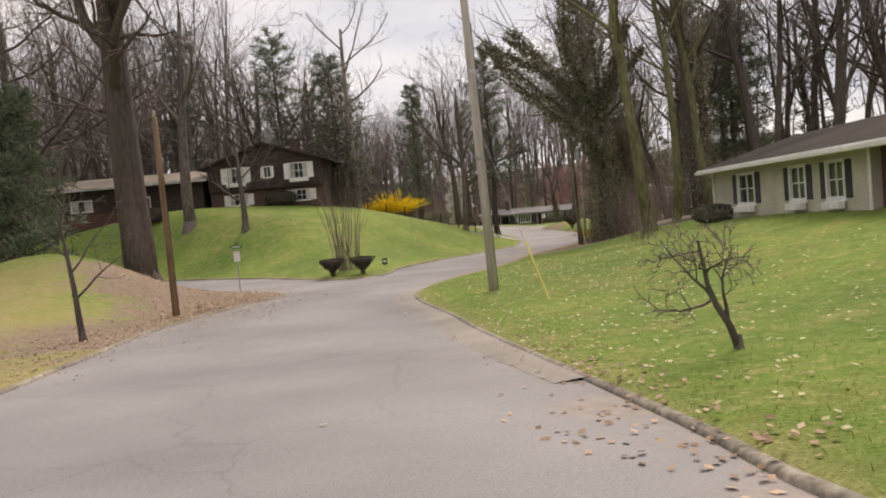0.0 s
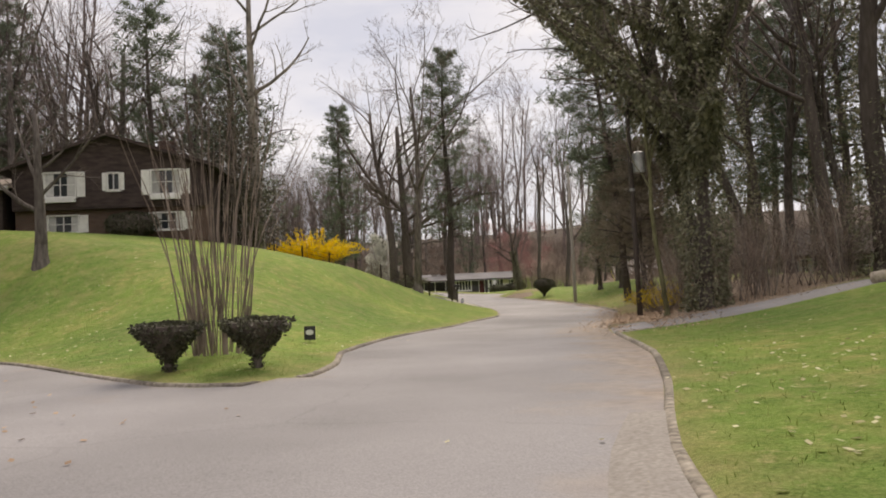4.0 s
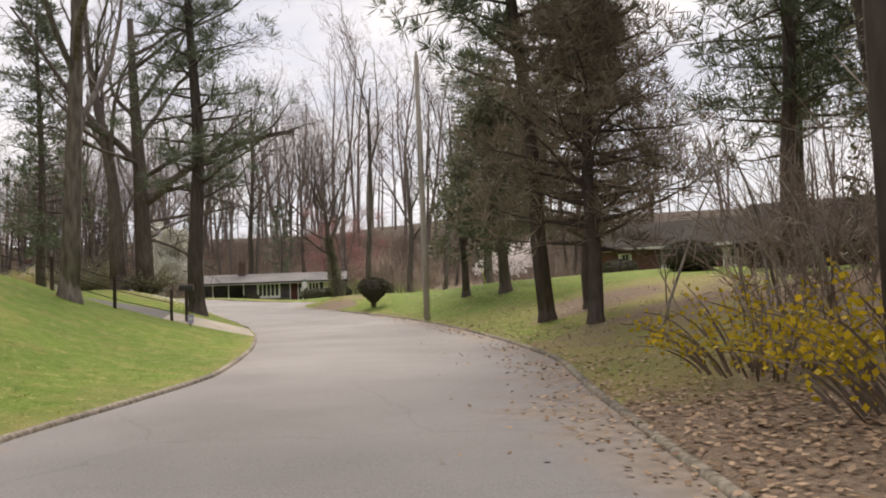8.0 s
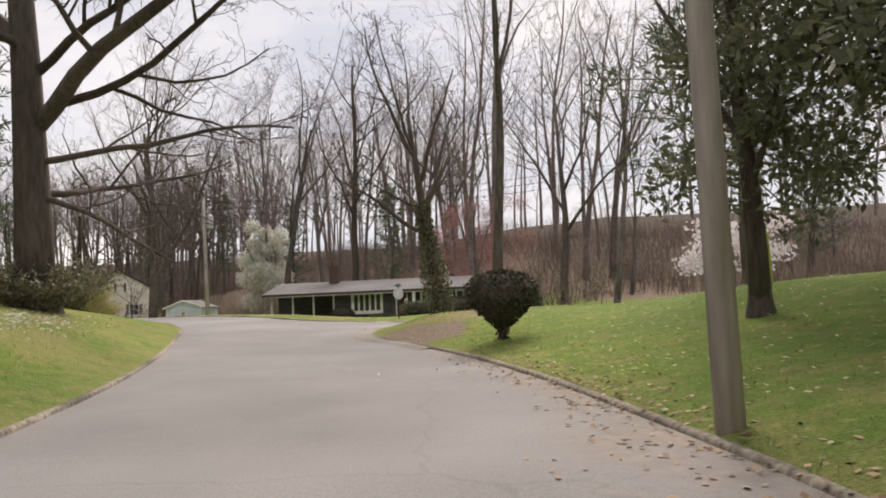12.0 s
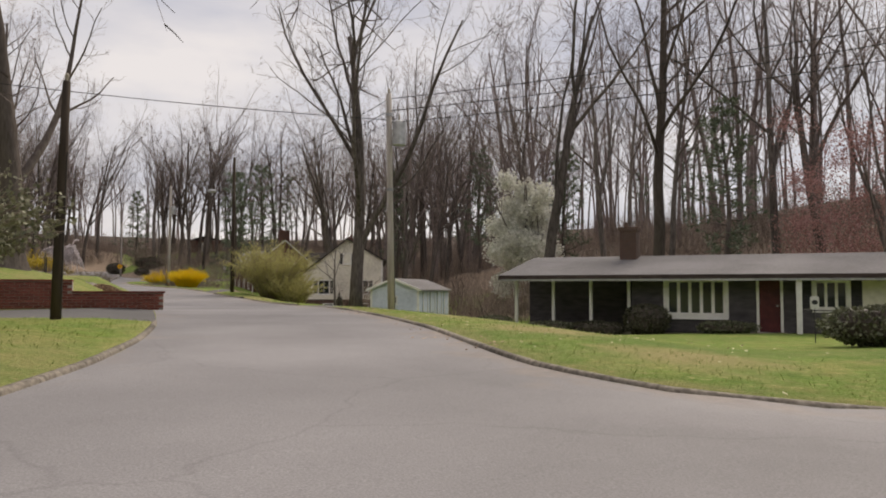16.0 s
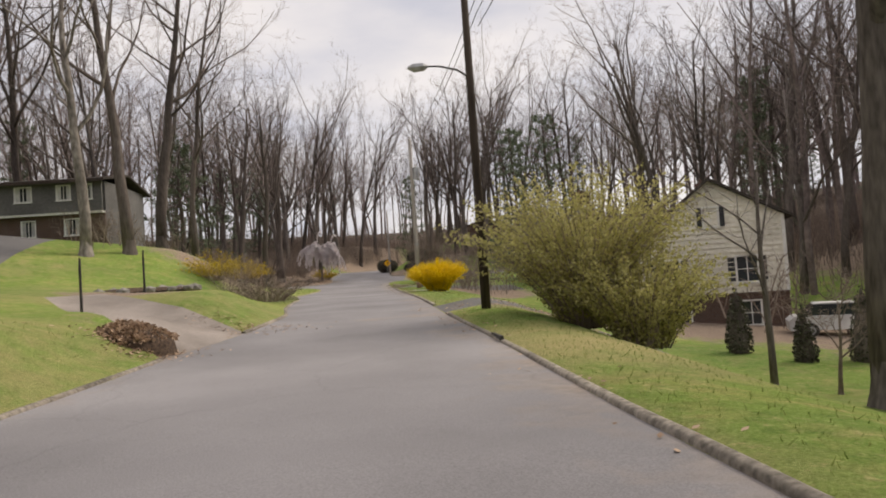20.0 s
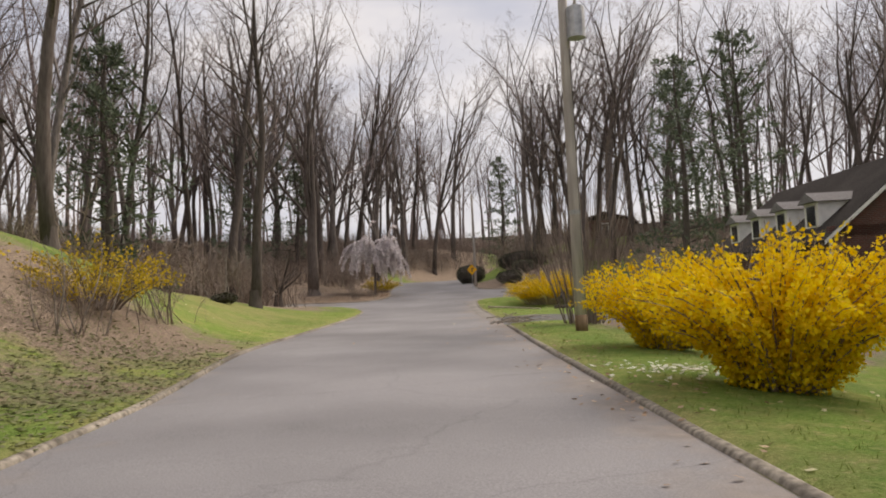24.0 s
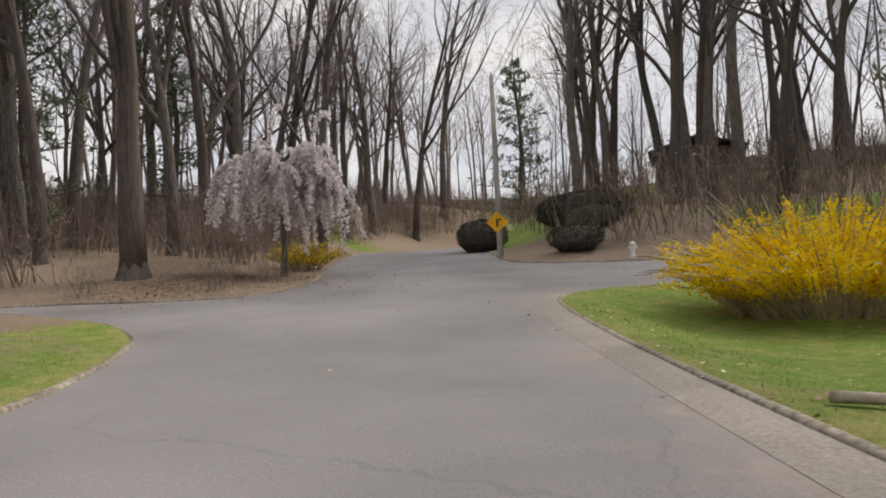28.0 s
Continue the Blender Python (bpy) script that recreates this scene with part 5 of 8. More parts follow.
def woodland_houses():
    h = root("house", frame_of(31, 79.5, ground_z(33, 76) - 1.1, 0.62, -0.78), "low brown brick house with dark roof behind trees", "house")
    L, D, E = 16, 8, 2.6
    holes = [(2.0, 3.2, 0.9, 2.1), (6.2, 7.6, 0.9, 2.1), (11.5, 13, 0.9, 2.1)]
    part("front_wall", wall_geo(Geo(), L, -1, E, 0, 0.25, holes), M_BRICK_BROWN, h)
    part("side_wall", Geo().box(0, 0.25, 0.25, D, -1, E).box(L - 0.25, L, 0.25, D, -1, E).box(0, L, D - 0.25, D, -1, E), M_BRICK_BROWN, h)
    for a, b, c, d in holes:
        window(h, a, b, c, d, 0, (2, 2), curtain=0.3)
    gable_roof(h, 0, L, 0, D, E, E + 1.9, M_ROOF_DARK, "x", 0.6, fascia=M_DARKWOOD)
    h = root("house", frame_of(38.0, 104, ground_z(42, 100) - 0.1, 0.5, -0.866), "red brick house up the lawn slope", "house")
    L, D, E = 14, 8, 2.7
    holes = [(1.6, 2.6, 0.9, 2.1), (5.2, 6.6, 0.9, 2.1), (10.0, 11.0, 0.9, 2.1)]
    part("front_wall", wall_geo(Geo(), L, -1, E, 0, 0.25, holes), M_BRICK, h)
    part("side_wall", Geo().box(0, 0.25, 0.25, D, -1, E).box(L - 0.25, L, 0.25, D, -1, E).box(0, L, D - 0.25, D, -1, E), M_BRICK, h)
    for a, b, c, d in holes:
        window(h, a, b, c, d, 0, (2, 2), curtain=0.25)
    gable_roof(h, 0, L, 0, D, E, E + 1.9, M_ROOF_DARK, "x", 0.6, fascia=M_WHITE)


woodland_houses()


def shed():
    h = root("shed", frame_of(-3.15, 145.55, -1.8, 0.9945, -0.105), "pale blue-grey garden shed with white corner trim", "shed")
    W, D, E, R = 3.08, 5.6, 1.98, 2.58
    hole = (1.33, 1.67, 1.15, 1.53)
    walls = part("front_wall", wall_geo(Geo(), W, 0, E, 0, 0.1, [hole]), M_BLUESIDE, h)
    for i in range(15):
        z = (i - 2) * 0.15
        for a, b in (((0.08, hole[0] - 0.08), (hole[1] + 0.08, W - 0.08)) if hole[2] - 0.1 < z + 0.15 and z < hole[3] + 0.08 else ((0.08, W - 0.08),)):
            g = Geo().add([(a, 0, z), (b, 0, z), (a, -0.025, z), (b, -0.025, z), (a, -0.006, z + 0.15), (b, -0.006, z + 0.15)], [(0, 1, 3, 2), (2, 3, 5, 4)])
            part("plank", g, M_BLUESIDE, walls)
    part("gable", Geo().prism([(0, E), (W / 2, R), (W, E)], 0, 0.1), M_BLUESIDE, h)
    part("side_wall", Geo().box(0, 0.1, 0.1, D, 0, E).box(W - 0.1, W, 0.1, D, 0, E).box(0, W, D - 0.1, D, 0, E), M_BLUESIDE, h)
    part("corner_trim", Geo().box(-0.03, 0.09, -0.035, 0.06, -0.3, E), M_WHITE, h)
    part("corner_trim", Geo().box(W - 0.09, W + 0.03, -0.035, 0.06, -0.3, E), M_WHITE, h)
    window(h, *hole, -0.005, (2, 2))
    part("skid", Geo().box(0.1, W - 0.1, 0.05, D - 0.05, -0.8, 0.0), M_BLUESIDE, h)
    for k in range(4):
        y = 0.7 + k * 1.35
        part("side_door", Geo().box(W, W + 0.04, y, y + 0.9, 0.1, E - 0.15), M_BLUESIDE, h, "shed side panel with white battens")
        part("batten", Geo().box(W + 0.04, W + 0.065, y, y + 0.08, 0.1, E - 0.15).box(W + 0.04, W + 0.065, y + 0.82, y + 0.9, 0.1, E - 0.15), M_WHITE, h)
    gable_roof(h, 0, W, 0, D, E, R, M_ROOF_GREY, "y", 0.22, 0.07)
    part("bargeboard", Geo().prism([(-0.24, E - 0.13), (W / 2, R - 0.04), (W / 2, R + 0.1), (-0.24, E + 0.01)], -0.26, -0.225), M_WHITE, h)
    part("bargeboard", Geo().prism([(W / 2, R - 0.04), (W + 0.24, E - 0.13), (W + 0.24, E + 0.01), (W / 2, R + 0.1)], -0.26, -0.225), M_WHITE, h)


shed()

# ---------------------------------------------------------------- plants
def grow(r, g, tw, start, heading, length, radius, level, spec):
    """One branch and all that grows from it; the last levels are thin blades in tw."""
    n = spec["segs"][level]
    step = length / n
    p, d = Vector(start), heading.normalized()
    pts, rads = [p.copy()], [radius]
    last = level >= spec["levels"]
    kids = spec["kids"][level] if not last else 0
    spots = []
    for i in range(n):
        d = (d + rnd_dir(r) * spec["bend"][level] + Vector((0, 0, spec["lift"][level]))).normalized()
        p = p + d * step
        pts.append(p.copy())
        taper = 1 - (1 - spec["tip"][level]) * (i + 1) / n
        rads.append(radius * taper)
        spots.append((p.copy(), d.copy(), rads[-1], (i + 1) / n))
    if level <= spec["tubes"]:
        g.tube(pts, rads, spec["sides"][level], level == 0)
    else:
        side = rnd_dir(r)
        for a, b, ra, rb in zip(pts[:-1], pts[1:], rads[:-1], rads[1:]):
            s = (b - a).cross(side)
            s = s.normalized() if s.length > 1e-6 else Vector((1, 0, 0))
            tw.blade(a, b, ra, rb, s)
    first = 0 if last else spec["bare"][level]
    for k in range(kids):
        f = first + (1 - first) * (k + r.uniform(0.1, 0.9)) / kids
        x = f * n
        i = min(int(x), n - 1)
        q = pts[i].lerp(pts[i + 1], x - i)
        q_d = (pts[i + 1] - pts[i]).normalized()
        side = q_d.cross(rnd_dir(r))
        if side.length < 1e-3:
            continue
        ang = radians(r.uniform(*spec["angle"][level]))
        out = q_d * math.cos(ang) + side.normalized() * math.sin(ang)
        rr = (rads[i] + (rads[i + 1] - rads[i]) * (x - i)) * spec["thin"][level] * r.uniform(0.75, 1.1)
        ll = length * spec["ratio"][level] * r.uniform(0.65, 1.15) * (1.15 - 0.5 * f if level == 0 else 1.1 - 0.4 * f)
        grow(r, g, tw, q, out, ll, max(rr, spec["min_r"]), level + 1, spec)


FOREST = dict(levels=4, tubes=1, segs=(9, 6, 3, 2, 1), kids=(12, 6, 5, 3), sides=(7, 4, 3), bend=(0.1, 0.24, 0.28, 0.3, 0.3), lift=(0.03, 0.13, 0.1, 0.07, 0.04),
              tip=(0.25, 0.28, 0.35, 0.4, 0.3), bare=(0.36, 0.2, 0.2, 0.1), angle=((28, 62), (25, 55), (25, 60), (25, 60)), thin=(0.55, 0.52, 0.5, 0.6), ratio=(0.46, 0.5, 0.5, 0.55), min_r=0.0105)
FORK = dict(FOREST, kids=(7, 8, 5, 3), segs=(7, 7, 3, 2, 1), bare=(0.3, 0.25, 0.2, 0.1), angle=((12, 38), (20, 52), (25, 60), (25, 60)), ratio=(0.8, 0.42, 0.45, 0.55), lift=(0.0, 0.06, 0.1, 0.07, 0.04), thin=(0.66, 0.5, 0.5, 0.6), bend=(0.08, 0.17, 0.25, 0.28, 0.3), sides=(7, 5, 3))
THIN = dict(FOREST, levels=3, kids=(10, 5, 4), sides=(4, 3, 3), segs=(6, 4, 2, 1), bare=(0.32, 0.2, 0.2, 0.1), angle=((22, 55), (25, 55), (25, 60), (25, 60)), ratio=(0.5, 0.5, 0.5, 0.55), tubes=0, min_r=0.02)
YARD = dict(levels=5, tubes=3, segs=(7, 7, 6, 5, 3, 2), kids=(7, 6, 5, 4, 3), sides=(10, 7, 5, 3), bend=(0.06, 0.17, 0.22, 0.25, 0.3, 0.3), lift=(0.02, 0.07, 0.06, 0.04, 0.03, 0.0),
            tip=(0.3, 0.25, 0.3, 0.35, 0.4, 0.4), bare=(0.45, 0.25, 0.15, 0.1, 0.1), angle=((30, 65), (30, 60), (30, 60), (30, 60), (25, 60)), thin=(0.55, 0.55, 0.55, 0.55, 0.6), ratio=(0.75, 0.5, 0.5, 0.5, 0.5), min_r=0.009)
MULTI = dict(YARD, bare=(0.12, 0.3, 0.2, 0.1, 0.1), angle=((12, 32), (18, 40), (25, 50), (30, 60), (25, 60)), ratio=(1.15, 0.42, 0.45, 0.5, 0.5), lift=(0.0, 0.09, 0.09, 0.05, 0.03, 0), thin=(0.62, 0.5, 0.5, 0.55, 0.6))
SMALL = dict(YARD, levels=4, tubes=2, kids=(5, 4, 4, 3), segs=(5, 5, 4, 3, 2), sides=(7, 5, 3), bare=(0.3, 0.3, 0.2, 0.1), lift=(0.02, 0.05, 0.05, 0.03, 0), angle=((25, 60), (30, 65), (30, 60), (30, 60)), min_r=0.006)


def flare(g, r, radius):
    """Root flare at the foot of a trunk."""
    k = min(1.0, radius / 0.3)
    g.tube([(0, 0, -0.5 * k), (0, 0, 0.0), (0, 0, 0.35 * k), (0, 0, 0.9 * k)], [radius * 1.6, radius * 1.3, radius * 1.06, radius * 0.86], 9, False)


def tree_meshes(seed, height, radius, spec, bark, lean=(0, 0), trunk_part=0.95, twig=None):
    r = random.Random(seed)
    g, tw = Geo(), Geo()
    flare(g, r, radius)
    grow(r, g, tw, (0, 0, 0), Vector((lean[0], lean[1], 1)), height * trunk_part, radius, 0, spec)
    return g.mesh("trunk", bark, True), tw.mesh("crown", twig or M_TWIG)


def place_tree(m, meshes, label, group="", name="tree", names=("trunk", "crown")):
    t = root(name, m, label, "tree", group)
    for nm, me in zip(names, meshes):
        o = new(nm, me)
        o.parent = t
        if nm != "trunk":
            tagged(o, kind="stuff")
    return t


def leaves_geo(r, n, shape, size, droop=0.0, flat=0.5):
    """n leaves; shape() gives a place and an outward direction."""
    g = Geo()
    for _ in range(n):
        p, o = shape()
        d = (o * 0.8 + rnd_dir(r) * 0.9 - Vector((0, 0, droop))).normalized()
        s = d.cross(rnd_dir(r))
        if s.length < 1e-3:
            continue
        k = size * r.uniform(0.6, 1.25)
        g.leaf(p, d * k, k * flat * 0.5, s.normalized())
    return g


def lumpy(r, lumps, shell=0.55):
    """A crown made of overlapping lumps (centre, radii); leaves sit near their skins."""
    w = [a[1][0] * a[1][1] for a in lumps]

    def shape():
        c, rad = r.choices(lumps, w)[0]
        o = rnd_dir(r)
        k = r.uniform(shell, 1.0)
        return Vector((c[0] + o.x * rad[0] * k, c[1] + o.y * rad[1] * k, c[2] + o.z * rad[2] * k)), o
    return shape


def pine_meshes(seed, height, radius, low, spread, n=90, per=6, half=0.035, mat=None):
    """White pine: straight trunk, tiers of level limbs, needle tufts."""
    r = random.Random(seed)
    g, nd = Geo(), Geo()
    flare(g, r, radius)
    tr = [Vector((0.15 * min(1, i / 2) * math.sin(i * 0.9 + seed), 0.15 * min(1, i / 2) * math.cos(i * 0.7), height * i / 10)) for i in range(11)]
    g.tube(tr, [radius * (1 - 0.9 * i / 10) + 0.02 for i in range(11)], 8)
    for k in range(n):
        f = low + (1 - low) * (k / n) ** 0.9
        z = height * f
        a = k * 2.4 + r.uniform(-0.4, 0.4)
        ln = spread * (1.15 - f) ** 0.7 * r.uniform(0.55, 1.15) * (0.7 + 0.3 * min(1, (f - low) * 8))
        base = Vector((0.15 * min(1, f * 5) * math.sin(f * 9 + seed), 0.15 * min(1, f * 5) * math.cos(f * 7), z))
        d = Vector((math.cos(a), math.sin(a), r.uniform(-0.12, 0.3)))
        pts = [base]
        for i in range(4):
            d = (d + rnd_dir(r) * 0.16 + Vector((0, 0, 0.05))).normalized()
            pts.append(pts[-1] + d * ln / 4)
        g.tube(pts, [0.06 * (1.2 - f) + 0.02, 0.045 * (1.2 - f) + 0.015, 0.03, 0.02, 0.01], 4, False)
        for i in range(1, 5):
            for _ in range(3 if i < 3 else 5):
                c = pts[i] + rnd_dir(r) * ln * 0.13 + Vector((0, 0, 0.12))
                for _ in range(per):
                    o = (rnd_dir(r) + Vector((0, 0, 0.45)) + d * 0.4).normalized()
                    s = o.cross(rnd_dir(r))
                    if s.length > 1e-3:
                        nd.leaf(c, o * r.uniform(0.3, 0.7), half, s.normalized())
    return g.mesh("trunk", M_BARK_DARK, True), nd.mesh("needles", mat or L_NEEDLE)


def ivy_on(seed, height, radius, lean=(0, 0), n=2600, fade=0.0, size=0.13, loose=0.3):
    r = random.Random(seed)

    def shape():
        z = height * r.random() ** (1 + fade)
        a = r.uniform(0, 6.283)
        rad = radius * (1.25 - 0.5 * z / height) + r.uniform(0, loose) * (1 + 0.6 * math.sin(z * 1.7 + seed))
        return Vector((lean[0] * z + math.cos(a) * rad, lean[1] * z + math.sin(a) * rad, z)), Vector((math.cos(a), math.sin(a), -0.3))
    return leaves_geo(r, int(n * 2.4), shape, size, 0.4, 0.8).mesh("ivy", L_IVY)


# --- single trees of the gardens
OAK = dict(YARD, thin=(0.6, 0.6, 0.6, 0.55, 0.6), min_r=0.013, ratio=(0.72, 0.55, 0.52, 0.5, 0.5), bare=(0.3, 0.2, 0.15, 0.1, 0.1), kids=(12, 7, 5, 4, 3), angle=((35, 75), (30, 60), (30, 60), (30, 60), (25, 60)), lift=(0.01, 0.05, 0.05, 0.04, 0.02, 0))
OAK = dict(OAK, bend=(0.025, 0.3, 0.3, 0.3, 0.3, 0.3), bare=(0.42, 0.18, 0.12, 0.1, 0.1), kids=(13, 8, 5, 4, 3), thin=(0.5, 0.62, 0.6, 0.55, 0.6), ratio=(0.62, 0.55, 0.52, 0.5, 0.5), tip=(0.5, 0.25, 0.3, 0.35, 0.4, 0.4), segs=(8, 9, 7, 5, 3, 2))
place_tree(on_ground(-14.3, 35.0, 20), tree_meshes(3, 21, 0.78, OAK, M_BARK_DARK), "massive old oak with heavy contorted bare limbs")
SYC = dict(YARD, bare=(0.3, 0.3, 0.2, 0.1, 0.1), kids=(9, 5, 4, 3, 2), lift=(0.02, 0.1, 0.08, 0.05, 0.03, 0), ratio=(0.5, 0.5, 0.5, 0.5, 0.5))
place_tree(on_ground(-8.2, 73.0, 70, -0.1), tree_meshes(11, 18, 0.42, SYC, M_BARK_PALE, twig=M_TWIG), "tall pale-barked bare tree beside the yellow bush")
place_tree(on_ground(2.2, 75.0, 0), tree_meshes(8, 15, 0.29, dict(YARD, bare=(0.28, 0.25, 0.15, 0.1, 0.1), angle=((25, 55), (30, 60), (30, 60), (30, 60), (25, 60))), M_BARK), "bare maple with many rising limbs on the lawn edge")
BIG = dict(YARD, bare=(0.25, 0.15, 0.15, 0.1, 0.1), kids=(9, 7, 5, 4, 3), angle=((40, 85), (30, 65), (30, 60), (30, 60), (25, 60)), ratio=(0.75, 0.5, 0.5, 0.5, 0.5))
broad = place_tree(on_ground(3.4, 97.6, 0), tree_meshes(21, 17, 0.56, dict(BIG, bend=(0.03, 0.22, 0.25, 0.25, 0.3, 0.3), kids=(7, 7, 5, 4, 3), bare=(0.4, 0.15, 0.15, 0.1, 0.1)), M_BARK_DARK), "broad dark tree with long level limbs over the street")
LIMB = dict(YARD, kids=(5, 8, 6, 4, 3), lift=(0, 0.02, 0.03, 0.03, 0.02, 0), bend=(0.03, 0.16, 0.24, 0.28, 0.3, 0.3), tip=(0.3, 0.3, 0.3, 0.35, 0.4, 0.4), segs=(7, 9, 6, 5, 3, 2), angle=((30, 65), (25, 70), (30, 60), (30, 60), (25, 60)))
for k, (z, head, ln, rad) in enumerate(((5.2, (1.0, -0.55, 0.62), 10.5, 0.27), (5.6, (1.0, -0.1, 0.3), 9.0, 0.15), (4.2, (1.0, -0.25, 0.12), 7.5, 0.11), (3.2, (0.9, -0.5, -0.12), 5.0, 0.1), (6.8, (0.9, -0.7, 0.35), 8.0, 0.15), (7.4, (-0.6, -0.8, 0.4), 7.0, 0.15), (3.3, (0.42, 1.0, -0.02), 11.0, 0.12))):
    g, tw = Geo(), Geo()
    grow(random.Random(210 + k), g, tw, (0, 0, z), Vector(head), ln, rad, 1, LIMB)
    o = new("limb", g.mesh("limb", M_BARK_DARK, True))
    o.parent = broad
    o = tagged(new("twig_spray", tw.mesh("twig_spray", M_BARK_DARK)), kind="stuff")
    o.parent = broad
place_tree(on_ground(2.0, 97.0, 80), tree_meshes(22, 19, 0.45, FOREST, M_BARK_DARK), "dark straight trunk beside the broad tree")
place_tree(on_ground(6.0, 85.3, 30), pine_meshes(5, 21, 0.35, 0.24, 4.6, 70, 16, 0.016), "tall white pine with level limbs near the street", names=("trunk", "needles"))
place_tree(on_ground(-3.0, 104.0, 120), pine_meshes(9, 20, 0.3, 0.15, 4.2), "dark pine behind the street trees", names=("trunk", "needles"))
SNAG = dict(YARD, kids=(5, 5, 4, 3, 2), bare=(0.5, 0.2, 0.2, 0.1, 0.1), angle=((18, 45), (30, 60), (30, 60), (30, 60), (25, 60)), thin=(0.75, 0.55, 0.55, 0.55, 0.6), ratio=(0.8, 0.5, 0.5, 0.5, 0.5), segs=(8, 7, 6, 5, 3, 2))
snag = place_tree(on_ground(15.8, 102.3, 0, 0, 1.12), tree_meshes(31, 7.2, 0.22, SNAG, M_BARK_DARK, lean=(-0.15, 0.03)), "ivy-clad tree with a few thick bare limbs")
o = new("ivy", ivy_on(31, 3.9, 0.2, lean=(-0.15, 0.03), n=2100, size=0.085, loose=0.17))
o.parent = snag
tagged(o, kind="stuff")
for k, (z, head, ln, rad) in enumerate(((2.75, (-1.4, 0.39, 0.62), 3.6, 0.085), (3.6, (-1.2, 0.3, 0.35), 2.6, 0.05), (3.5, (0.8, 0.1, 1.0), 3.0, 0.1))):
    g, tw = Geo(), Geo()
    grow(random.Random(36 + k), g, tw, (-0.15 * z, 0.03 * z, z), Vector(head), ln, rad, 1, dict(YARD, kids=(5, 6, 4, 3, 2), lift=(0, 0.02, 0.02, 0.02, 0, 0)))
    o = new("limb", g.mesh("limb", M_BARK_DARK, True))
    o.parent = snag
    o = tagged(new("twig_spray", tw.mesh("twig_spray", M_BARK_DARK)), kind="stuff")
    o.parent = snag
place_tree(on_ground(18.2, 103.3, 0), tree_meshes(32, 16, 0.24, dict(FORK, bare=(0.14, 0.25, 0.2, 0.1), kids=(4, 8, 5, 3)), M_BARK), "slender bare tree on the leafy corner")
place_tree(on_ground(-4.6, 146.8, 0), tree_meshes(41, 19.5, 0.44, dict(MULTI, kids=(8, 8, 6, 4, 3), bare=(0.24, 0.2, 0.15, 0.1, 0.1), ratio=(0.85, 0.45, 0.45, 0.5, 0.5), angle=((18, 60), (20, 50), (25, 55), (30, 60), (25, 60))), M_BARK), "very large many-stemmed bare tree beside the shed")
place_tree(on_ground(-18.0, 133.6, 0), tree_meshes(51, 18, 0.6, dict(MULTI, ratio=(0.85, 0.5, 0.45, 0.5, 0.5), angle=((14, 55), (20, 55), (25, 55), (30, 60), (25, 60))), M_BARK_DARK), "big many-stemmed bare tree on the grass bank")
place_tree(on_ground(-45.1, 155.5, 60), tree_meshes(52, 20, 0.35, FOREST, M_BARK_PALE), "pale straight trunk in front of the hill house")
place_tree(on_ground(-9.3, 18.7, 0), tree_meshes(61, 3.4, 0.09, SMALL, M_BARK_DARK), "small bare twisted ornamental tree in dry grass")
place_tree(on_ground(3.25, 8.5, 40), tree_meshes(66, 1.5, 0.05, dict(SMALL, kids=(6, 5, 5, 3), bare=(0.16, 0.25, 0.2, 0.1), bend=(0.22, 0.32, 0.35, 0.35, 0.3), ratio=(0.85, 0.6, 0.55, 0.5), angle=((38, 75), (30, 70), (30, 65), (30, 60)), thin=(0.75, 0.62, 0.55, 0.55)), M_BARK, lean=(-0.15, 0.1)), "small bare crooked tree with spreading twigs on the lawn")
place_tree(on_ground(-7.4, 150.7, 0), tree_meshes(67, 5.5, 0.1, dict(SMALL, kids=(6, 4, 4, 3), bare=(0.4, 0.3, 0.2, 0.1)), M_BARK), "slender young bare tree on the lawn")
place_tree(on_ground(-6.2, 152.2, 60), tree_meshes(68, 2.4, 0.06, dict(SMALL, kids=(7, 6, 5, 4), bare=(0.3, 0.2, 0.2, 0.1), ratio=(0.8, 0.5, 0.5, 0.5)), M_BRUSH, twig=M_BRUSH), "small reddish-brown spreading ornamental tree")
place_tree(on_ground(-14.35, 54.3, 0), tree_meshes(63, 6.5, 0.26, dict(SMALL, kids=(7, 5, 5, 4), bare=(0.25, 0.2, 0.2, 0.1)), M_BARK), "low spreading dogwood on the lawn")
place_tree(on_ground(-19.5, 57.8, 30), tree_meshes(64, 17, 0.46, YARD, M_BARK), "bare lawn tree in front of the dark house")
place_tree(on_ground(-65.7, 188.0, 0), tree_meshes(65, 1.35, 0.27, dict(SMALL, bare=(0.35, 0.2, 0.2, 0.1), kids=(7, 6, 5, 4), ratio=(2.7, 0.55, 0.5, 0.5, 0.5), thin=(0.66, 0.55, 0.5, 0.5), angle=((42, 72), (30, 65), (30, 60), (30, 60))), M_BARK_DARK), "low crooked fruit tree beside the drive")
for k, (x, y, hgt) in enumerate(((15.5, 67.7, 9.5), (17.6, 71.5, 10))):
    place_tree(on_ground(x, y, 70 * k), pine_meshes(70 + k, hgt, 0.2, 0.2, 4.2, 70, 11, 0.016, L_BROWN), "brownish drooping conifer with bare lower trunk at the lawn edge", names=("trunk", "needles"))
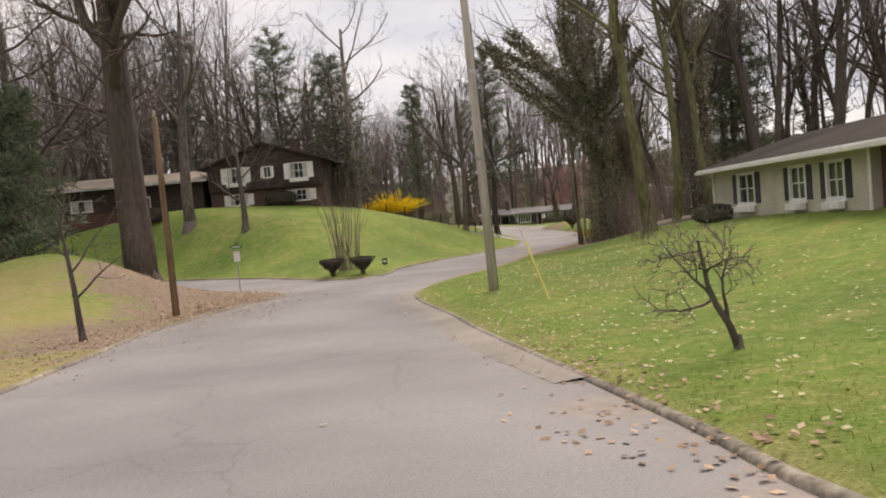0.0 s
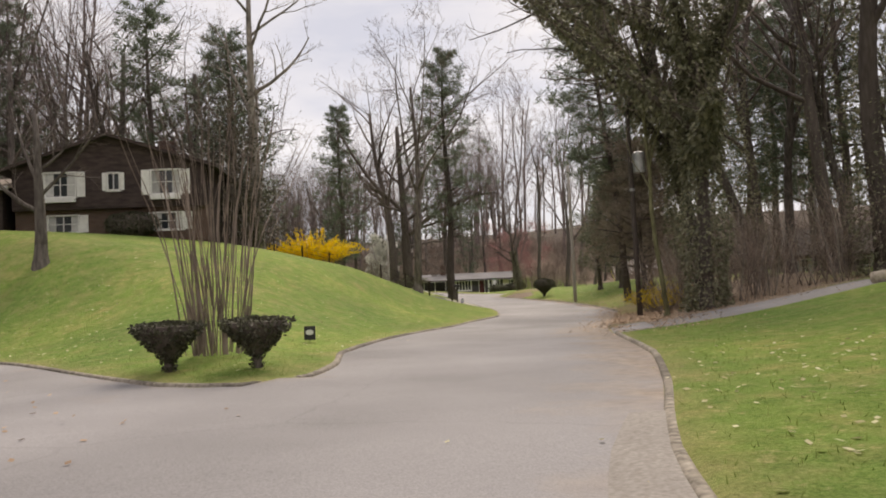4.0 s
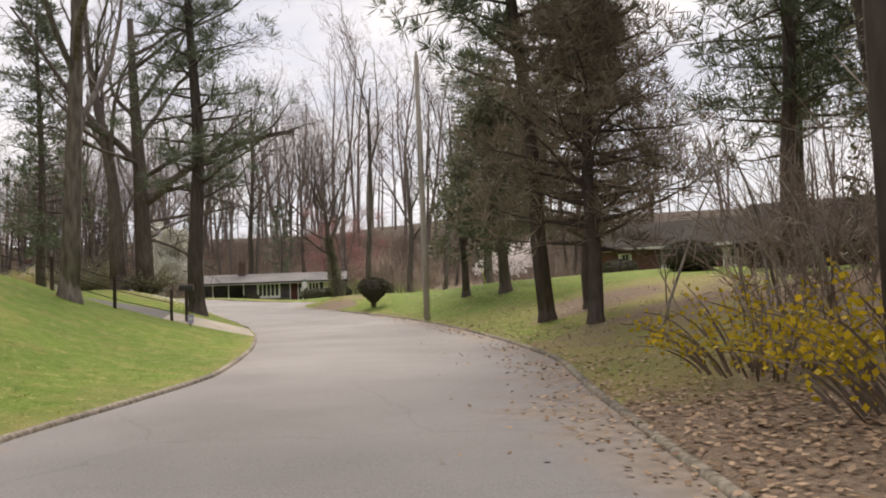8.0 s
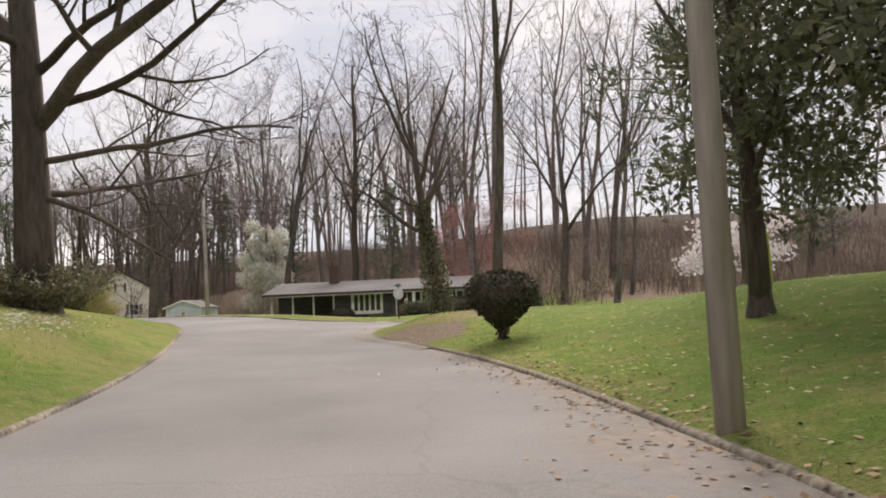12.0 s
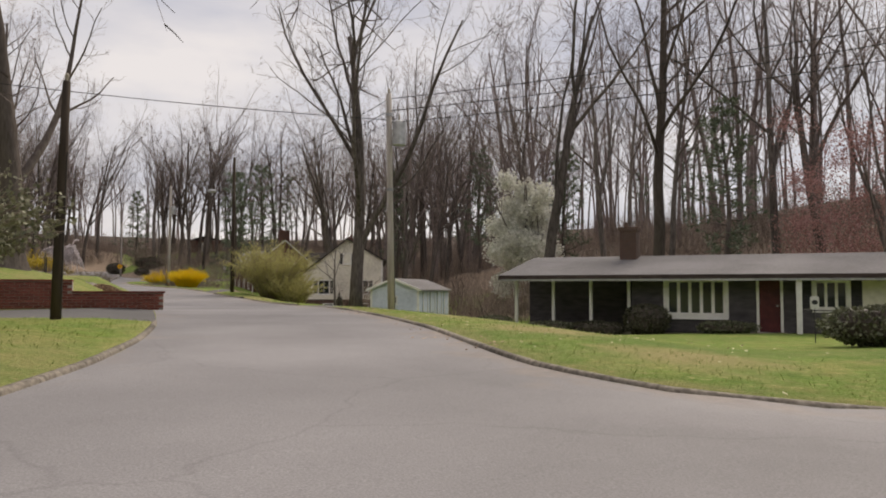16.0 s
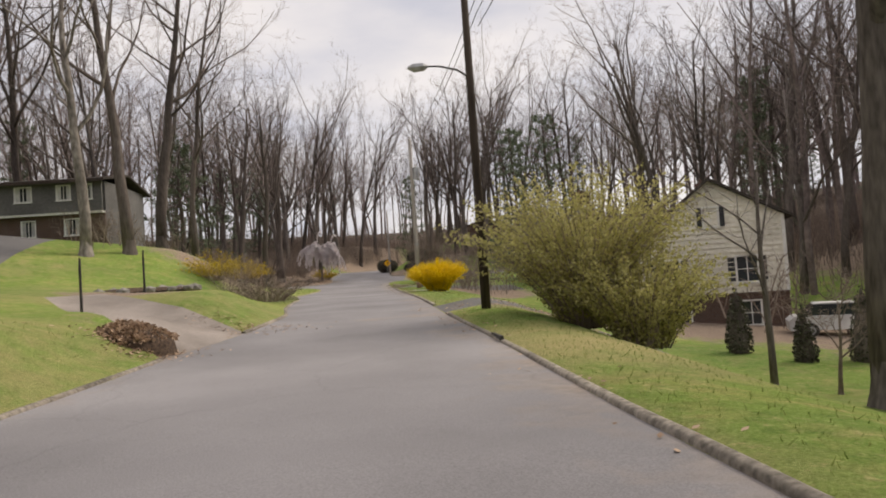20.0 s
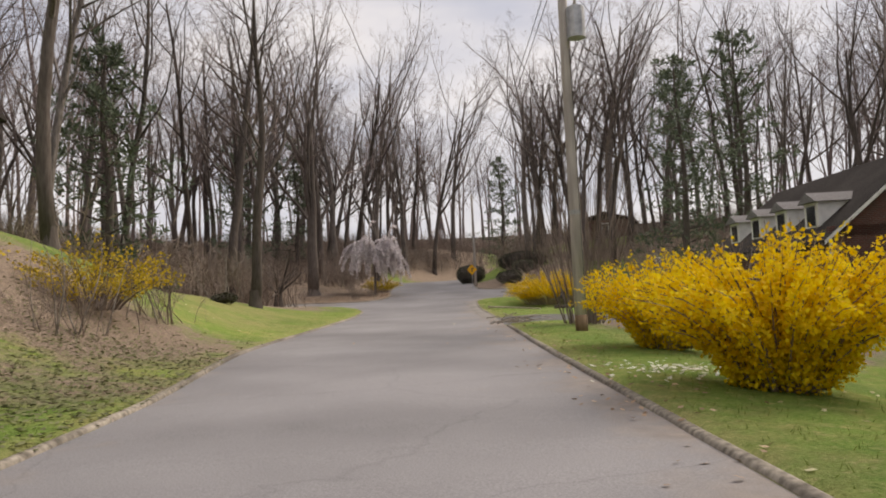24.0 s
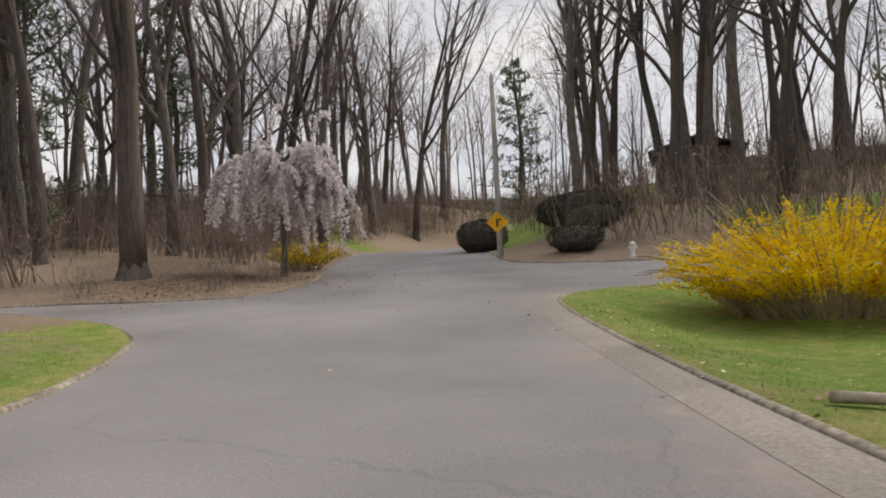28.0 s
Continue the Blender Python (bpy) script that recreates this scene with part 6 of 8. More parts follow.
for k, (x, y, hgt) in enumerate(((20.7, 84.9, 10.5), (19.7, 87.8, 8.0))):
    t = place_tree(on_ground(x, y, 70 * k), tree_meshes(80 + k, hgt * 0.9, 0.3 - 0.08 * k, SMALL, M_BARK_DARK), "glossy dark evergreen magnolia with broad crown on the lawn" if k == 0 else "small dark evergreen with bare lower trunk")
    r = random.Random(800 + k)
    w = 4.7 - 2.6 * k
    lumps = [((r.uniform(-w, w) * 0.62 * (1.25 - i / 60), r.uniform(-w, w) * 0.62 * (1.25 - i / 60), hgt * (0.24 + 0.74 * i / 60)), (w * r.uniform(0.16, 0.34), w * r.uniform(0.16, 0.34), r.uniform(0.4, 0.9))) for i in range(60)]
    o = new("foliage", leaves_geo(r, 31000 - 27000 * k, lumpy(r, lumps, 0.35), 0.21, 0.1, 0.45).mesh("foliage", L_DARK))
    o.parent = t
    tagged(o, kind="stuff")
place_tree(on_ground(15.65, 70.7, 0) @ pose(0, 0, 0, 0, -5, 0), pine_meshes(100, 23, 0.24, 0.3, 4.8, 90, 18, 0.02), "tall leaning white pine at the lawn edge", names=("trunk", "needles"))
for k, (x, y, hgt) in enumerate(((23.5, 69.0, 19), (27.5, 72.5, 18), (26.0, 66.0, 17))):
    place_tree(on_ground(x, y, 90 * k), pine_meshes(105 + k, hgt, 0.28, 0.24, 5.4, 80, 10, 0.024), "dark spreading evergreen on the leafy slope", names=("trunk", "needles"))
holly = place_tree(on_ground(-9.4, 72.0, 0), tree_meshes(85, 9, 0.3, SMALL, M_BARK_DARK), "broad dense dark holly tree beside the dark house")
r = random.Random(850)
o = new("foliage", leaves_geo(r, 11000, lumpy(r, [((r.uniform(-2.4, 2.4), r.uniform(-2.4, 2.4), 1.0 + 9.5 * i / 30), (2.3 - 1.5 * i / 30, 2.3 - 1.5 * i / 30, 1.2)) for i in range(30)], 0.35), 0.2, 0.1, 0.5).mesh("foliage", L_HOLLY))
o.parent = holly
tagged(o, kind="stuff")
# contorted garden trees behind the dark house, evergreens at the wood's edge, mossy trunks by the drive
gnarled = [tree_meshes(45 + k, 19 + k, 0.36, dict(OAK, levels=4, tubes=2, kids=(11, 7, 5, 4), thin=(0.55, 0.6, 0.55, 0.55), bare=(0.3, 0.18, 0.12, 0.1), sides=(8, 5, 3), min_r=0.012), M_BARK) for k in range(2)]
for k, (x, y) in enumerate(((-26, 80), (-20, 85), (-31, 77), (-37, 74), (-14, 83), (-42, 68), (-24.5, 57.5), (-33, 58))):
    place_tree(on_ground(x, y, 63 * k, -0.1, 0.9 + 0.06 * (k % 4)), gnarled[k % 2], "gnarled bare garden tree with twisting limbs", "gnarled trees by the dark house")
for k, (x, y, hgt) in enumerate(((-21.4, 37.2, 9), (-25.5, 44.0, 12), (-28.5, 40.0, 13))):
    place_tree(on_ground(x, y, 50 * k), pine_meshes(150 + k, hgt, 0.2, 0.06, 3.4, 70, 9, 0.03), "dense dark hemlock on the leafy slope", "hemlocks by the side street", names=("trunk", "needles"))
for k, (x, y, rad) in enumerate(((10.4, 37.8, 0.34), (12.6, 40.4, 0.24), (15.6, 43.6, 0.26), (9.2, 44.6 + 5.6, 0.1))):
    place_tree(on_ground(x, y, 40 * k), tree_meshes(155 + k, 22 - 3 * (k == 3) * 3, rad, FOREST, M_MOSS, lean=(0.02 * k - 0.04, 0)), "tall straight trunk greened with moss beside the drive", "mossy trunks")
# ivy-wrapped leaning trunks in the right-hand wood
for k, (x, y, hgt, rad, lx, ly, n) in enumerate(((12.8, 54.4, 20, 0.36, -0.16, 0.0, 4200), (10.5, 49.6, 21, 0.26, 0.03, 0.03, 3400), (16.4, 47.8, 24, 0.4, 0.03, 0.0, 2600), (17.4, 58.0, 17, 0.28, -0.1, 0.1, 1200), (20.4, 63.0, 19, 0.34, 0.05, 0.0, 900), (19.5, 55.0, 22, 0.36, 0.0, 0.06, 900))):
    t = place_tree(on_ground(x, y, 0), tree_meshes(90 + k, hgt, rad, FOREST, M_BARK_DARK, lean=(lx, ly)), "tall leaning trunk wrapped in dark ivy", "ivy-wrapped trees of the wood")
    o = new("ivy", ivy_on(90 + k, hgt * 0.72, rad + 0.25, (lx * 0.8, ly * 0.8), n, 0.2))
    o.parent = t
    tagged(o, kind="stuff")
    if k > 1:
        continue
    for q, (z, head, ln, lr) in enumerate(((6.5, (-1.0, -0.1, 0.85), 10.0, 0.16), (8.0, (-0.7, -0.5, 1.0), 9.5, 0.15), (9.5, (-1.0, 0.3, 0.65), 8.5, 0.13), (8.5, (0.5, -0.3, 1.0), 6.0, 0.13), (5.5, (-0.4, -1.0, 0.6), 5.0, 0.12))):
        r = random.Random(900 + 10 * k + q)
        g, tw, lv = Geo(), Geo(), Geo()
        p, d = Vector((lx * 0.9 * z, ly * 0.9 * z, z)), Vector(head).normalized()
        pts = [p]
        for i in range(8):
            d = (d + rnd_dir(r) * 0.16 + Vector((0, 0, 0.02))).normalized()
            pts.append(pts[-1] + d * ln / 8)
        g.tube(pts, [lr * (1 - 0.1 * i) for i in range(9)], 6, False)
        for i in range(2, 9):
            grow(r, g, tw, pts[i], (d + rnd_dir(r) * 0.9).normalized(), ln * 0.32, lr * 0.3, 3, YARD)
        for _ in range(2300):
            f = 8 * r.random() ** 1.4
            i = min(int(f), 7)
            o = rnd_dir(r)
            c = pts[i].lerp(pts[i + 1], f - i) + o * (lr + 0.6 * (1 - f / 10) * r.random())
            side = o.cross(rnd_dir(r))
            if side.length > 1e-3:
                lv.leaf(c, (o + Vector((0, 0, -0.7))).normalized() * r.uniform(0.12, 0.26), 0.075, side.normalized())
        for nm, geo, mat in (("limb", g, M_BARK_DARK), ("twig_spray", tw, M_TWIG), ("ivy", lv, L_IVY)):
            o = part(nm, geo, mat, t)
            if nm != "limb":
                tagged(o, kind="stuff")
for k, (x, y, hgt) in enumerate(((26, 63, 20), (24.5, 96.0, 15), (-10.4, 77.6, 16), (-16.5, 80.0, 20), (-27, 82, 22))):
    place_tree(on_ground(x, y, 40 * k), pine_meshes(100 + k, hgt, 0.3, 0.18, 5.0, 70, 8, 0.03), "dark tall evergreen pine with level tiers", "pines around the gardens", names=("trunk", "needles"))

for k, (x, y, hgt, rad, lab) in enumerate(((-58.7, 181.2, 21, 0.3, "tall dark trunk at the lawn edge before the woods"), (-77.2, 200.5, 22, 0.52, "thick dark woodland trunk beside the drive"), (-64.2, 225.9, 22, 0.33, "tall dark trunk behind the hedge"), (-60.5, 224.5, 23, 0.3, "tall dark trunk behind the hedge"), (-78.0, 239.5, 24, 0.45, "broad forked tree at the street end"))):
    place_tree(on_ground(x, y, 50 * k), tree_meshes(130 + k, hgt * 0.85, rad, FORK if k % 2 else FOREST, M_BARK_DARK), lab)
for k, (x, y, hgt) in enumerate(((-89.9, 202.1, 15), (-89.1, 246.0, 17), (-44.1, 214.1, 19), (-48.5, 213.5, 18), (-52, 222, 19), (-96, 214, 16), (-64, 176, 13))):
    place_tree(on_ground(x, y, 40 * k), pine_meshes(140 + k, hgt, 0.28, 0.08, 4.2, 46, 4, 0.058), "dense dark evergreen at the woods edge", "evergreens at the street end", names=("trunk", "needles"))

END_WOOD = [(-83.2, 205.8), (-89.0, 211.7), (-92.7, 216.8), (-94.2, 221.6), (-97.0, 227.6), (-91.0, 222.4), (-99.6, 233.0), (-101.6, 238.4), (-101.4, 244.6), (-103.4, 251.8), (-80.4, 243.2), (-76.8, 240.1), (-70.2, 244.0), (-68.8, 237.0), (-65.3, 233.9), (-64.3, 240.4), (-60.5, 237.2), (-88.4, 201.0), (-91.5, 204.9)]
end_kinds = [tree_meshes(160 + k, 21 + k, 0.36 + 0.04 * (k % 3), FORK if k != 2 else FOREST, M_BARK_DARK if k % 2 else M_BARK) for k in range(5)]
for k, (x, y) in enumerate(END_WOOD):
    place_tree(on_ground(x, y, 77 * k, -0.1, 0.9 + 0.05 * (k % 5)), end_kinds[k % 5], "tall dark fan-crowned tree at the end of the street", "fan-crowned trees at the street end")

# --- flowering trees and bushes
r = random.Random(201)
pear = place_tree(on_ground(4.4, 165.0, 0, 0, 1.12), tree_meshes(201, 9, 0.2, MULTI, M_BARK), "flowering pear covered in white blossom behind the ranch house")
lumps = [((r.uniform(-1.6, 1.6), r.uniform(-1.6, 1.6), 1.8 + 8.0 * i / 22), (1.55 - 0.9 * abs(i / 22 - 0.35), 1.55 - 0.9 * abs(i / 22 - 0.35), 0.9)) for i in range(23)] + [((r.uniform(-2.2, 2.2), r.uniform(-2.2, 2.2), r.uniform(2, 7)), (1.1, 1.1, 1.0)) for i in range(9)]
o = new("blossom", leaves_geo(r, 30000, lumpy(r, lumps, 0.2), 0.2, 0, 0.9).mesh("blossom", L_WHITE))
o.parent = pear
tagged(o, kind="stuff")
pink = place_tree(on_ground(33, 112.0, 0), tree_meshes(202, 5, 0.15, SMALL, M_BARK), "pale pink flowering cherry far up the lawn")
o = new("blossom", leaves_geo(r, 2600, lumpy(r, [((r.uniform(-2.2, 2.2), r.uniform(-2, 2), r.uniform(2, 4.5)), (1.0, 1.0, 0.6)) for i in range(14)], 0.2), 0.2, 0, 0.9).mesh("blossom", L_PINK))
o.parent = pink
tagged(o, kind="stuff")
red = place_tree(on_ground(25.4, 145.0, 0), tree_meshes(203, 11, 0.25, MULTI, M_BARK), "tree with red spring buds behind the ranch house")
o = new("blossom", leaves_geo(r, 26000, lumpy(r, [((r.uniform(-4.5, 4.5), r.uniform(-4, 4), r.uniform(2.5, 11)), (1.6, 1.6, 1.3)) for i in range(34)], 0.1), 0.1, 0, 0.9).mesh("blossom", L_RED))
o.parent = red
tagged(o, kind="stuff")


def weeping_cherry(x, y, hgt, seed):
    """A crooked trunk, a few limbs that arch far out, and strands of blossom hanging from them."""
    r = random.Random(seed)
    g, tw, fl = Geo(), Geo(), Geo()
    flare(g, r, 0.13)
    g.tube([(0, 0, 0), (0.1, 0, 0.9), (0.05, 0.1, hgt * 0.5), (0.2, 0.1, hgt * 0.7)], [0.14, 0.11, 0.1, 0.07], 7)

    def strand(p, d, ln, n):
        pts = [p]
        for i in range(n):
            d = (d + Vector((0, 0, -0.42)) + rnd_dir(r) * 0.1).normalized()
            pts.append(pts[-1] + d * ln / n)
            if pts[-1].z < 1.2:
                break
        for i in range(len(pts) - 1):
            s = (pts[i + 1] - pts[i]).cross(Vector((0.3, 0.5, 0.8)))
            tw.blade(pts[i], pts[i + 1], 0.01, 0.007, s.normalized())
            for _ in range(18):
                c = pts[i].lerp(pts[i + 1], r.random()) + rnd_dir(r) * 0.06
                s = rnd_dir(r)
                fl.leaf(c, s.cross(rnd_dir(r)).normalized() * 0.14, 0.065, s)

    for k in range(13):
        a = k * 2.4 + r.uniform(-0.3, 0.3)
        reach = r.uniform(1.2, 2.3)
        p, d = Vector((0.15, 0.1, hgt * r.uniform(0.55, 0.7))), Vector((math.cos(a), math.sin(a), 1.2)).normalized()
        pts = [p]
        for i in range(7):
            d = (d + Vector((math.cos(a) * 0.12, math.sin(a) * 0.12, -0.3)) + rnd_dir(r) * 0.14).normalized()
            pts.append(pts[-1] + d * reach / 5.5)
        g.tube(pts, [0.06 - 0.007 * i for i in range(8)], 5, False)
        for i in range(2, 8):
            for _ in range(3 if i < 5 else 4):
                strand(pts[i], (d * 0.5 + rnd_dir(r) * 0.8 + Vector((0, 0, 0.3))).normalized(), r.uniform(0.5, 1.5) if r.random() < 0.8 else 2.6, 7)
    t = place_tree(on_ground(x, y), (g.mesh("trunk", M_BARK_DARK, True), tw.mesh("crown", M_TWIG), fl.mesh("blossom", L_PINK)), "weeping cherry with arching limbs and drooping pale blossom", names=("trunk", "crown", "blossom"))
    t["category"] = "tree"


weeping_cherry(-74.2, 205.1, 6.7, 5)


def cane_bush(x, y, wid, hgt, n, flowers, mat, label, seed, size=0.07, spiky=0.5, cat="bush", cane=M_BRUSH, group="", arch=1.0, splay=0.75, tip=0.97, thick=1.0):
    """A bush of arching canes from one foot, set with blossom or leaves."""
    r = random.Random(seed)
    g, fl = Geo(), Geo()
    for k in range(n):
        a = r.uniform(0, 6.283)
        rr = math.sqrt(r.random())
        p = Vector((math.cos(a) * rr * wid[0] * 0.55, math.sin(a) * rr * wid[1] * 0.55, -0.05))
        p.z = 0
        d = Vector((math.cos(a) * rr * splay, math.sin(a) * rr * splay, 1.0)).normalized()
        ln = hgt * r.uniform(0.75, 1.15)
        m = 6
        pts = [p]
        for i in range(m):
            d = (d + Vector((math.cos(a) * 0.21 * splay * rr, math.sin(a) * 0.21 * splay * rr, -0.13 * rr * arch * i / 3)) + rnd_dir(r) * 0.09).normalized()
            pts.append(pts[-1] + d * ln / m)
        for i in range(m):
            s = (pts[i + 1] - pts[i]).cross(rnd_dir(r))
            g.blade(pts[i], pts[i + 1], thick * (0.014 * (1 - i / m) + 0.005), thick * (0.014 * (1 - (i + 1) / m) + 0.004), s.normalized())
        for _ in range(flowers):
            f = r.uniform(spiky * 0.5, tip) * m
            i = min(int(f), m - 1)
            c = pts[i].lerp(pts[i + 1], f - i) + rnd_dir(r) * (0.05 + 0.12 * (1 - f / m))
            s, o = rnd_dir(r), rnd_dir(r)
            q = s.cross(o)
            if q.length > 1e-3:
                fl.leaf(c, q.normalized() * size * r.uniform(0.7, 1.4), size * 0.42, s)
    b = root("bush", on_ground(x, y), label, cat, group)
    o = new("cane_clump", g.mesh("cane_clump", cane))
    o.parent = b
    tagged(o, kind="stuff")
    if flowers:
        o = new("blossom" if mat in (L_YELLOW, L_WHITE, L_YELLOW_SPARSE) else "foliage", fl.mesh("blossom", mat))
        o.parent = b
        tagged(o, kind="stuff")
    return b


cane_bush(-5.0, 76.8, (2.7, 1.7), 2.6, 190, 55, L_YELLOW, "bright yellow forsythia in full bloom on the hillside", 301, 0.11)
cane_bush(-32.1, 172.0, (0.8, 0.8), 1.9, 260, 120, L_YELLOW, "dense rounded yellow forsythia beside a utility pole", 302, 0.06, 0.2, splay=0.5)
cane_bush(-28.6, 167.3, (0.85, 0.8), 1.85, 320, 120, L_YELLOW, "large rounded yellow forsythia in full bloom near the kerb", 303, 0.06, 0.2, splay=0.5)
cane_bush(-54.3, 203.0, (3.4, 2.3), 2.75, 340, 125, L_YELLOW, "wide yellow forsythia with long upright canes on a lawn corner", 304, 0.065, 0.6, cane=M_STICK, tip=0.8, thick=1.7)
cane_bush(-76.5, 208.2, (1.2, 1.1), 1.6, 90, 40, L_YELLOW_SPARSE, "half-open yellow forsythia by the woods edge", 305, 0.09)
cane_bush(-44.6, 166.4, (1.2, 1.1), 1.9, 130, 30, L_YELLOW_SPARSE, "sparse yellow bush on the bank", 306, 0.08)
cane_bush(-40.5, 160.8, (1.4, 1.2), 1.9, 120, 26, L_YELLOW_SPARSE, "sparse yellow-green bush on the bank", 307, 0.08)
cane_bush(11.0, 54.5, (1.5, 2.4), 1.5, 110, 14, L_YELLOW_SPARSE, "sparse yellow-flowered brush at the woods edge", 308, 0.07)
cane_bush(12.2, 58.2, (1.3, 1.8), 1.3, 90, 14, L_YELLOW_SPARSE, "low yellow-flowered brush in dry grass", 309, 0.07)
cane_bush(-11.6, 149.6, (1.0, 1.0), 4.0, 420, 70, L_BUDS, "tall loose bush in yellow-green bud beside the street", 310, 0.08, 0.2, splay=0.42)
cane_bush(-9.8, 148.9, (1.0, 0.9), 2.5, 220, 60, L_BUDS, "loose green-budding bush on the lawn", 311, 0.08, 0.2, splay=0.42)
cane_bush(-5.2, 38.9, (1.1, 0.9), 5.2, 70, 0, None, "clump of bare upright crape myrtle stems", 312, 0.1, cane=M_BRUSH, arch=0.0, splay=0.12)
cane_bush(-30.6, 155.9, (2.0, 1.8), 1.4, 150, 12, L_BROWN, "brown brambles on the bank", 313, 0.08)
cane_bush(-37.7, 178.5, (1.2, 1.0), 6.5, 90, 0, None, "cluster of tall reddish-brown stems beside a driveway", 315, arch=0.0, splay=0.22)
cane_bush(-1.4, 112.4, (1.7, 1.5), 3.2, 260, 60, L_IVY, "tall loose olive-green bush on the lawn", 316, 0.1, 0.2, splay=0.5)
cane_bush(3.6, 97.2, (0.9, 0.9), 1.6, 110, 40, L_IVY, "rounded green shrub beside white flowers", 314, 0.1, 0.2)


def clipped_bush(x, y, prof, n, mat, label, seed, sx=1.0, sy=1.0, rz=0, group="", name="hedge", size=0.07, cat="hedge"):
    """A clipped bush: leaves over a turned outline (radius, height), with a dark twig body inside."""
    r = random.Random(seed)
    area = []
    for (r0, z0), (r1, z1) in zip(prof[:-1], prof[1:]):
        area.append((r0 + r1 + 0.02) * math.hypot(r1 - r0, z1 - z0))

    def shape():
        i = r.choices(range(len(area)), area)[0]
        t, a = r.random(), r.uniform(0, 6.283)
        (r0, z0), (r1, z1) = prof[i], prof[i + 1]
        q = (r0 + (r1 - r0) * t) * (1 + 0.05 * math.sin(3 * a + seed) + 0.04 * math.sin(7 * a)) * r.uniform(0.88, 1.03)
        return Vector((q * math.cos(a) * sx, q * math.sin(a) * sy, z0 + (z1 - z0) * t)), Vector((math.cos(a), math.sin(a), 0.2))
    b = root(name, on_ground(x, y, rz), label, cat, group)
    part("foliage", leaves_geo(r, n, shape, size, 0, 0.8), mat, b)
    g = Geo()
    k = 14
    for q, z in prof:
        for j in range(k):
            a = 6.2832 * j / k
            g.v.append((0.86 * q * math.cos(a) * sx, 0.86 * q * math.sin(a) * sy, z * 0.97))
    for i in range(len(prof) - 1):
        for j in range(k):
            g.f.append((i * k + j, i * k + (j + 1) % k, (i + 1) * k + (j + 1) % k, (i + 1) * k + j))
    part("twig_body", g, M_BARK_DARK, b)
    return b


VASE = [(0.08, 0.0), (0.1, 0.22), (0.3, 0.42), (0.6, 0.74), (0.6, 0.82), (0.0, 0.85)]
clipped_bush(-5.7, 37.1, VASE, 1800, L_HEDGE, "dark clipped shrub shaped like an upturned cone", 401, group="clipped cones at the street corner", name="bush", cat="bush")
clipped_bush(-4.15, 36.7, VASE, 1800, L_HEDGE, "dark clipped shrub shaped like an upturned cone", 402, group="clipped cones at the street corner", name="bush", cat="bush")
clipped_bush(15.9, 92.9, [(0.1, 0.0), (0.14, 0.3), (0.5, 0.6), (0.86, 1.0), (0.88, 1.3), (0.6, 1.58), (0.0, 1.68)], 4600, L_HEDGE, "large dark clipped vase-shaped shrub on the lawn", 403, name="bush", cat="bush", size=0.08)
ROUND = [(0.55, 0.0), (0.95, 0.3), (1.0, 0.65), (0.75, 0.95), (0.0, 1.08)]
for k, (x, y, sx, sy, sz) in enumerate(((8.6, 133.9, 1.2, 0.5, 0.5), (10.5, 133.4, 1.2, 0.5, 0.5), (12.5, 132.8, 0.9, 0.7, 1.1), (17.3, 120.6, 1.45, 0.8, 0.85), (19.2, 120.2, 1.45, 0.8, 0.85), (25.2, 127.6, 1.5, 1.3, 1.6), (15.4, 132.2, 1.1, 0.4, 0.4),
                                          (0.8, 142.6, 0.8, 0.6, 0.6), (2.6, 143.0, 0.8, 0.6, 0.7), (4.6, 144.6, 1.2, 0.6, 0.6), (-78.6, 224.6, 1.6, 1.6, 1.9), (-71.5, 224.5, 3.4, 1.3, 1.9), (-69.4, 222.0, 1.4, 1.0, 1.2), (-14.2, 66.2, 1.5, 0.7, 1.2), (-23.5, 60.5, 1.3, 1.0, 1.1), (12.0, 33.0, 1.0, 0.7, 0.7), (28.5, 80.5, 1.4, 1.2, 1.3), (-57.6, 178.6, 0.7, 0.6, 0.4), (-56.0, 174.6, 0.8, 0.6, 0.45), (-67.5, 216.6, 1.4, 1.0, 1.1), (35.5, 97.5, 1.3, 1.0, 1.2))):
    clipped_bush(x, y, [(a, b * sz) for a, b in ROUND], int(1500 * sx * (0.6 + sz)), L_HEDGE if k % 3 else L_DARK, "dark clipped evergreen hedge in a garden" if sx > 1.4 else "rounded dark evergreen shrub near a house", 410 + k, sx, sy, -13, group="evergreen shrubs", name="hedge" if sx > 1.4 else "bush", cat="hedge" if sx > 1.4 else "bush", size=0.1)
CONE = [(0.35, 0.0), (0.42, 0.4), (0.3, 1.2), (0.12, 1.9), (0.0, 2.2)]
for k, (x, y, s) in enumerate(((-10.0, 158.5, 1.0), (-7.8, 157.6, 0.8), (-6.2, 158.6, 1.1), (-4.6, 158.0, 0.9), (-2.6, 159.2, 1.0))):
    clipped_bush(x, y, [(a * s, b * s) for a, b in CONE], 900, L_HEDGE, "slim dark arborvitae in the yard", 440 + k, group="arborvitae row", name="bush", cat="bush", size=0.1)


# --- loose brush: many forking stems from a wide foot
BRUSH = dict(levels=2, tubes=-1, segs=(4, 3, 1), kids=(5, 3), sides=(3,), bend=(0.2, 0.28, 0.3), lift=(0.05, 0.03, 0.0), tip=(0.4, 0.4, 0.4), bare=(0.25, 0.2), angle=((25, 60), (25, 60)), thin=(0.7, 0.7), ratio=(0.55, 0.5), min_r=0.008)


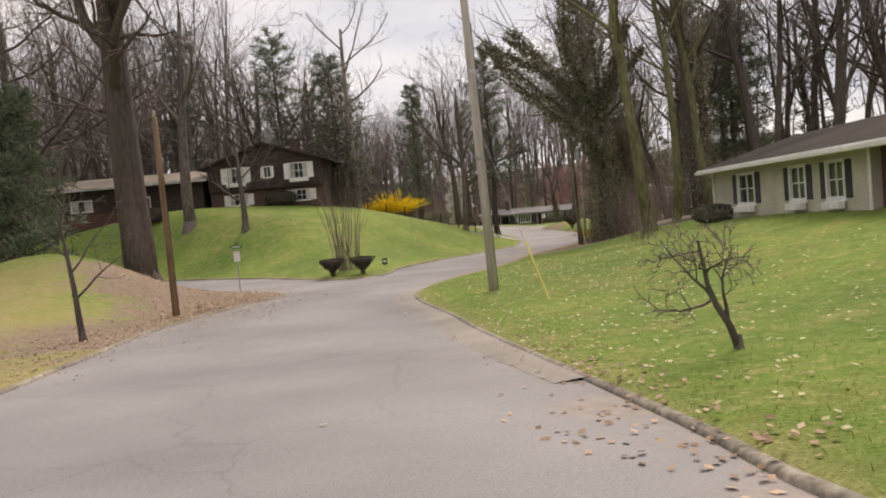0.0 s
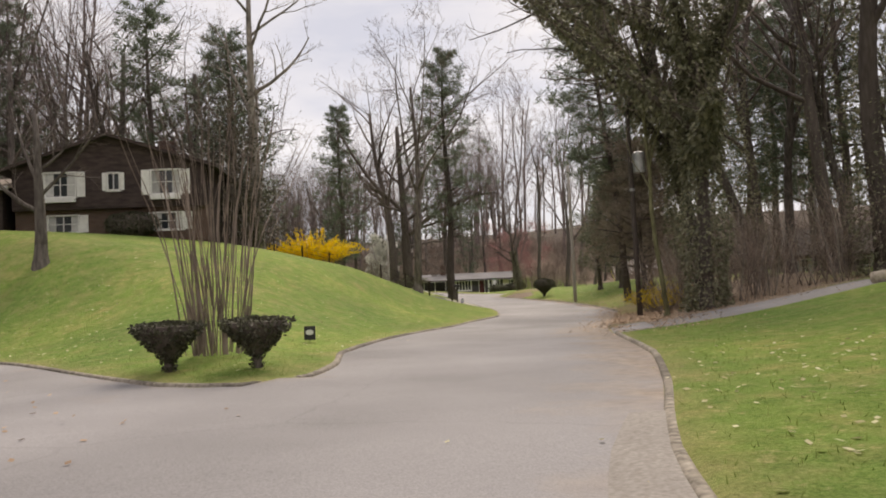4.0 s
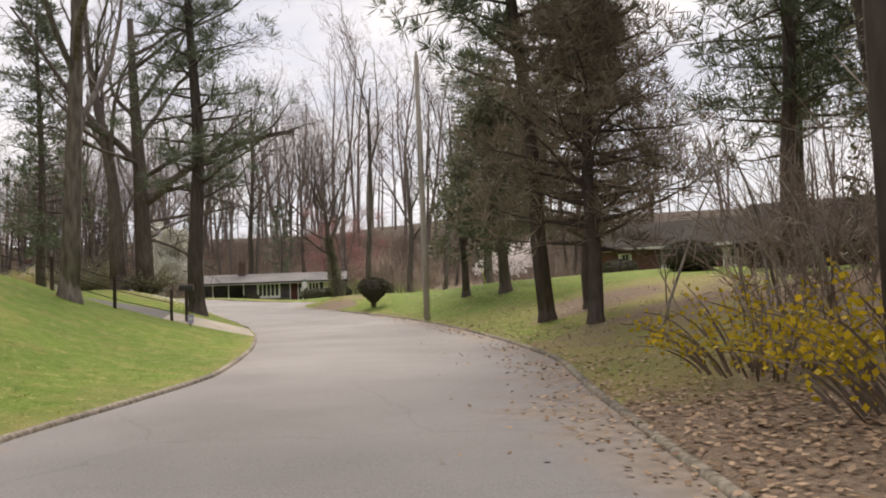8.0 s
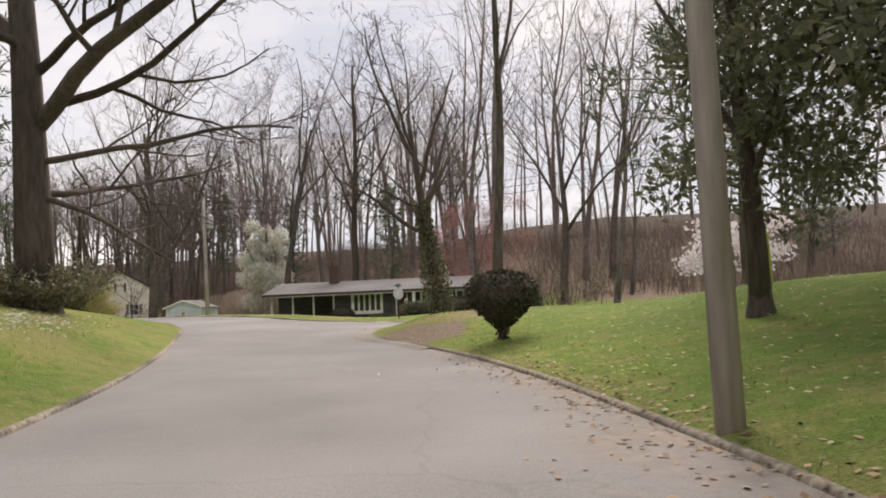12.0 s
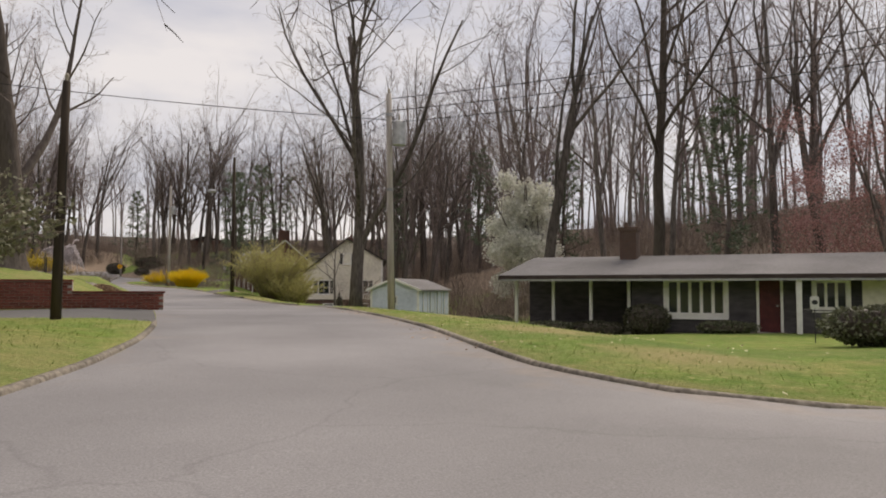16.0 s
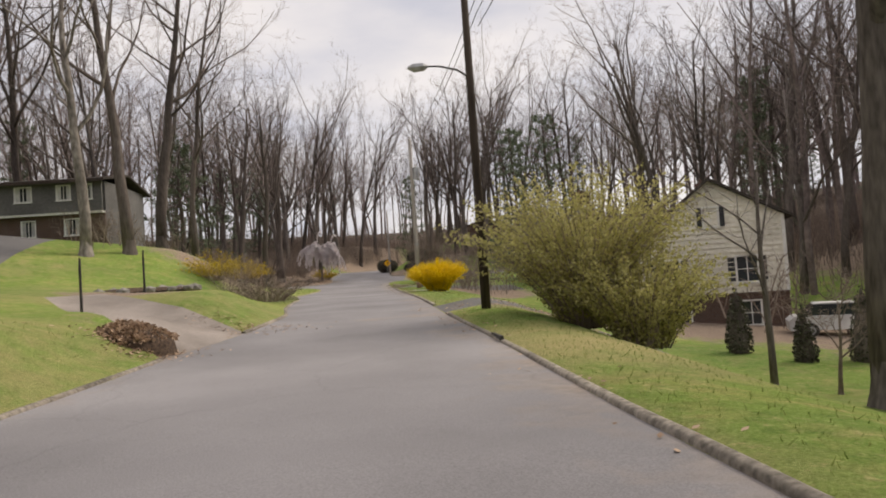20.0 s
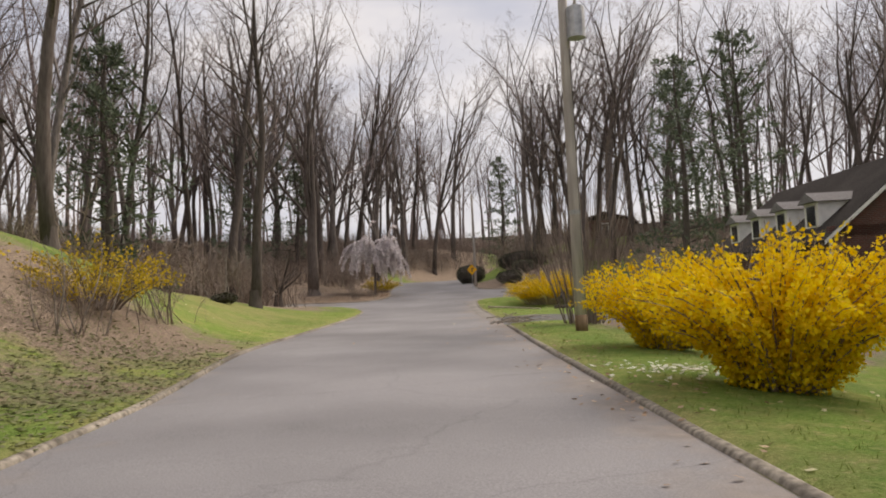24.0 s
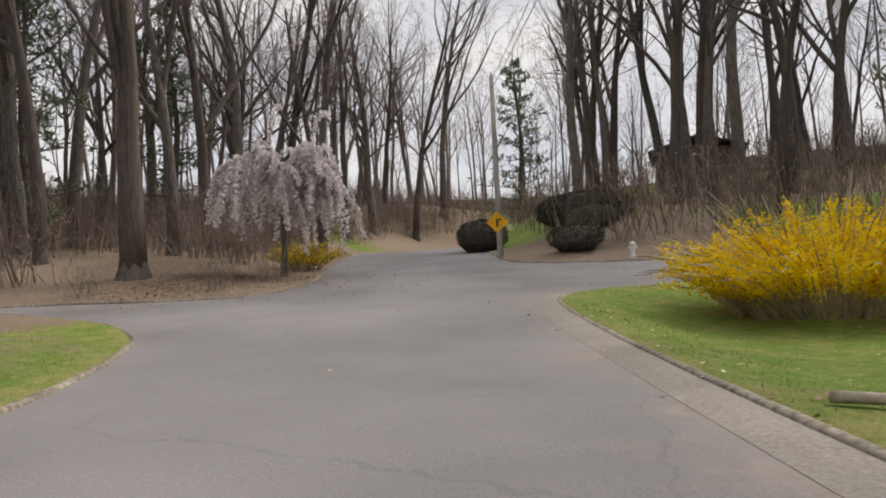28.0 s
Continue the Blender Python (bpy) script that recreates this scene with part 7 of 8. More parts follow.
def brush_geo(seed, hgt, stems, wid, thick):
    r = random.Random(seed)
    g, tw = Geo(), Geo()
    for k in range(stems):
        p = Vector((r.gauss(0, wid * 0.5), r.gauss(0, wid * 0.5), -0.05))
        grow(r, g, tw, p, Vector((r.gauss(0, 0.3), r.gauss(0, 0.3), 1)), hgt * r.uniform(0.55, 1.05), thick * r.uniform(0.7, 1.2), 0, dict(BRUSH, min_r=thick * 0.42))
    return [tuple(q) for q in tw.v], tw.f


def thickets():
    meshes = []
    for k in range(4):
        v, f = brush_geo(970 + k, 3.0, 34, 1.6, 0.016)
        me = bpy.data.meshes.new("twig_clump")
        me.from_pydata(v, [], f)
        me.materials.append(M_BRUSH)
        meshes.append(me)
    stems = []
    for k in range(3):
        q, g = random.Random(990 + k), Geo()
        for _ in range(6):
            p, d = Vector((q.gauss(0, 0.7), q.gauss(0, 0.7), -0.05)), Vector((q.gauss(0, 0.2), q.gauss(0, 0.2), 1))
            pts = [p]
            for i in range(5):
                d = (d + rnd_dir(q) * 0.16).normalized()
                pts.append(pts[-1] + d * q.uniform(0.5, 0.85))
            w = q.uniform(0.018, 0.04)
            g.tube(pts, [w * (1 - 0.15 * i) for i in range(6)], 5)
        stems.append(g.mesh("stem_clump", M_STEM, True))
    r = random.Random(98)
    for k, (x, y, s) in enumerate(((-36.8, 183.4, 0.9), (-34.2, 184.6, 1.0), (-33.4, 180.0, 0.9), (-39.4, 186.6, 0.8), (-35.4, 178.4, 0.6), (-62.2, 181.6, 0.9), (-65.0, 184.6, 1.0), (-67.6, 187.4, 1.0), (-70.6, 189.6, 1.1), (-74.0, 191.8, 1.0), (-78.6, 193.0, 1.1), (-79.6, 197.2, 1.1), (-71.6, 200.2, 0.35), (-72.4, 203.0, 0.4), (-66.8, 182.4, 1.2), (-72.0, 186.6, 1.2), (-77.4, 189.6, 1.2), (-79.6, 206.6, 0.7), (-82.6, 209.4, 0.9), (-85.8, 212.4, 1.0), (-82.2, 206.0, 0.9), (-88.0, 211.6, 1.1), (-89.8, 217.2, 1.0), (-92.6, 221.0, 1.1), (-95.4, 226.0, 1.1), (-52.0, 226.6, 1.2), (-48.0, 228.2, 1.2), (-44.0, 229.8, 1.2), (-57.0, 224.2, 1.1), (-61.4, 221.4, 1.0), (-40.0, 206.4, 1.0), (-37.2, 203.0, 1.0), (-35.0, 200.0, 1.0), (-43.2, 209.4, 1.0),
                                   (-100.0, 236.0, 1.3), (-101.8, 240.0, 1.3), (-102.6, 244.6, 1.3), (-101.6, 249.4, 1.3), (-99.4, 254.4, 1.2), (-98.0, 231.4, 1.1), (10.6, 51.2, 0.8), (12.6, 49.6, 1.0), (14.8, 48.4, 1.1), (17.2, 46.8, 1.1), (19.6, 45.8, 1.0), (11.9, 53.6, 1.0), (14.2, 52.6, 1.2), (16.6, 50.6, 1.2), (13.2, 57.0, 1.0), (15.6, 55.2, 1.2), (14.6, 60.2, 1.0), (17.6, 62.0, 1.1),
                                   (8.9, 33.6, 0.6), (-7.5, 78.9, 0.7), (-3.6, 77.4, 0.6), (-0.6, 77.0, 0.6), (-33.2, 156.4, 0.5), (-38.4, 160.4, 0.6), (-41.6, 164.4, 0.6), (-45.6, 168.6, 0.7), (-38.2, 184.6, 0.8), (-35.8, 181.4, 0.9), (-54.6, 219.5, 0.8), (-72.4, 201.0, 0.4), (-75.0, 197.6, 0.35))):
        b = root("brush", on_ground(x, y, r.uniform(0, 360), -0.05, s), "tangled bare grey-brown brush beside the street", "bush", "thickets of bare brush")
        for nm, me in (("stem_clump", stems[k % 3]), ("twig_clump", meshes[k % 4])):
            o = new(nm, me)
            o.parent = b
            tagged(o, kind="stuff")


thickets()

# --- the woods
KEEP_OUT = [(-15, 66, 13), (-8, 50, 14), (-24, 58, 11), (18, 28, 14), (30, 74, 11), (22, 90, 12), (42, 98, 9), (14, 131, 13), (22, 120, 12), (4, 124, 8), (-2, 147, 8), (-15, 178, 9), (-30, 182, 9), (-34, 197, 11), (-46, 196, 11), (-60, 153, 11), (-42, 148, 10), (-27, 136, 8), (-22, 20, 14),
            (-70, 247, 8), (-6, 88, 10), (-52, 205, 9), (-20, 118, 9), (-57, 178, 7), (-22, 165, 6), (-36, 188, 7), (-79, 201, 4)]


def scatter(seed, n, dmin, dmax, gap, box):
    r = random.Random(seed)
    xs = np.array([r.uniform(box[0], box[1]) for _ in range(n * 30)])
    ys = np.array([r.uniform(box[2], box[3]) for _ in range(n * 30)])
    d = np.full(xs.shape, 1e9)
    for e in COARSE:
        d = np.minimum(d, seg_distance(xs, ys, e))
    ok = (d > dmin) & (d < dmax) & ~inside(xs, ys, OUTLINE)
    for cx, cy, q in KEEP_OUT:
        ok &= np.hypot(xs - cx, ys - cy) > q
    out = []
    for x, y in zip(xs[ok], ys[ok]):
        if all((x - a) ** 2 + (y - b) ** 2 > gap * gap for a, b in out):
            out.append((x, y))
            if len(out) == n:
                break
    z, _ = heights(np.array([p[0] for p in out]), np.array([p[1] for p in out]))
    return [(x, y, zz) for (x, y), zz in zip(out, z)]


def woods():
    r = random.Random(77)
    kinds = [tree_meshes(500 + k, hgt * (0.8 if k % 2 else 1), rad, FORK if k % 2 else FOREST, M_BARK if k % 3 else M_BARK_DARK) for k, (hgt, rad) in enumerate(((25, 0.3), (25, 0.42), (23, 0.26), (24, 0.4), (21, 0.24), (23, 0.36), (24, 0.38), (26, 0.28)))]
    near = []
    for seed, n, dmin, dmax, gap, box in ((11, 26, 6, 60, 3.2, (-118, -84, 200, 262)), (24, 14, 6, 30, 3.4, (-92, -62, 222, 262)), (12, 14, 9, 40, 4.0, (-108, -70, 172, 198)), (13, 24, 8, 50, 3.4, (-62, -18, 222, 262)), (14, 22, 10, 50, 3.4, (-44, -8, 186, 222)),
                                          (15, 16, 8, 50, 4.0, (-74, -44, 158, 190)), (16, 10, 10, 45, 4.0, (-2, 34, 146, 178)), (17, 18, 12, 50, 3.4, (-45, -12, 82, 125)), (18, 16, 8, 40, 3.4, (16, 42, 44, 68)), (19, 30, 14, 60, 3.4, (-52, -8, 74, 110)),
                                          (20, 6, 14, 50, 5, (28, 62, 112, 150)), (21, 26, 10, 50, 3.4, (-45, -20, 20, 56)), (22, 20, 20, 70, 3.6, (-76, -40, 110, 146)), (23, 12, 12, 40, 3.6, (24, 46, 30, 56))):
        near += scatter(seed, n, dmin, dmax, gap, box)
    for x, y, z in near:
        place_tree(pose(x, y, z - 0.1, r.uniform(-3, 3), r.uniform(-3, 3), r.uniform(0, 360)) @ Matrix.Scale(r.uniform(0.72, 1.12), 4), r.choice(kinds), "tall bare woodland tree with high narrow crown", "bare trees of the woods")
    pines = [pine_meshes(600 + k, 17 + 2 * k, 0.26, 0.2, 3.8, 46, 4, 0.05) for k in range(2)]
    for x, y, z in scatter(2, 24, 16, 60, 9, (-120, 70, 40, 280)):
        place_tree(pose(x, y, z - 0.1, 0, 0, r.uniform(0, 360)) @ Matrix.Scale(r.uniform(0.6, 1.05), 4), r.choice(pines), "dark evergreen among the bare trees", "evergreens of the woods", names=("trunk", "needles"))
    # the woods behind in one piece
    thin = []
    for k in range(6):
        rr = random.Random(900 + k)
        g, tw = Geo(), Geo()
        grow(rr, g, tw, (0, 0, 0), Vector((0, 0, 1)), 23 + k, 0.28, 0, THIN)
        both = Geo()
        both.add(g.v, g.f)
        both.add(tw.v, tw.f)
        thin.append((np.array([tuple(v) for v in both.v]), both.f))
    verts, faces, base = [], [], 0
    for x, y, z in scatter(3, 560, 26, 75, 2.6, (-150, 100, 0, 310)) + scatter(5, 330, 75, 190, 3.8, (-240, 190, -20, 420)):
        if x > 4 and r.random() < 0.45:
            continue
        v, f = r.choice(thin)
        a, s = r.uniform(0, 6.283), r.uniform(0.8, 1.2)
        c, q = math.cos(a) * s, math.sin(a) * s
        verts.append(np.stack([v[:, 0] * c - v[:, 1] * q + x, v[:, 0] * q + v[:, 1] * c + y, v[:, 2] * s + z - 0.2], 1))
        faces.extend([tuple(i + base for i in p) for p in f])
        base += len(v)
    me = bpy.data.meshes.new("distant_woods")
    me.from_pydata(np.concatenate(verts).tolist(), [], faces)
    me.materials.append(M_TWIG)
    tagged(new("distant_woods", me), "distant bare woodland on the hillsides", "woods", kind="stuff")
    # undergrowth in one piece
    small = []
    for k in range(6):
        v, f = brush_geo(950 + k, 3.0, 5, 1.2, 0.036)
        small.append((np.array(v), f))
    verts, faces, base = [], [], 0
    spots = scatter(4, 330, 9, 50, 2.0, (-130, 75, 30, 290)) + scatter(6, 360, 45, 110, 2.4, (-190, 130, 0, 350)) + scatter(31, 130, 3, 40, 1.6, (-128, -80, 206, 278))
    spots += scatter(32, 60, 5, 30, 1.7, (-90, -60, 220, 258)) + scatter(33, 70, 9, 40, 1.7, (-88, -56, 170, 192)) + scatter(34, 50, 11, 40, 1.7, (-64, -40, 156, 172)) + scatter(35, 40, 10, 30, 1.8, (-44, -12, 190, 226)) + scatter(36, 50, 14, 40, 1.8, (-20, 30, 150, 180)) + scatter(37, 50, 14, 50, 1.8, (24, 75, 100, 150))
    for x, y, z in spots:
        v, f = r.choice(small)
        a, s = r.uniform(0, 6.283), r.uniform(0.6, 1.35)
        c, q = math.cos(a) * s, math.sin(a) * s
        verts.append(np.stack([v[:, 0] * c - v[:, 1] * q + x, v[:, 0] * q + v[:, 1] * c + y, v[:, 2] * s + z - 0.1], 1))
        faces.extend([tuple(i + base for i in p) for p in f])
        base += len(v)
    # fine upright stems that close the view between the trunks
    rng = np.random.default_rng(41)
    xs, ys = rng.uniform(-150, 95, 620000), rng.uniform(20, 310, 620000)
    dd = np.full(xs.shape, 1e9)
    for e in COARSE:
        dd = np.minimum(dd, seg_distance(xs, ys, e))
    clump = np.sin(xs * 0.61 + 1.7 * np.sin(ys * 0.23)) + np.sin(ys * 0.53 + 1.3 * np.sin(xs * 0.31))
    ok = ((dd > 20) | ((dd > 3.5) & (wildness(xs, ys) > 0.7))) & (dd < 54) & ~inside(xs, ys, OUTLINE) & (clump > rng.uniform(-2.2, 0.8, xs.shape))
    for cx, cy, q in KEEP_OUT:
        ok &= np.hypot(xs - cx, ys - cy) > q + 2
    xs, ys = xs[ok][:120000], ys[ok][:120000]
    zs, _ = heights(xs, ys)
    k = len(xs)
    tall, lean, ang = rng.uniform(0.7, 1.0, k) * np.where(rng.random(k) < 0.5, 2.0, 4.2), rng.normal(0, 0.5, (k, 2)), rng.uniform(0, 3.1416, k)
    foot = np.stack([xs, ys, zs - 0.1], 1)
    side = np.stack([np.cos(ang), np.sin(ang), np.zeros(k)], 1) * 0.028
    tip = foot + np.stack([lean[:, 0] * tall * 0.5, lean[:, 1] * tall * 0.5, tall], 1)
    side2 = np.stack([-np.sin(ang), np.cos(ang), np.zeros(k)], 1) * 0.028
    verts.append(np.stack([foot - side, foot + side, tip, foot - side2, foot + side2], 1).reshape(-1, 3))
    five = np.arange(base, base + 5 * k, 5)[:, None]
    faces.extend(np.concatenate([five + np.array((0, 1, 2)), five + np.array((3, 4, 2))]).tolist())
    me = bpy.data.meshes.new("undergrowth")
    me.from_pydata(np.concatenate(verts).tolist(), [], faces)
    me.materials.append(M_BRUSH)
    tagged(new("undergrowth", me), "tangled grey-brown woodland undergrowth", "undergrowth", kind="stuff")


woods()

cane_bush(-1.2, 144.7, (0.35, 0.3), 0.75, 60, 26, L_BROWN, "small reddish-brown shrub against the shed front", 321, 0.05, 0.3)

# ---------------------------------------------------------------- poles, signs and small things
def utility_pole(x, y, hgt, rad, mat, label, lean=(0, 0), bands=(), transformer=0.0, arm=0.0):
    p = root("utility_pole", on_ground(x, y), label, "utility pole", "utility poles")
    top = Vector((lean[0] * hgt, lean[1] * hgt, hgt))
    part("pole", Geo().tube([(0, 0, -0.3), tuple(top * 0.33), tuple(top * 0.66), tuple(top)], [rad * 1.12, rad * 1.02, rad * 0.92, rad * 0.8], 12), mat, p, smooth=True)
    for z, dark in bands:
        c = top * (z / hgt)
        part("metal_band", Geo().tube([(c.x, c.y, z - 0.06), (c.x, c.y, z + 0.06)], [rad * 1.06, rad * 1.06], 12), M_METAL, p)
    part("ground_wire", Geo().tube([(rad * 1.05, 0, 0), (top.x * 0.7 + rad * 0.95, top.y * 0.7, hgt * 0.7)], [0.012, 0.012], 4), M_WIRE, p)
    if transformer:
        c = top * (transformer / hgt)
        t = part("transformer", Geo().tube([(c.x + 0.38, c.y, transformer - 0.45), (c.x + 0.38, c.y, transformer + 0.4), (c.x + 0.38, c.y, transformer + 0.46)], [0.25, 0.25, 0.12], 14), M_METAL, p, "grey cylindrical transformer", smooth=False)
        part("bushing", Geo().tube([(c.x + 0.38, c.y, transformer + 0.46), (c.x + 0.38, c.y, transformer + 0.7)], [0.05, 0.03], 8), M_CONCRETE, t)
    part("insulator", Geo().tube([(top.x, top.y, hgt), (top.x, top.y, hgt + 0.14), (top.x, top.y, hgt + 0.2)], [0.03, 0.055, 0.03], 8), M_CONCRETE, p)
    return p


utility_pole(1.35, 22.6, 11.5, 0.135, M_POLE, "weathered grey utility pole on the lawn corner", (-0.02, 0.0), ((4.0, 0), (6.6, 0)))
utility_pole(-8.7, 23.6, 6.3, 0.1, M_POLE_BROWN, "short brown wooden pole with cut top by the kerb", (-0.01, 0))
utility_pole(15.3, 81.2, 11.5, 0.125, M_POLE, "weathered grey utility pole by the kerb", (-0.008, 0.0), ((7, 0),))
utility_pole(3.25, 128.2, 8.0, 0.125, M_POLE, "pale utility pole in front of the shed", (-0.02, 0), ((4.4, 0), (7.2, 0)), transformer=6.5)
utility_pole(-1.55, 116.9, 5.6, 0.11, M_POLE_DARK, "dark tarred pole on the grass", (0.02, 0))
pole = utility_pole(-36.14, 175.58, 11.0, 0.15, M_POLE, "grey utility pole with red-brown foot and transformer beside yellow bushes", (0.0, 0.0), ((3.2, 0),), transformer=8.4)
part("stained_foot", Geo().tube([(0, 0, -0.1), (0, 0, 0.42)], [0.172, 0.17], 12), M_POLE_BROWN, pole, "brown stained foot", smooth=True)
utility_pole(-72.4, 217.6, 9.3, 0.14, M_POLE, "pale utility pole beyond the side street", (0.0, 0), ((5, 0),))
utility_pole(9.75, 54.2, 9.6, 0.105, M_BARK_DARK, "brown utility pole with transformer at the woods edge", (-0.01, 0), ((5.4, 0),), transformer=6.6)


def lamp_pole(x, y, rz):
    p = root("street_lamp", on_ground(x, y, rz), "dark wooden pole with curved street lamp arm", "street lamp")
    part("pole", Geo().tube([(0, 0, -0.3), (0, 0, 4), (0, 0, 9.5)], [0.14, 0.125, 0.1], 10), M_POLE_DARK, p, smooth=True)
    part("arm", Geo().tube([(0, 0, 6.65), (-0.35, 0, 6.9), (-0.85, 0, 7.03), (-1.3, 0, 7.05)], [0.03, 0.03, 0.028, 0.025], 6), M_STEEL_DARK, p)
    part("lamp_head", Geo().tube([(-1.2, 0, 7.05), (-1.32, 0, 7.04), (-1.6, 0, 7.02), (-1.78, 0, 7.03)], [0.05, 0.12, 0.13, 0.04], 8), M_METAL, p, "grey cobra lamp head")


lamp_pole(-14.73, 149.84, 38)


def wires(a, b, sag, n, label):
    """Hanging cables between two poles."""
    for i in range(n):
        p, q = Vector(a) + Vector((0, 0, -0.45 * i)), Vector(b) + Vector((0, 0, -0.45 * i))
        pts = [p.lerp(q, t / 14) - Vector((0, 0, sag * 4 * (t / 14) * (1 - t / 14))) for t in range(15)]
        tagged(part("overhead_wire", Geo().tube(pts, [0.013] * 15, 4), M_WIRE), label, "wire", "overhead wires")


def top_of(x, y, h):
    return (x, y, ground_z(x, y) + h)


wires(top_of(1.2, 22.6, 11.2), top_of(9.7, 54.2, 9.5), 0.6, 2, "black overhead cable between utility poles")
wires(top_of(9.7, 54.2, 9.5), top_of(15.3, 81.2, 11.2), 0.5, 2, "black overhead cable between utility poles")
wires(top_of(15.3, 81.2, 11.2), top_of(30, 112, 10.5), 0.6, 2, "black overhead cable between utility poles")
wires(top_of(3.1, 128.2, 7.8), top_of(36, 118, 9.5), 0.7, 3, "black overhead cable over the ranch house lawn")
wires(top_of(3.1, 128.2, 7.8), top_of(-14.9, 150.8, 9.3), 0.5, 3, "black overhead cable along the street")
wires(top_of(-14.9, 150.8, 9.3), top_of(-36.14, 175.58, 10.7), 0.5, 2, "black overhead cable along the street")
wires(top_of(-36.14, 175.58, 10.7), top_of(-72.4, 217.6, 9.1), 0.7, 2, "black overhead cable along the street")
wires(top_of(1.2, 22.6, 11.0), (-30, 8, 8.5), 0.6, 2, "black overhead cable across the street")
wires(top_of(3.1, 128.2, 7.0), (-34, 112, 10.5), 0.8, 1, "black overhead cable across the street")


def stop_sign(x, y, rz):
    s = root("stop_sign", on_ground(x, y, rz), "grey back of an octagonal stop sign with green street name blades", "sign")
    part("post", Geo().box(-0.03, 0.03, -0.02, 0.02, -0.2, 1.66), M_STEEL_DARK, s)
    oc = [(0.3 * math.cos(radians(22.5 + 45 * k)) / math.cos(radians(22.5)), 1.28 + 0.3 * math.sin(radians(22.5 + 45 * k)) / math.cos(radians(22.5))) for k in range(8)]
    part("sign_plate", Geo().prism(oc, -0.032, -0.024), M_SIGN_BACK, s)
    part("name_blade", Geo().box(-0.2, 0.2, -0.006, 0.006, 1.64, 1.70), M_SIGN_GREEN, s, "green street name blade")
    part("name_blade", Geo().box(-0.2, 0.2, -0.006, 0.006, 1.71, 1.77), M_SIGN_GREEN, s, "green street name blade", at=pose(0, 0, 0, 0, 0, 90))
    for z in (1.12, 1.44):
        part("bolt", Geo().tube([(0, -0.045, z), (0, -0.03, z)], [0.02, 0.02], 6), M_METAL, s)


stop_sign(15.1, 113.1, 28)


def street_name_sign(x, y, rz):
    s = root("street_sign", on_ground(x, y, rz), "thin grey post with green street name blade", "sign")
    part("post", Geo().tube([(0, 0, -0.2), (0, 0, 1.95)], [0.025, 0.025], 8), M_METAL, s)
    b = part("name_blade", Geo().box(-0.27, 0.27, -0.006, 0.006, 1.95, 2.07), M_SIGN_GREEN, s)
    g = Geo()
    for k in range(5):
        g.box(-0.21 + 0.085 * k, -0.145 + 0.085 * k, -0.012, -0.006, 1.985, 2.035)
    part("lettering_bar", g, M_WHITE, b)
    part("name_blade", Geo().box(-0.27, 0.27, -0.006, 0.006, 2.08, 2.2), M_SIGN_GREEN, s, at=pose(0, 0, 0, 0, 0, 90))
    part("grey_plate", Geo().box(-0.14, 0.14, -0.036, -0.026, 1.35, 1.8), M_SIGN_BACK, s)


street_name_sign(-9.4, 33.6, 0)


def warning_sign(x, y, rz):
    s = root("warning_sign", on_ground(x, y, rz), "yellow diamond turn-arrow warning sign on a post", "sign")
    part("post", Geo().box(-0.025, 0.025, 0, 0.04, -0.2, 2.3), M_METAL, s)
    part("sign_plate", Geo().prism([(-0.5, 1.85), (0, 1.35), (0.5, 1.85), (0, 2.35)], -0.012, 0.0), M_SIGN_YELLOW, s)
    part("arrow", Geo().box(-0.05, 0.05, -0.018, -0.012, 1.62, 1.92).box(-0.05, 0.2, -0.0181, -0.012, 1.92, 2.0), M_SHUTTER, s, "black turn arrow")


warning_sign(-70.3, 214.4, 40)


def plate_sign(x, y, rz):
    s = root("road_sign", on_ground(x, y, rz), "small white sign plate with dark lettering bars on a post", "sign")
    part("post", Geo().box(-0.02, 0.02, 0, 0.04, -0.2, 2.2), M_METAL, s)
    p = part("sign_plate", Geo().box(-0.23, 0.23, -0.012, 0, 1.55, 2.2), M_WHITE, s)
    g = Geo()
    for k in range(4):
        g.box(-0.16, 0.16 - 0.04 * (k % 2), -0.016, -0.012, 1.64 + 0.14 * k, 1.7 + 0.14 * k)
    part("lettering_bar", g, M_SHUTTER, p)


plate_sign(-54.5, 221.3, 20)


def mailbox(x, y, rz):
    s = root("mailbox", on_ground(x, y, rz), "dark mailbox on a wooden post by the driveway", "mailbox")
    part("post", Geo().box(-0.05, 0.05, -0.05, 0.05, -0.2, 1.1), M_POLE_DARK, s)
    prof = [(-0.09, 1.1), (0.09, 1.1), (0.09, 1.22), (0.06, 1.29), (0, 1.32), (-0.06, 1.29), (-0.09, 1.22)]
    b = part("box", Geo().prism(prof, -0.25, 0.25), M_STEEL_DARK, s)
    part("flag", Geo().box(0.092, 0.1, -0.1, -0.06, 1.2, 1.4), M_DOOR, b, "small red flag")


mailbox(5.5, 78.9, 80)

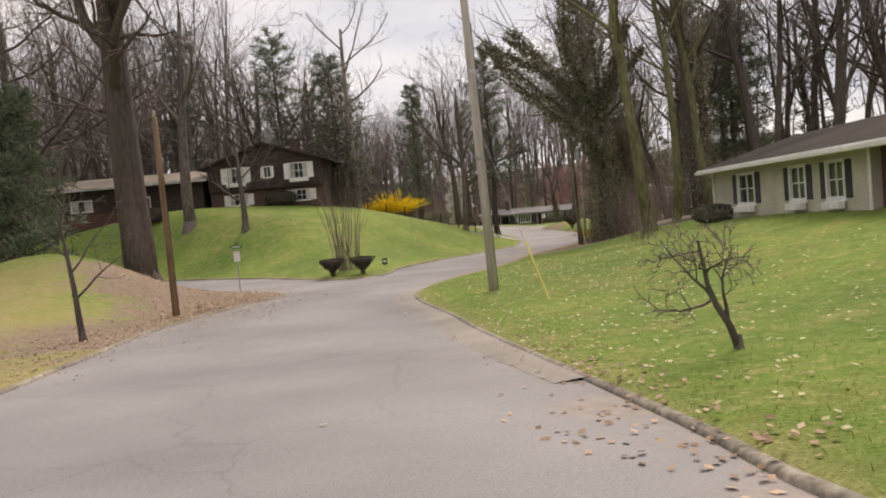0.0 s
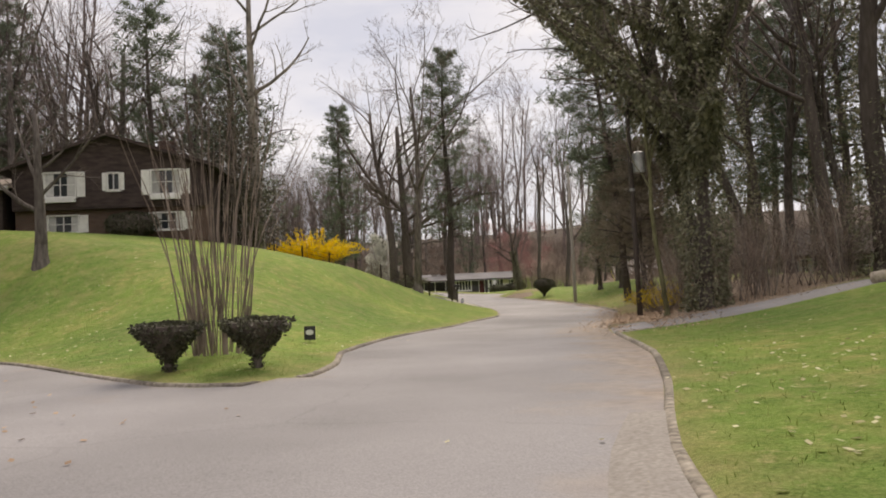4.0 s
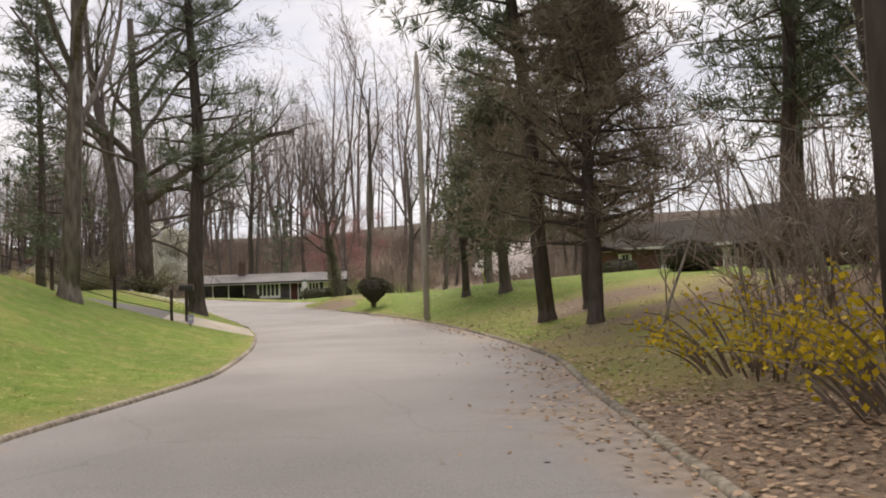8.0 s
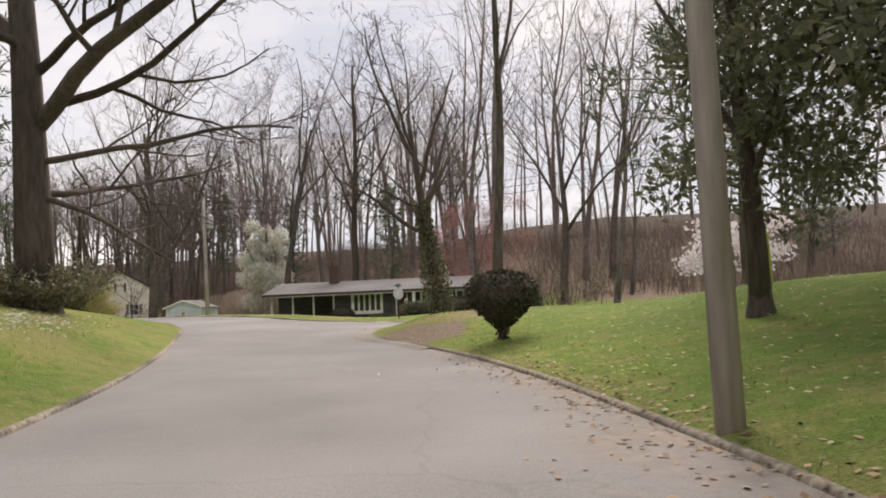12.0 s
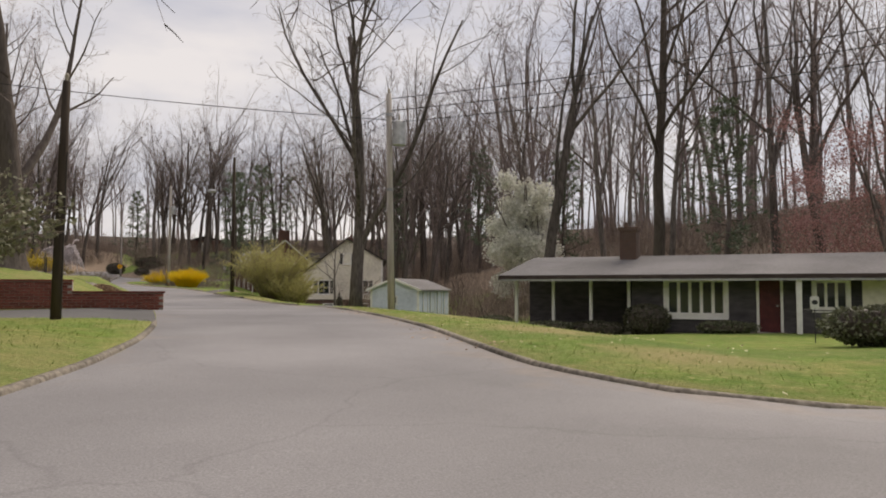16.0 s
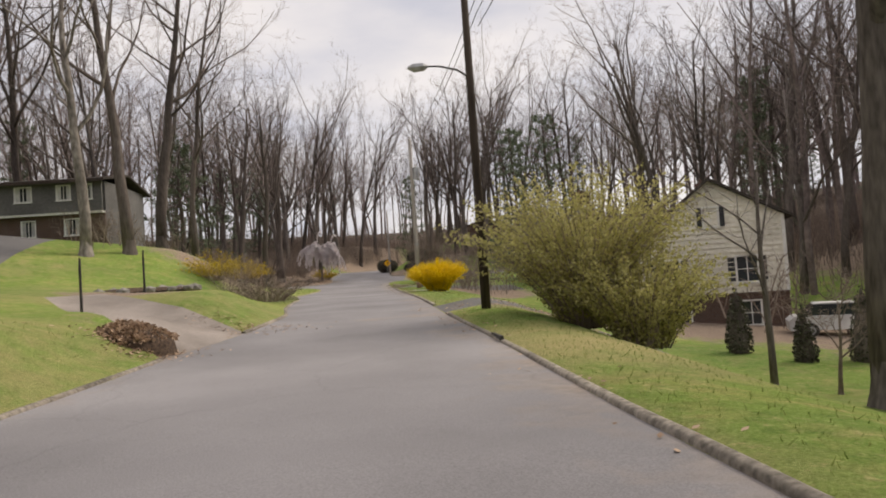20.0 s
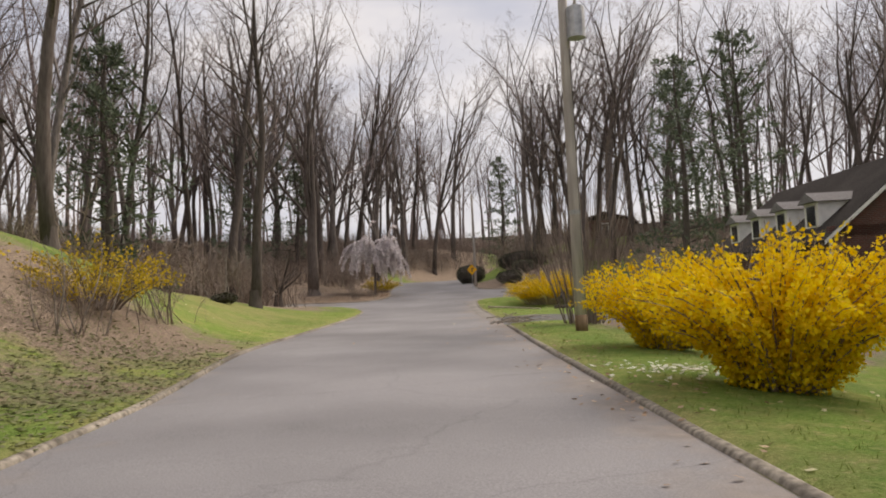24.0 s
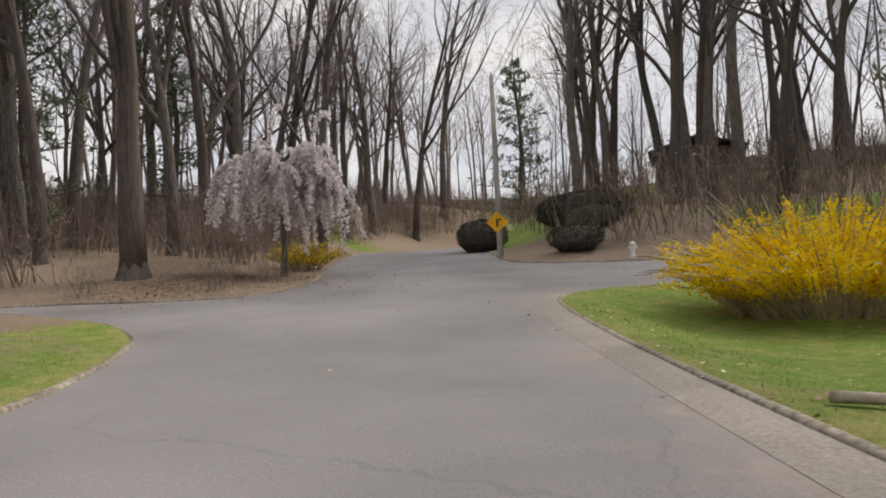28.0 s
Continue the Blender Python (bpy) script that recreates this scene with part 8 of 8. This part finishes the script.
def brick_wall():
    """Low stepped brick retaining wall beside a driveway; its bricks are single pieces."""
    a, b = Vector((-4.9, 126.4)), Vector((-15.5, 120.0))
    ln = (b - a).length
    w = root("retaining_wall", pose(a.x, a.y, -0.72, 0, 0, math.degrees(math.atan2(b.y - a.y, b.x - a.x))), "low stepped red brick retaining wall beside a driveway", "wall", kind="structure")
    core = Geo().box(0, 3.0, 0.02, 0.26, -0.3, 0.72).box(3.0, 6.5, 0.02, 0.26, -0.3, 1.12).box(6.5, ln, 0.02, 0.26, -0.3, 1.5)
    part("wall_core", core, M_CONCRETE, w)
    r = random.Random(5)
    meshes = []
    for k in range(6):
        e = r.uniform(0, 0.006)
        q = Geo().add([(0, 0, 0), (0.285, 0, 0), (0.285, 0.02, 0), (0, 0.02, 0), (0.006, 0.0 - e, 0.085), (0.279, 0.0 - e, 0.085), (0.285, 0.02, 0.09), (0, 0.02, 0.09), (0.006, -0.008, 0.006), (0.279, -0.008, 0.006)],
                      [(8, 9, 5, 4), (4, 5, 6, 7), (0, 8, 4, 7), (9, 1, 6, 5), (0, 1, 9, 8)])
        meshes.append(q.mesh("brick", M_BRICK_PLAIN))
    n = 0
    for row in range(15):
        z = row * 0.1
        for col in range(int(ln / 0.3)):
            x = col * 0.3 + (0.15 if row % 2 else 0)
            top = 0.72 if x < 3.0 else 1.12 if x < 6.5 else 1.5
            if z + 0.1 > top or x + 0.29 > ln:
                continue
            o = new("brick", meshes[(row * 7 + col * 3) % 6])
            o.parent = w
            o.matrix_basis = pose(x + 0.285, 0.28, z, 0, 0, 180)
            n += 1
    for x0, x1, z in ((-0.05, 3.0, 0.72), (3.0, 6.5, 1.12), (6.5, ln, 1.5)):
        part("cap", Geo().box(x0, x1, -0.01, 0.32, z, z + 0.07), M_BRICK_PLAIN, w)


brick_wall()


def guy_wire(x, y, tx, ty, tz, label):
    z = ground_z(x, y)
    g = root("guy_wire", pose(x, y, z), label, "wire")
    d = Vector((tx - x, ty - y, tz - z))
    part("cable", Geo().tube([(0, 0, 0), tuple(d)], [0.006, 0.006], 5), M_METAL, g)
    k = d.normalized() * 1.9
    part("yellow_guard", Geo().tube([(0, 0, 0), tuple(k)], [0.03, 0.03], 8), M_YELLOW_GUARD, g, "pale yellow plastic guard")


guy_wire(2.47, 18.6, 1.3, 22.5, 3.9, "steel guy wire with pale yellow guard anchored in the lawn")
guy_wire(22.6, 92.0, 15.3, 81.0, 10.0, "steel guy wire with pale guard on the lawn")


def fence():
    f = root("fence", pose(0, 0, 0), "dark wire fence with wooden posts along the lawn edge", "fence")
    a, b = Vector((5.0, 78.2)), Vector((-9, 72.5))
    pts = []
    for k in range(9):
        p = a.lerp(b, k / 8)
        z = ground_z(p.x, p.y)
        part("post", Geo().box(p.x - 0.05, p.x + 0.05, p.y - 0.05, p.y + 0.05, z - 0.2, z + 1.05), M_POLE_DARK, f)
        pts.append((p.x, p.y, z))
    for h in (0.3, 0.6, 0.95):
        part("rail", Geo().tube([(x, y, z + h) for x, y, z in pts], [0.012] * 9, 4), M_WIRE, f)


fence()
for k, (x, y) in enumerate(((-24.4, 143.4), (-28.7, 148.3))):
    o = tagged(part("marker_post", Geo().tube([(0, 0, -0.2), (0, 0, 1.3), (0.02, 0, 1.6)], [0.045, 0.04, 0.03], 6), M_STEEL_DARK, at=on_ground(x, y)), "thin dark post standing in the lawn", "post", "lawn posts")


def hydrant(x, y):
    h = root("fire_hydrant", on_ground(x, y), "small pale fire hydrant by the hedge", "hydrant")
    part("barrel", Geo().tube([(0, 0, -0.1), (0, 0, 0.06), (0, 0, 0.07), (0, 0, 0.5), (0, 0, 0.52), (0, 0, 0.6), (0, 0, 0.7)], [0.15, 0.15, 0.1, 0.1, 0.14, 0.12, 0.04], 12), M_WHITE, h)
    part("cap", Geo().tube([(-0.17, 0, 0.42), (0.17, 0, 0.42)], [0.055, 0.055], 8), M_WHITE, h)


hydrant(-64.2, 215.4)


def log(a, b, rad, mat, label, name="log"):
    za, zb = ground_z(*a), ground_z(*b)
    r = random.Random(int(a[0] * 10))
    pts = [Vector((a[0], a[1], za + rad)).lerp(Vector((b[0], b[1], zb + rad)), t / 6) + Vector((r.gauss(0, rad * 0.5), r.gauss(0, rad * 0.5), 0)) for t in range(7)]
    tagged(part(name, Geo().tube(pts, [rad * (1.1 - 0.06 * t) for t in range(7)], 8), mat, smooth=True), label, "log")


log((-49.3, 195.2), (-42.4, 198.6), 0.09, M_BARK_DARK, "long dark log lying across the lawn")
log((-52.2, 192.7), (-49.7, 194.5), 0.05, M_STICK, "pale stripped branch lying on the lawn")
log((11.6, 42.4), (15.6, 41.0), 0.16, M_STICK, "pale birch log along the driveway edge")

# --- storm drain in the kerb
dr = root("storm_drain", pose(-11.15, 144.35, float(road_z(np.array([-11.15]), np.array([144.35]))[0]), 0, 0, 130), "dark storm drain opening in the kerb", "drain")
part("mouth", Geo().box(-0.55, 0.55, -0.03, 0.03, -0.02, 0.1), M_STEEL_DARK, dr)
part("grate", Geo().box(-0.5, 0.5, -0.35, -0.03, 0.0, 0.012), M_STEEL_DARK, dr)


# --- leaves on the ground, grass along the kerbs
def leaf_stuff(name, seed, spots, mat, size, label, on_road=0.35):
    r = random.Random(seed)
    xs, ys = [], []
    for cx, cy, sx, sy, n in spots:
        xs += [r.gauss(cx, sx) for _ in range(n)]
        ys += [r.gauss(cy, sy) for _ in range(n)]
    xs, ys = np.array(xs), np.array(ys)
    z, d = heights(xs, ys)
    g = Geo()
    for x, y, zz, dd in zip(xs, ys, z, d):
        if dd <= 0.02 and r.random() > on_road:
            continue
        a, t = r.uniform(0, 6.283), r.uniform(-0.35, 0.35)
        v = Vector((math.cos(a), math.sin(a), t)) * size * r.uniform(0.6, 1.3)
        s = Vector((-math.sin(a), math.cos(a), r.uniform(-0.4, 0.4)))
        g.leaf(Vector((x, y, zz + 0.015 + (0.01 if dd > 0 else 0))), v, size * 0.35, s)
    tagged(part(name, g, mat), label, "leaves", kind="stuff")


def kerb_spots(edge, lo, hi, count, seed, out):
    """Places for leaves blown against a kerb."""
    r = random.Random(seed)
    e = EDGES[edge][(EDGES[edge][:, 1] > lo) & (EDGES[edge][:, 1] < hi)]
    t = np.gradient(e, axis=0)
    t /= np.linalg.norm(t, axis=1)[:, None]
    spots = []
    for _ in range(count):
        i, o = r.randrange(len(e)), r.gauss(*out)
        spots.append((e[i, 0] + t[i, 1] * o, e[i, 1] - t[i, 0] * o, 0.28, 0.28, r.choice((1, 2, 4, 9))))
    return spots


leaf_stuff("kerb_leaves", 5, kerb_spots(0, 47, 92, 620, 51, (-0.05, 0.35)) + kerb_spots(0, 4, 24, 110, 52, (0.0, 0.3)) + kerb_spots(4, 2, 28, 160, 53, (0.5, 0.6)) + kerb_spots(1, 114, 150, 140, 54, (0.0, 0.3)) + kerb_spots(1, 160, 200, 120, 55, (0.1, 0.4)) + kerb_spots(0, 42, 58, 420, 56, (1.2, 0.9)), L_DEAD, 0.085, "dead brown leaves blown along the kerbs", 0.8)
leaf_stuff("leaf_litter", 1, [(-7.6, 25.5, 1.2, 2.6, 2600), (-8.8, 18, 1.2, 4, 900), (-10.5, 31, 2.5, 2.2, 1500), (7.9, 49, 0.6, 2.0, 1100), (10.6, 55.4, 0.7, 3, 1500), (12.6, 52, 2.2, 3.5, 1600), (12.4, 62, 0.8, 3, 700), (14.6, 71, 0.6, 5, 500), (18, 103, 2.2, 1.2, 700), (-15, 152.5, 1.8, 1.6, 500),
                              (-19.8, 145.6, 0.9, 0.7, 500), (-78, 204, 7, 4, 2600), (-73.6, 199.4, 1.8, 1.4, 2200), (-72.6, 204, 1.2, 1.6, 900), (1.5, 10, 0.3, 6, 260), (14.7, 83, 0.4, 6, 260), (-38, 175, 3, 3, 40), (-17.5, 140.8, 0.6, 0.5, 700), (6.4, 46.6, 0.5, 1.6, 500), (-84, 212, 6, 5, 1500), (20, 68, 3, 3, 500), (17.5, 74, 2, 3, 400)], L_DEAD, 0.085, "scattered dead brown leaves")
leaf_stuff("lawn_specks", 2, [(4.5, 16, 2.6, 8, 1500), (4.5, 27, 2.4, 4, 900), (19, 88, 3, 6, 1100), (-9, 46, 4, 6, 500), (17, 78, 1.2, 6, 200), (-4, 52, 4, 8, 250), (-26, 162, 3, 4, 150), (-53, 197, 3, 3, 120), (10, 120, 5, 4, 200), (-47, 170, 4, 5, 160)], L_STRAW, 0.085, "small pale straw flecks dotted over the lawns", 0.05)
leaf_stuff("white_flowers", 3, [(4.6, 93.8, 0.5, 1.6, 500), (-30.2, 168.2, 0.6, 0.5, 160), (-69.0, 190.6, 1.0, 0.8, 160), (-67.6, 186.4, 0.7, 0.6, 80)], L_WHITE, 0.1, "low white flowers in a bed")


leaf_stuff("ground_cover", 4, [(-36.4, 161.8, 1.6, 1.6, 2600), (-39.6, 165.0, 1.8, 1.8, 2600), (-42.5, 165.6, 2.2, 2.2, 2200), (-33.6, 158.6, 1.2, 1.2, 1200)], L_COVER, 0.09, "low dark creeping ground cover on the rough bank", 0.0)


def grass_blades(seed, n):
    r = random.Random(seed)
    g = Geo()
    xs, ys = [], []
    for e in EDGES:
        t = np.gradient(e, axis=0)
        t /= np.linalg.norm(t, axis=1)[:, None]
        ok = (e[:, 0] > -66) & (e[:, 0] < 24) & (e[:, 1] > 2) & (e[:, 1] < 206)
        q = e[ok]
        nr = np.stack([t[ok][:, 1], -t[ok][:, 0]], 1)
        for _ in range(int(n * len(q) / 900)):
            i = r.randrange(len(q))
            o = 0.2 + abs(r.gauss(0, 1.6))
            xs.append(q[i, 0] + nr[i, 0] * o + r.gauss(0, 0.4))
            ys.append(q[i, 1] + nr[i, 1] * o + r.gauss(0, 0.4))
    xs, ys = np.array(xs), np.array(ys)
    z, d = heights(xs, ys)
    keep = d > 0.16
    for poly, _ in DRIVES.values():
        keep &= ~inside(xs, ys, poly)
    for cx, cy, q, a in LITTER:
        if a > 0.7:
            keep &= np.hypot(xs - cx, ys - cy) > q * 0.8
    v, f = [], []
    for x, y, zz in zip(xs[keep], ys[keep], z[keep]):
        a, h = r.uniform(0, 6.283), r.uniform(0.02, 0.065)
        c, s = math.cos(a) * 0.008, math.sin(a) * 0.008
        k = len(v)
        v += [(x - c, y - s, zz - 0.01), (x + c, y + s, zz - 0.01), (x + r.gauss(0, 0.03), y + r.gauss(0, 0.03), zz + h)]
        f.append((k, k + 1, k + 2))
    g.v, g.f = v, f
    tagged(part("grass", g, L_GRASS), "short uneven lawn grass along the kerbs", "grass", kind="stuff")


grass_blades(9, 50000)


def leaf_pile(x, y):
    """A heap of raked leaves over a low mound of soil."""
    p = root("leaf_pile", on_ground(x, y, 0, -0.14, 0.85), "heap of raked brown leaves beside a gravel drive", "leaves")
    g, k = Geo(), 16
    for q, z in ((1.3, -0.8), (1.12, -0.02), (0.95, 0.14), (0.62, 0.33), (0.25, 0.45), (0.02, 0.48)):
        for j in range(k):
            a = 6.2832 * j / k
            w = 1 + 0.12 * math.sin(3 * a + q) + 0.06 * math.sin(7 * a)
            g.v.append((q * w * 1.2 * math.cos(a), q * w * math.sin(a), z))
    for i in range(5):
        for j in range(k):
            g.f.append((i * k + j, i * k + (j + 1) % k, (i + 1) * k + (j + 1) % k, (i + 1) * k + j))
    part("mound", g, M_MULCH, p, smooth=True)
    r = random.Random(61)

    def shape():
        a, q = r.uniform(0, 6.283), 1.15 * math.sqrt(r.random())
        return Vector((q * 1.2 * math.cos(a), q * math.sin(a), 0.5 * (1 - (q / 1.15) ** 1.5) + r.uniform(0, 0.05))), Vector((math.cos(a), math.sin(a), 0.5))
    tagged(part("leaf_cover", leaves_geo(r, 2600, shape, 0.11, 0.1, 0.7), L_DEAD, p), kind="stuff")


leaf_pile(-18.5, 141.0)


def rock_bed(x, y, rz):
    """A low planting bed edged with field stones."""
    b = root("rock_bed", on_ground(x, y, rz), "low planting bed edged with dark field stones", "rockery")
    r = random.Random(62)
    for k in range(16):
        a = 6.2832 * k / 16
        w = r.uniform(0.2, 0.34)
        c = Vector((2.6 * math.cos(a), 0.9 * math.sin(a), 0.05 + 0.04 * r.random()))
        me = bmesh.new()
        bmesh.ops.create_icosphere(me, subdivisions=1, radius=1.0)
        vs = [tuple(c + Vector((v.co.x * w, v.co.y * w * 0.7, v.co.z * w * 0.6)) * r.uniform(0.85, 1.12)) for v in me.verts]
        fs = [tuple(v.index for v in f.verts) for f in me.faces]
        me.free()
        part("stone", Geo().add(vs, fs), M_STONE, b)
    g = Geo()
    for q, z in ((1.0, 0.02), (0.7, 0.16), (0.05, 0.22)):
        for j in range(14):
            a = 6.2832 * j / 14
            g.v.append((2.5 * q * math.cos(a), 0.85 * q * math.sin(a), z))
    for i in range(2):
        for j in range(14):
            g.f.append((i * 14 + j, i * 14 + (j + 1) % 14, (i + 1) * 14 + (j + 1) % 14, (i + 1) * 14 + j))
    part("soil", g, M_MULCH, b, smooth=True)


rock_bed(-31.6, 149.6, 38)

# --- stick pile, lawn signs, a parked car
def stick_pile(x, y):
    p = root("stick_pile", on_ground(x, y), "heap of pale cut branches beside a driveway mouth", "branches")
    r = random.Random(33)
    for k in range(34):
        a, ln = r.gauss(0.5, 0.75), r.uniform(0.4, 1.3)
        c = Vector((r.gauss(0, 0.4), r.gauss(0, 0.3), abs(r.gauss(0.06, 0.1)) + 0.02))
        d = Vector((math.cos(a), math.sin(a), r.gauss(0, 0.16))) * ln * 0.5
        b = Vector((r.gauss(0, 0.1), r.gauss(0, 0.1), 0.06))
        s, e = c - d, c + d
        s.z, e.z = max(s.z, 0.03), max(e.z, 0.03)
        rad = r.uniform(0.008, 0.02)
        part("stick", Geo().tube([s, c + b, e], [rad, rad * 0.8, rad * 0.4], 5), M_STICK if k % 3 else M_BARK_PALE, p, smooth=True)


stick_pile(-40.2, 178.3)


def lawn_sign(x, y, rz, w, h, z0, mat, bar, label):
    s = root("lawn_sign", on_ground(x, y, rz), label, "sign")
    part("stake", Geo().tube([(0, 0, -0.15), (0, 0, z0 + 0.05)], [0.012, 0.012], 6), M_STEEL_DARK, s)
    p = part("sign_plate", Geo().box(-w / 2, w / 2, -0.01, 0.01, z0, z0 + h), mat, s)
    part("oval_mark", Geo().prism([(w * 0.36 * math.cos(k * 0.5236), z0 + h * 0.55 + h * 0.2 * math.sin(k * 0.5236)) for k in range(12)], -0.016, -0.011), bar, p)


lawn_sign(-3.6, 43.4, -15, 0.3, 0.36, 0.06, M_SHUTTER, M_WHITE, "small black lawn sign with a pale oval mark")
lawn_sign(-40.1, 181.2, 30, 0.18, 0.22, 0.75, M_STEEL_DARK, M_WHITE, "thin dark yard stake with a small plaque")
lawn_sign(16.6, 124.4, 10, 0.24, 0.34, 0.95, M_SIGN_BACK, M_SHUTTER, "thin dark stake with a small grey plate on the lawn")
lawn_sign(5.6, 77.2, 30, 0.22, 0.3, 0.08, M_PURPLE_GREY, M_WHITE, "little lilac sign in the grass by the apron")


def parked_car(x, y, z, rz):
    c = root("car", pose(x, y, z, 0, 0, rz), "silver-white parked car in the yard beyond the shrubs", "car")
    low = [(-2.2, 0.32), (2.2, 0.32), (2.25, 0.6), (2.1, 0.8), (1.2, 0.92), (-2.0, 0.95), (-2.25, 0.75)]
    top = [(-1.75, 0.93), (1.15, 0.93), (0.5, 1.4), (-1.2, 1.42)]
    part("body", Geo().prism(low, -0.86, 0.86), M_SIGN_BACK, c)
    part("roof", Geo().prism([(0.5, 1.4), (-1.2, 1.42), (-1.15, 1.47), (0.4, 1.46)], -0.68, 0.68), M_SIGN_BACK, c)
    part("cabin_glass", Geo().prism(top, -0.7, 0.7), M_GLASS, c, "dark cabin windows")
    for wx in (-1.4, 1.4):
        for wy in (-0.8, 0.8):
            w = part("wheel", Geo().tube([(wx, wy - 0.1, 0.32), (wx, wy + 0.1, 0.32)], [0.32, 0.32], 14), M_STEEL_DARK, c)
            part("rim", Geo().tube([(wx, wy - 0.11, 0.32), (wx, wy + 0.11, 0.32)], [0.19, 0.19], 10), M_METAL, w)
    for wy in (-0.6, 0.6):
        part("headlight", Geo().box(2.2, 2.27, wy - 0.15, wy + 0.15, 0.6, 0.72), M_WHITE, c)


parked_car(-7.9, 168.2, ground_z(-7.9, 168.2), 15)
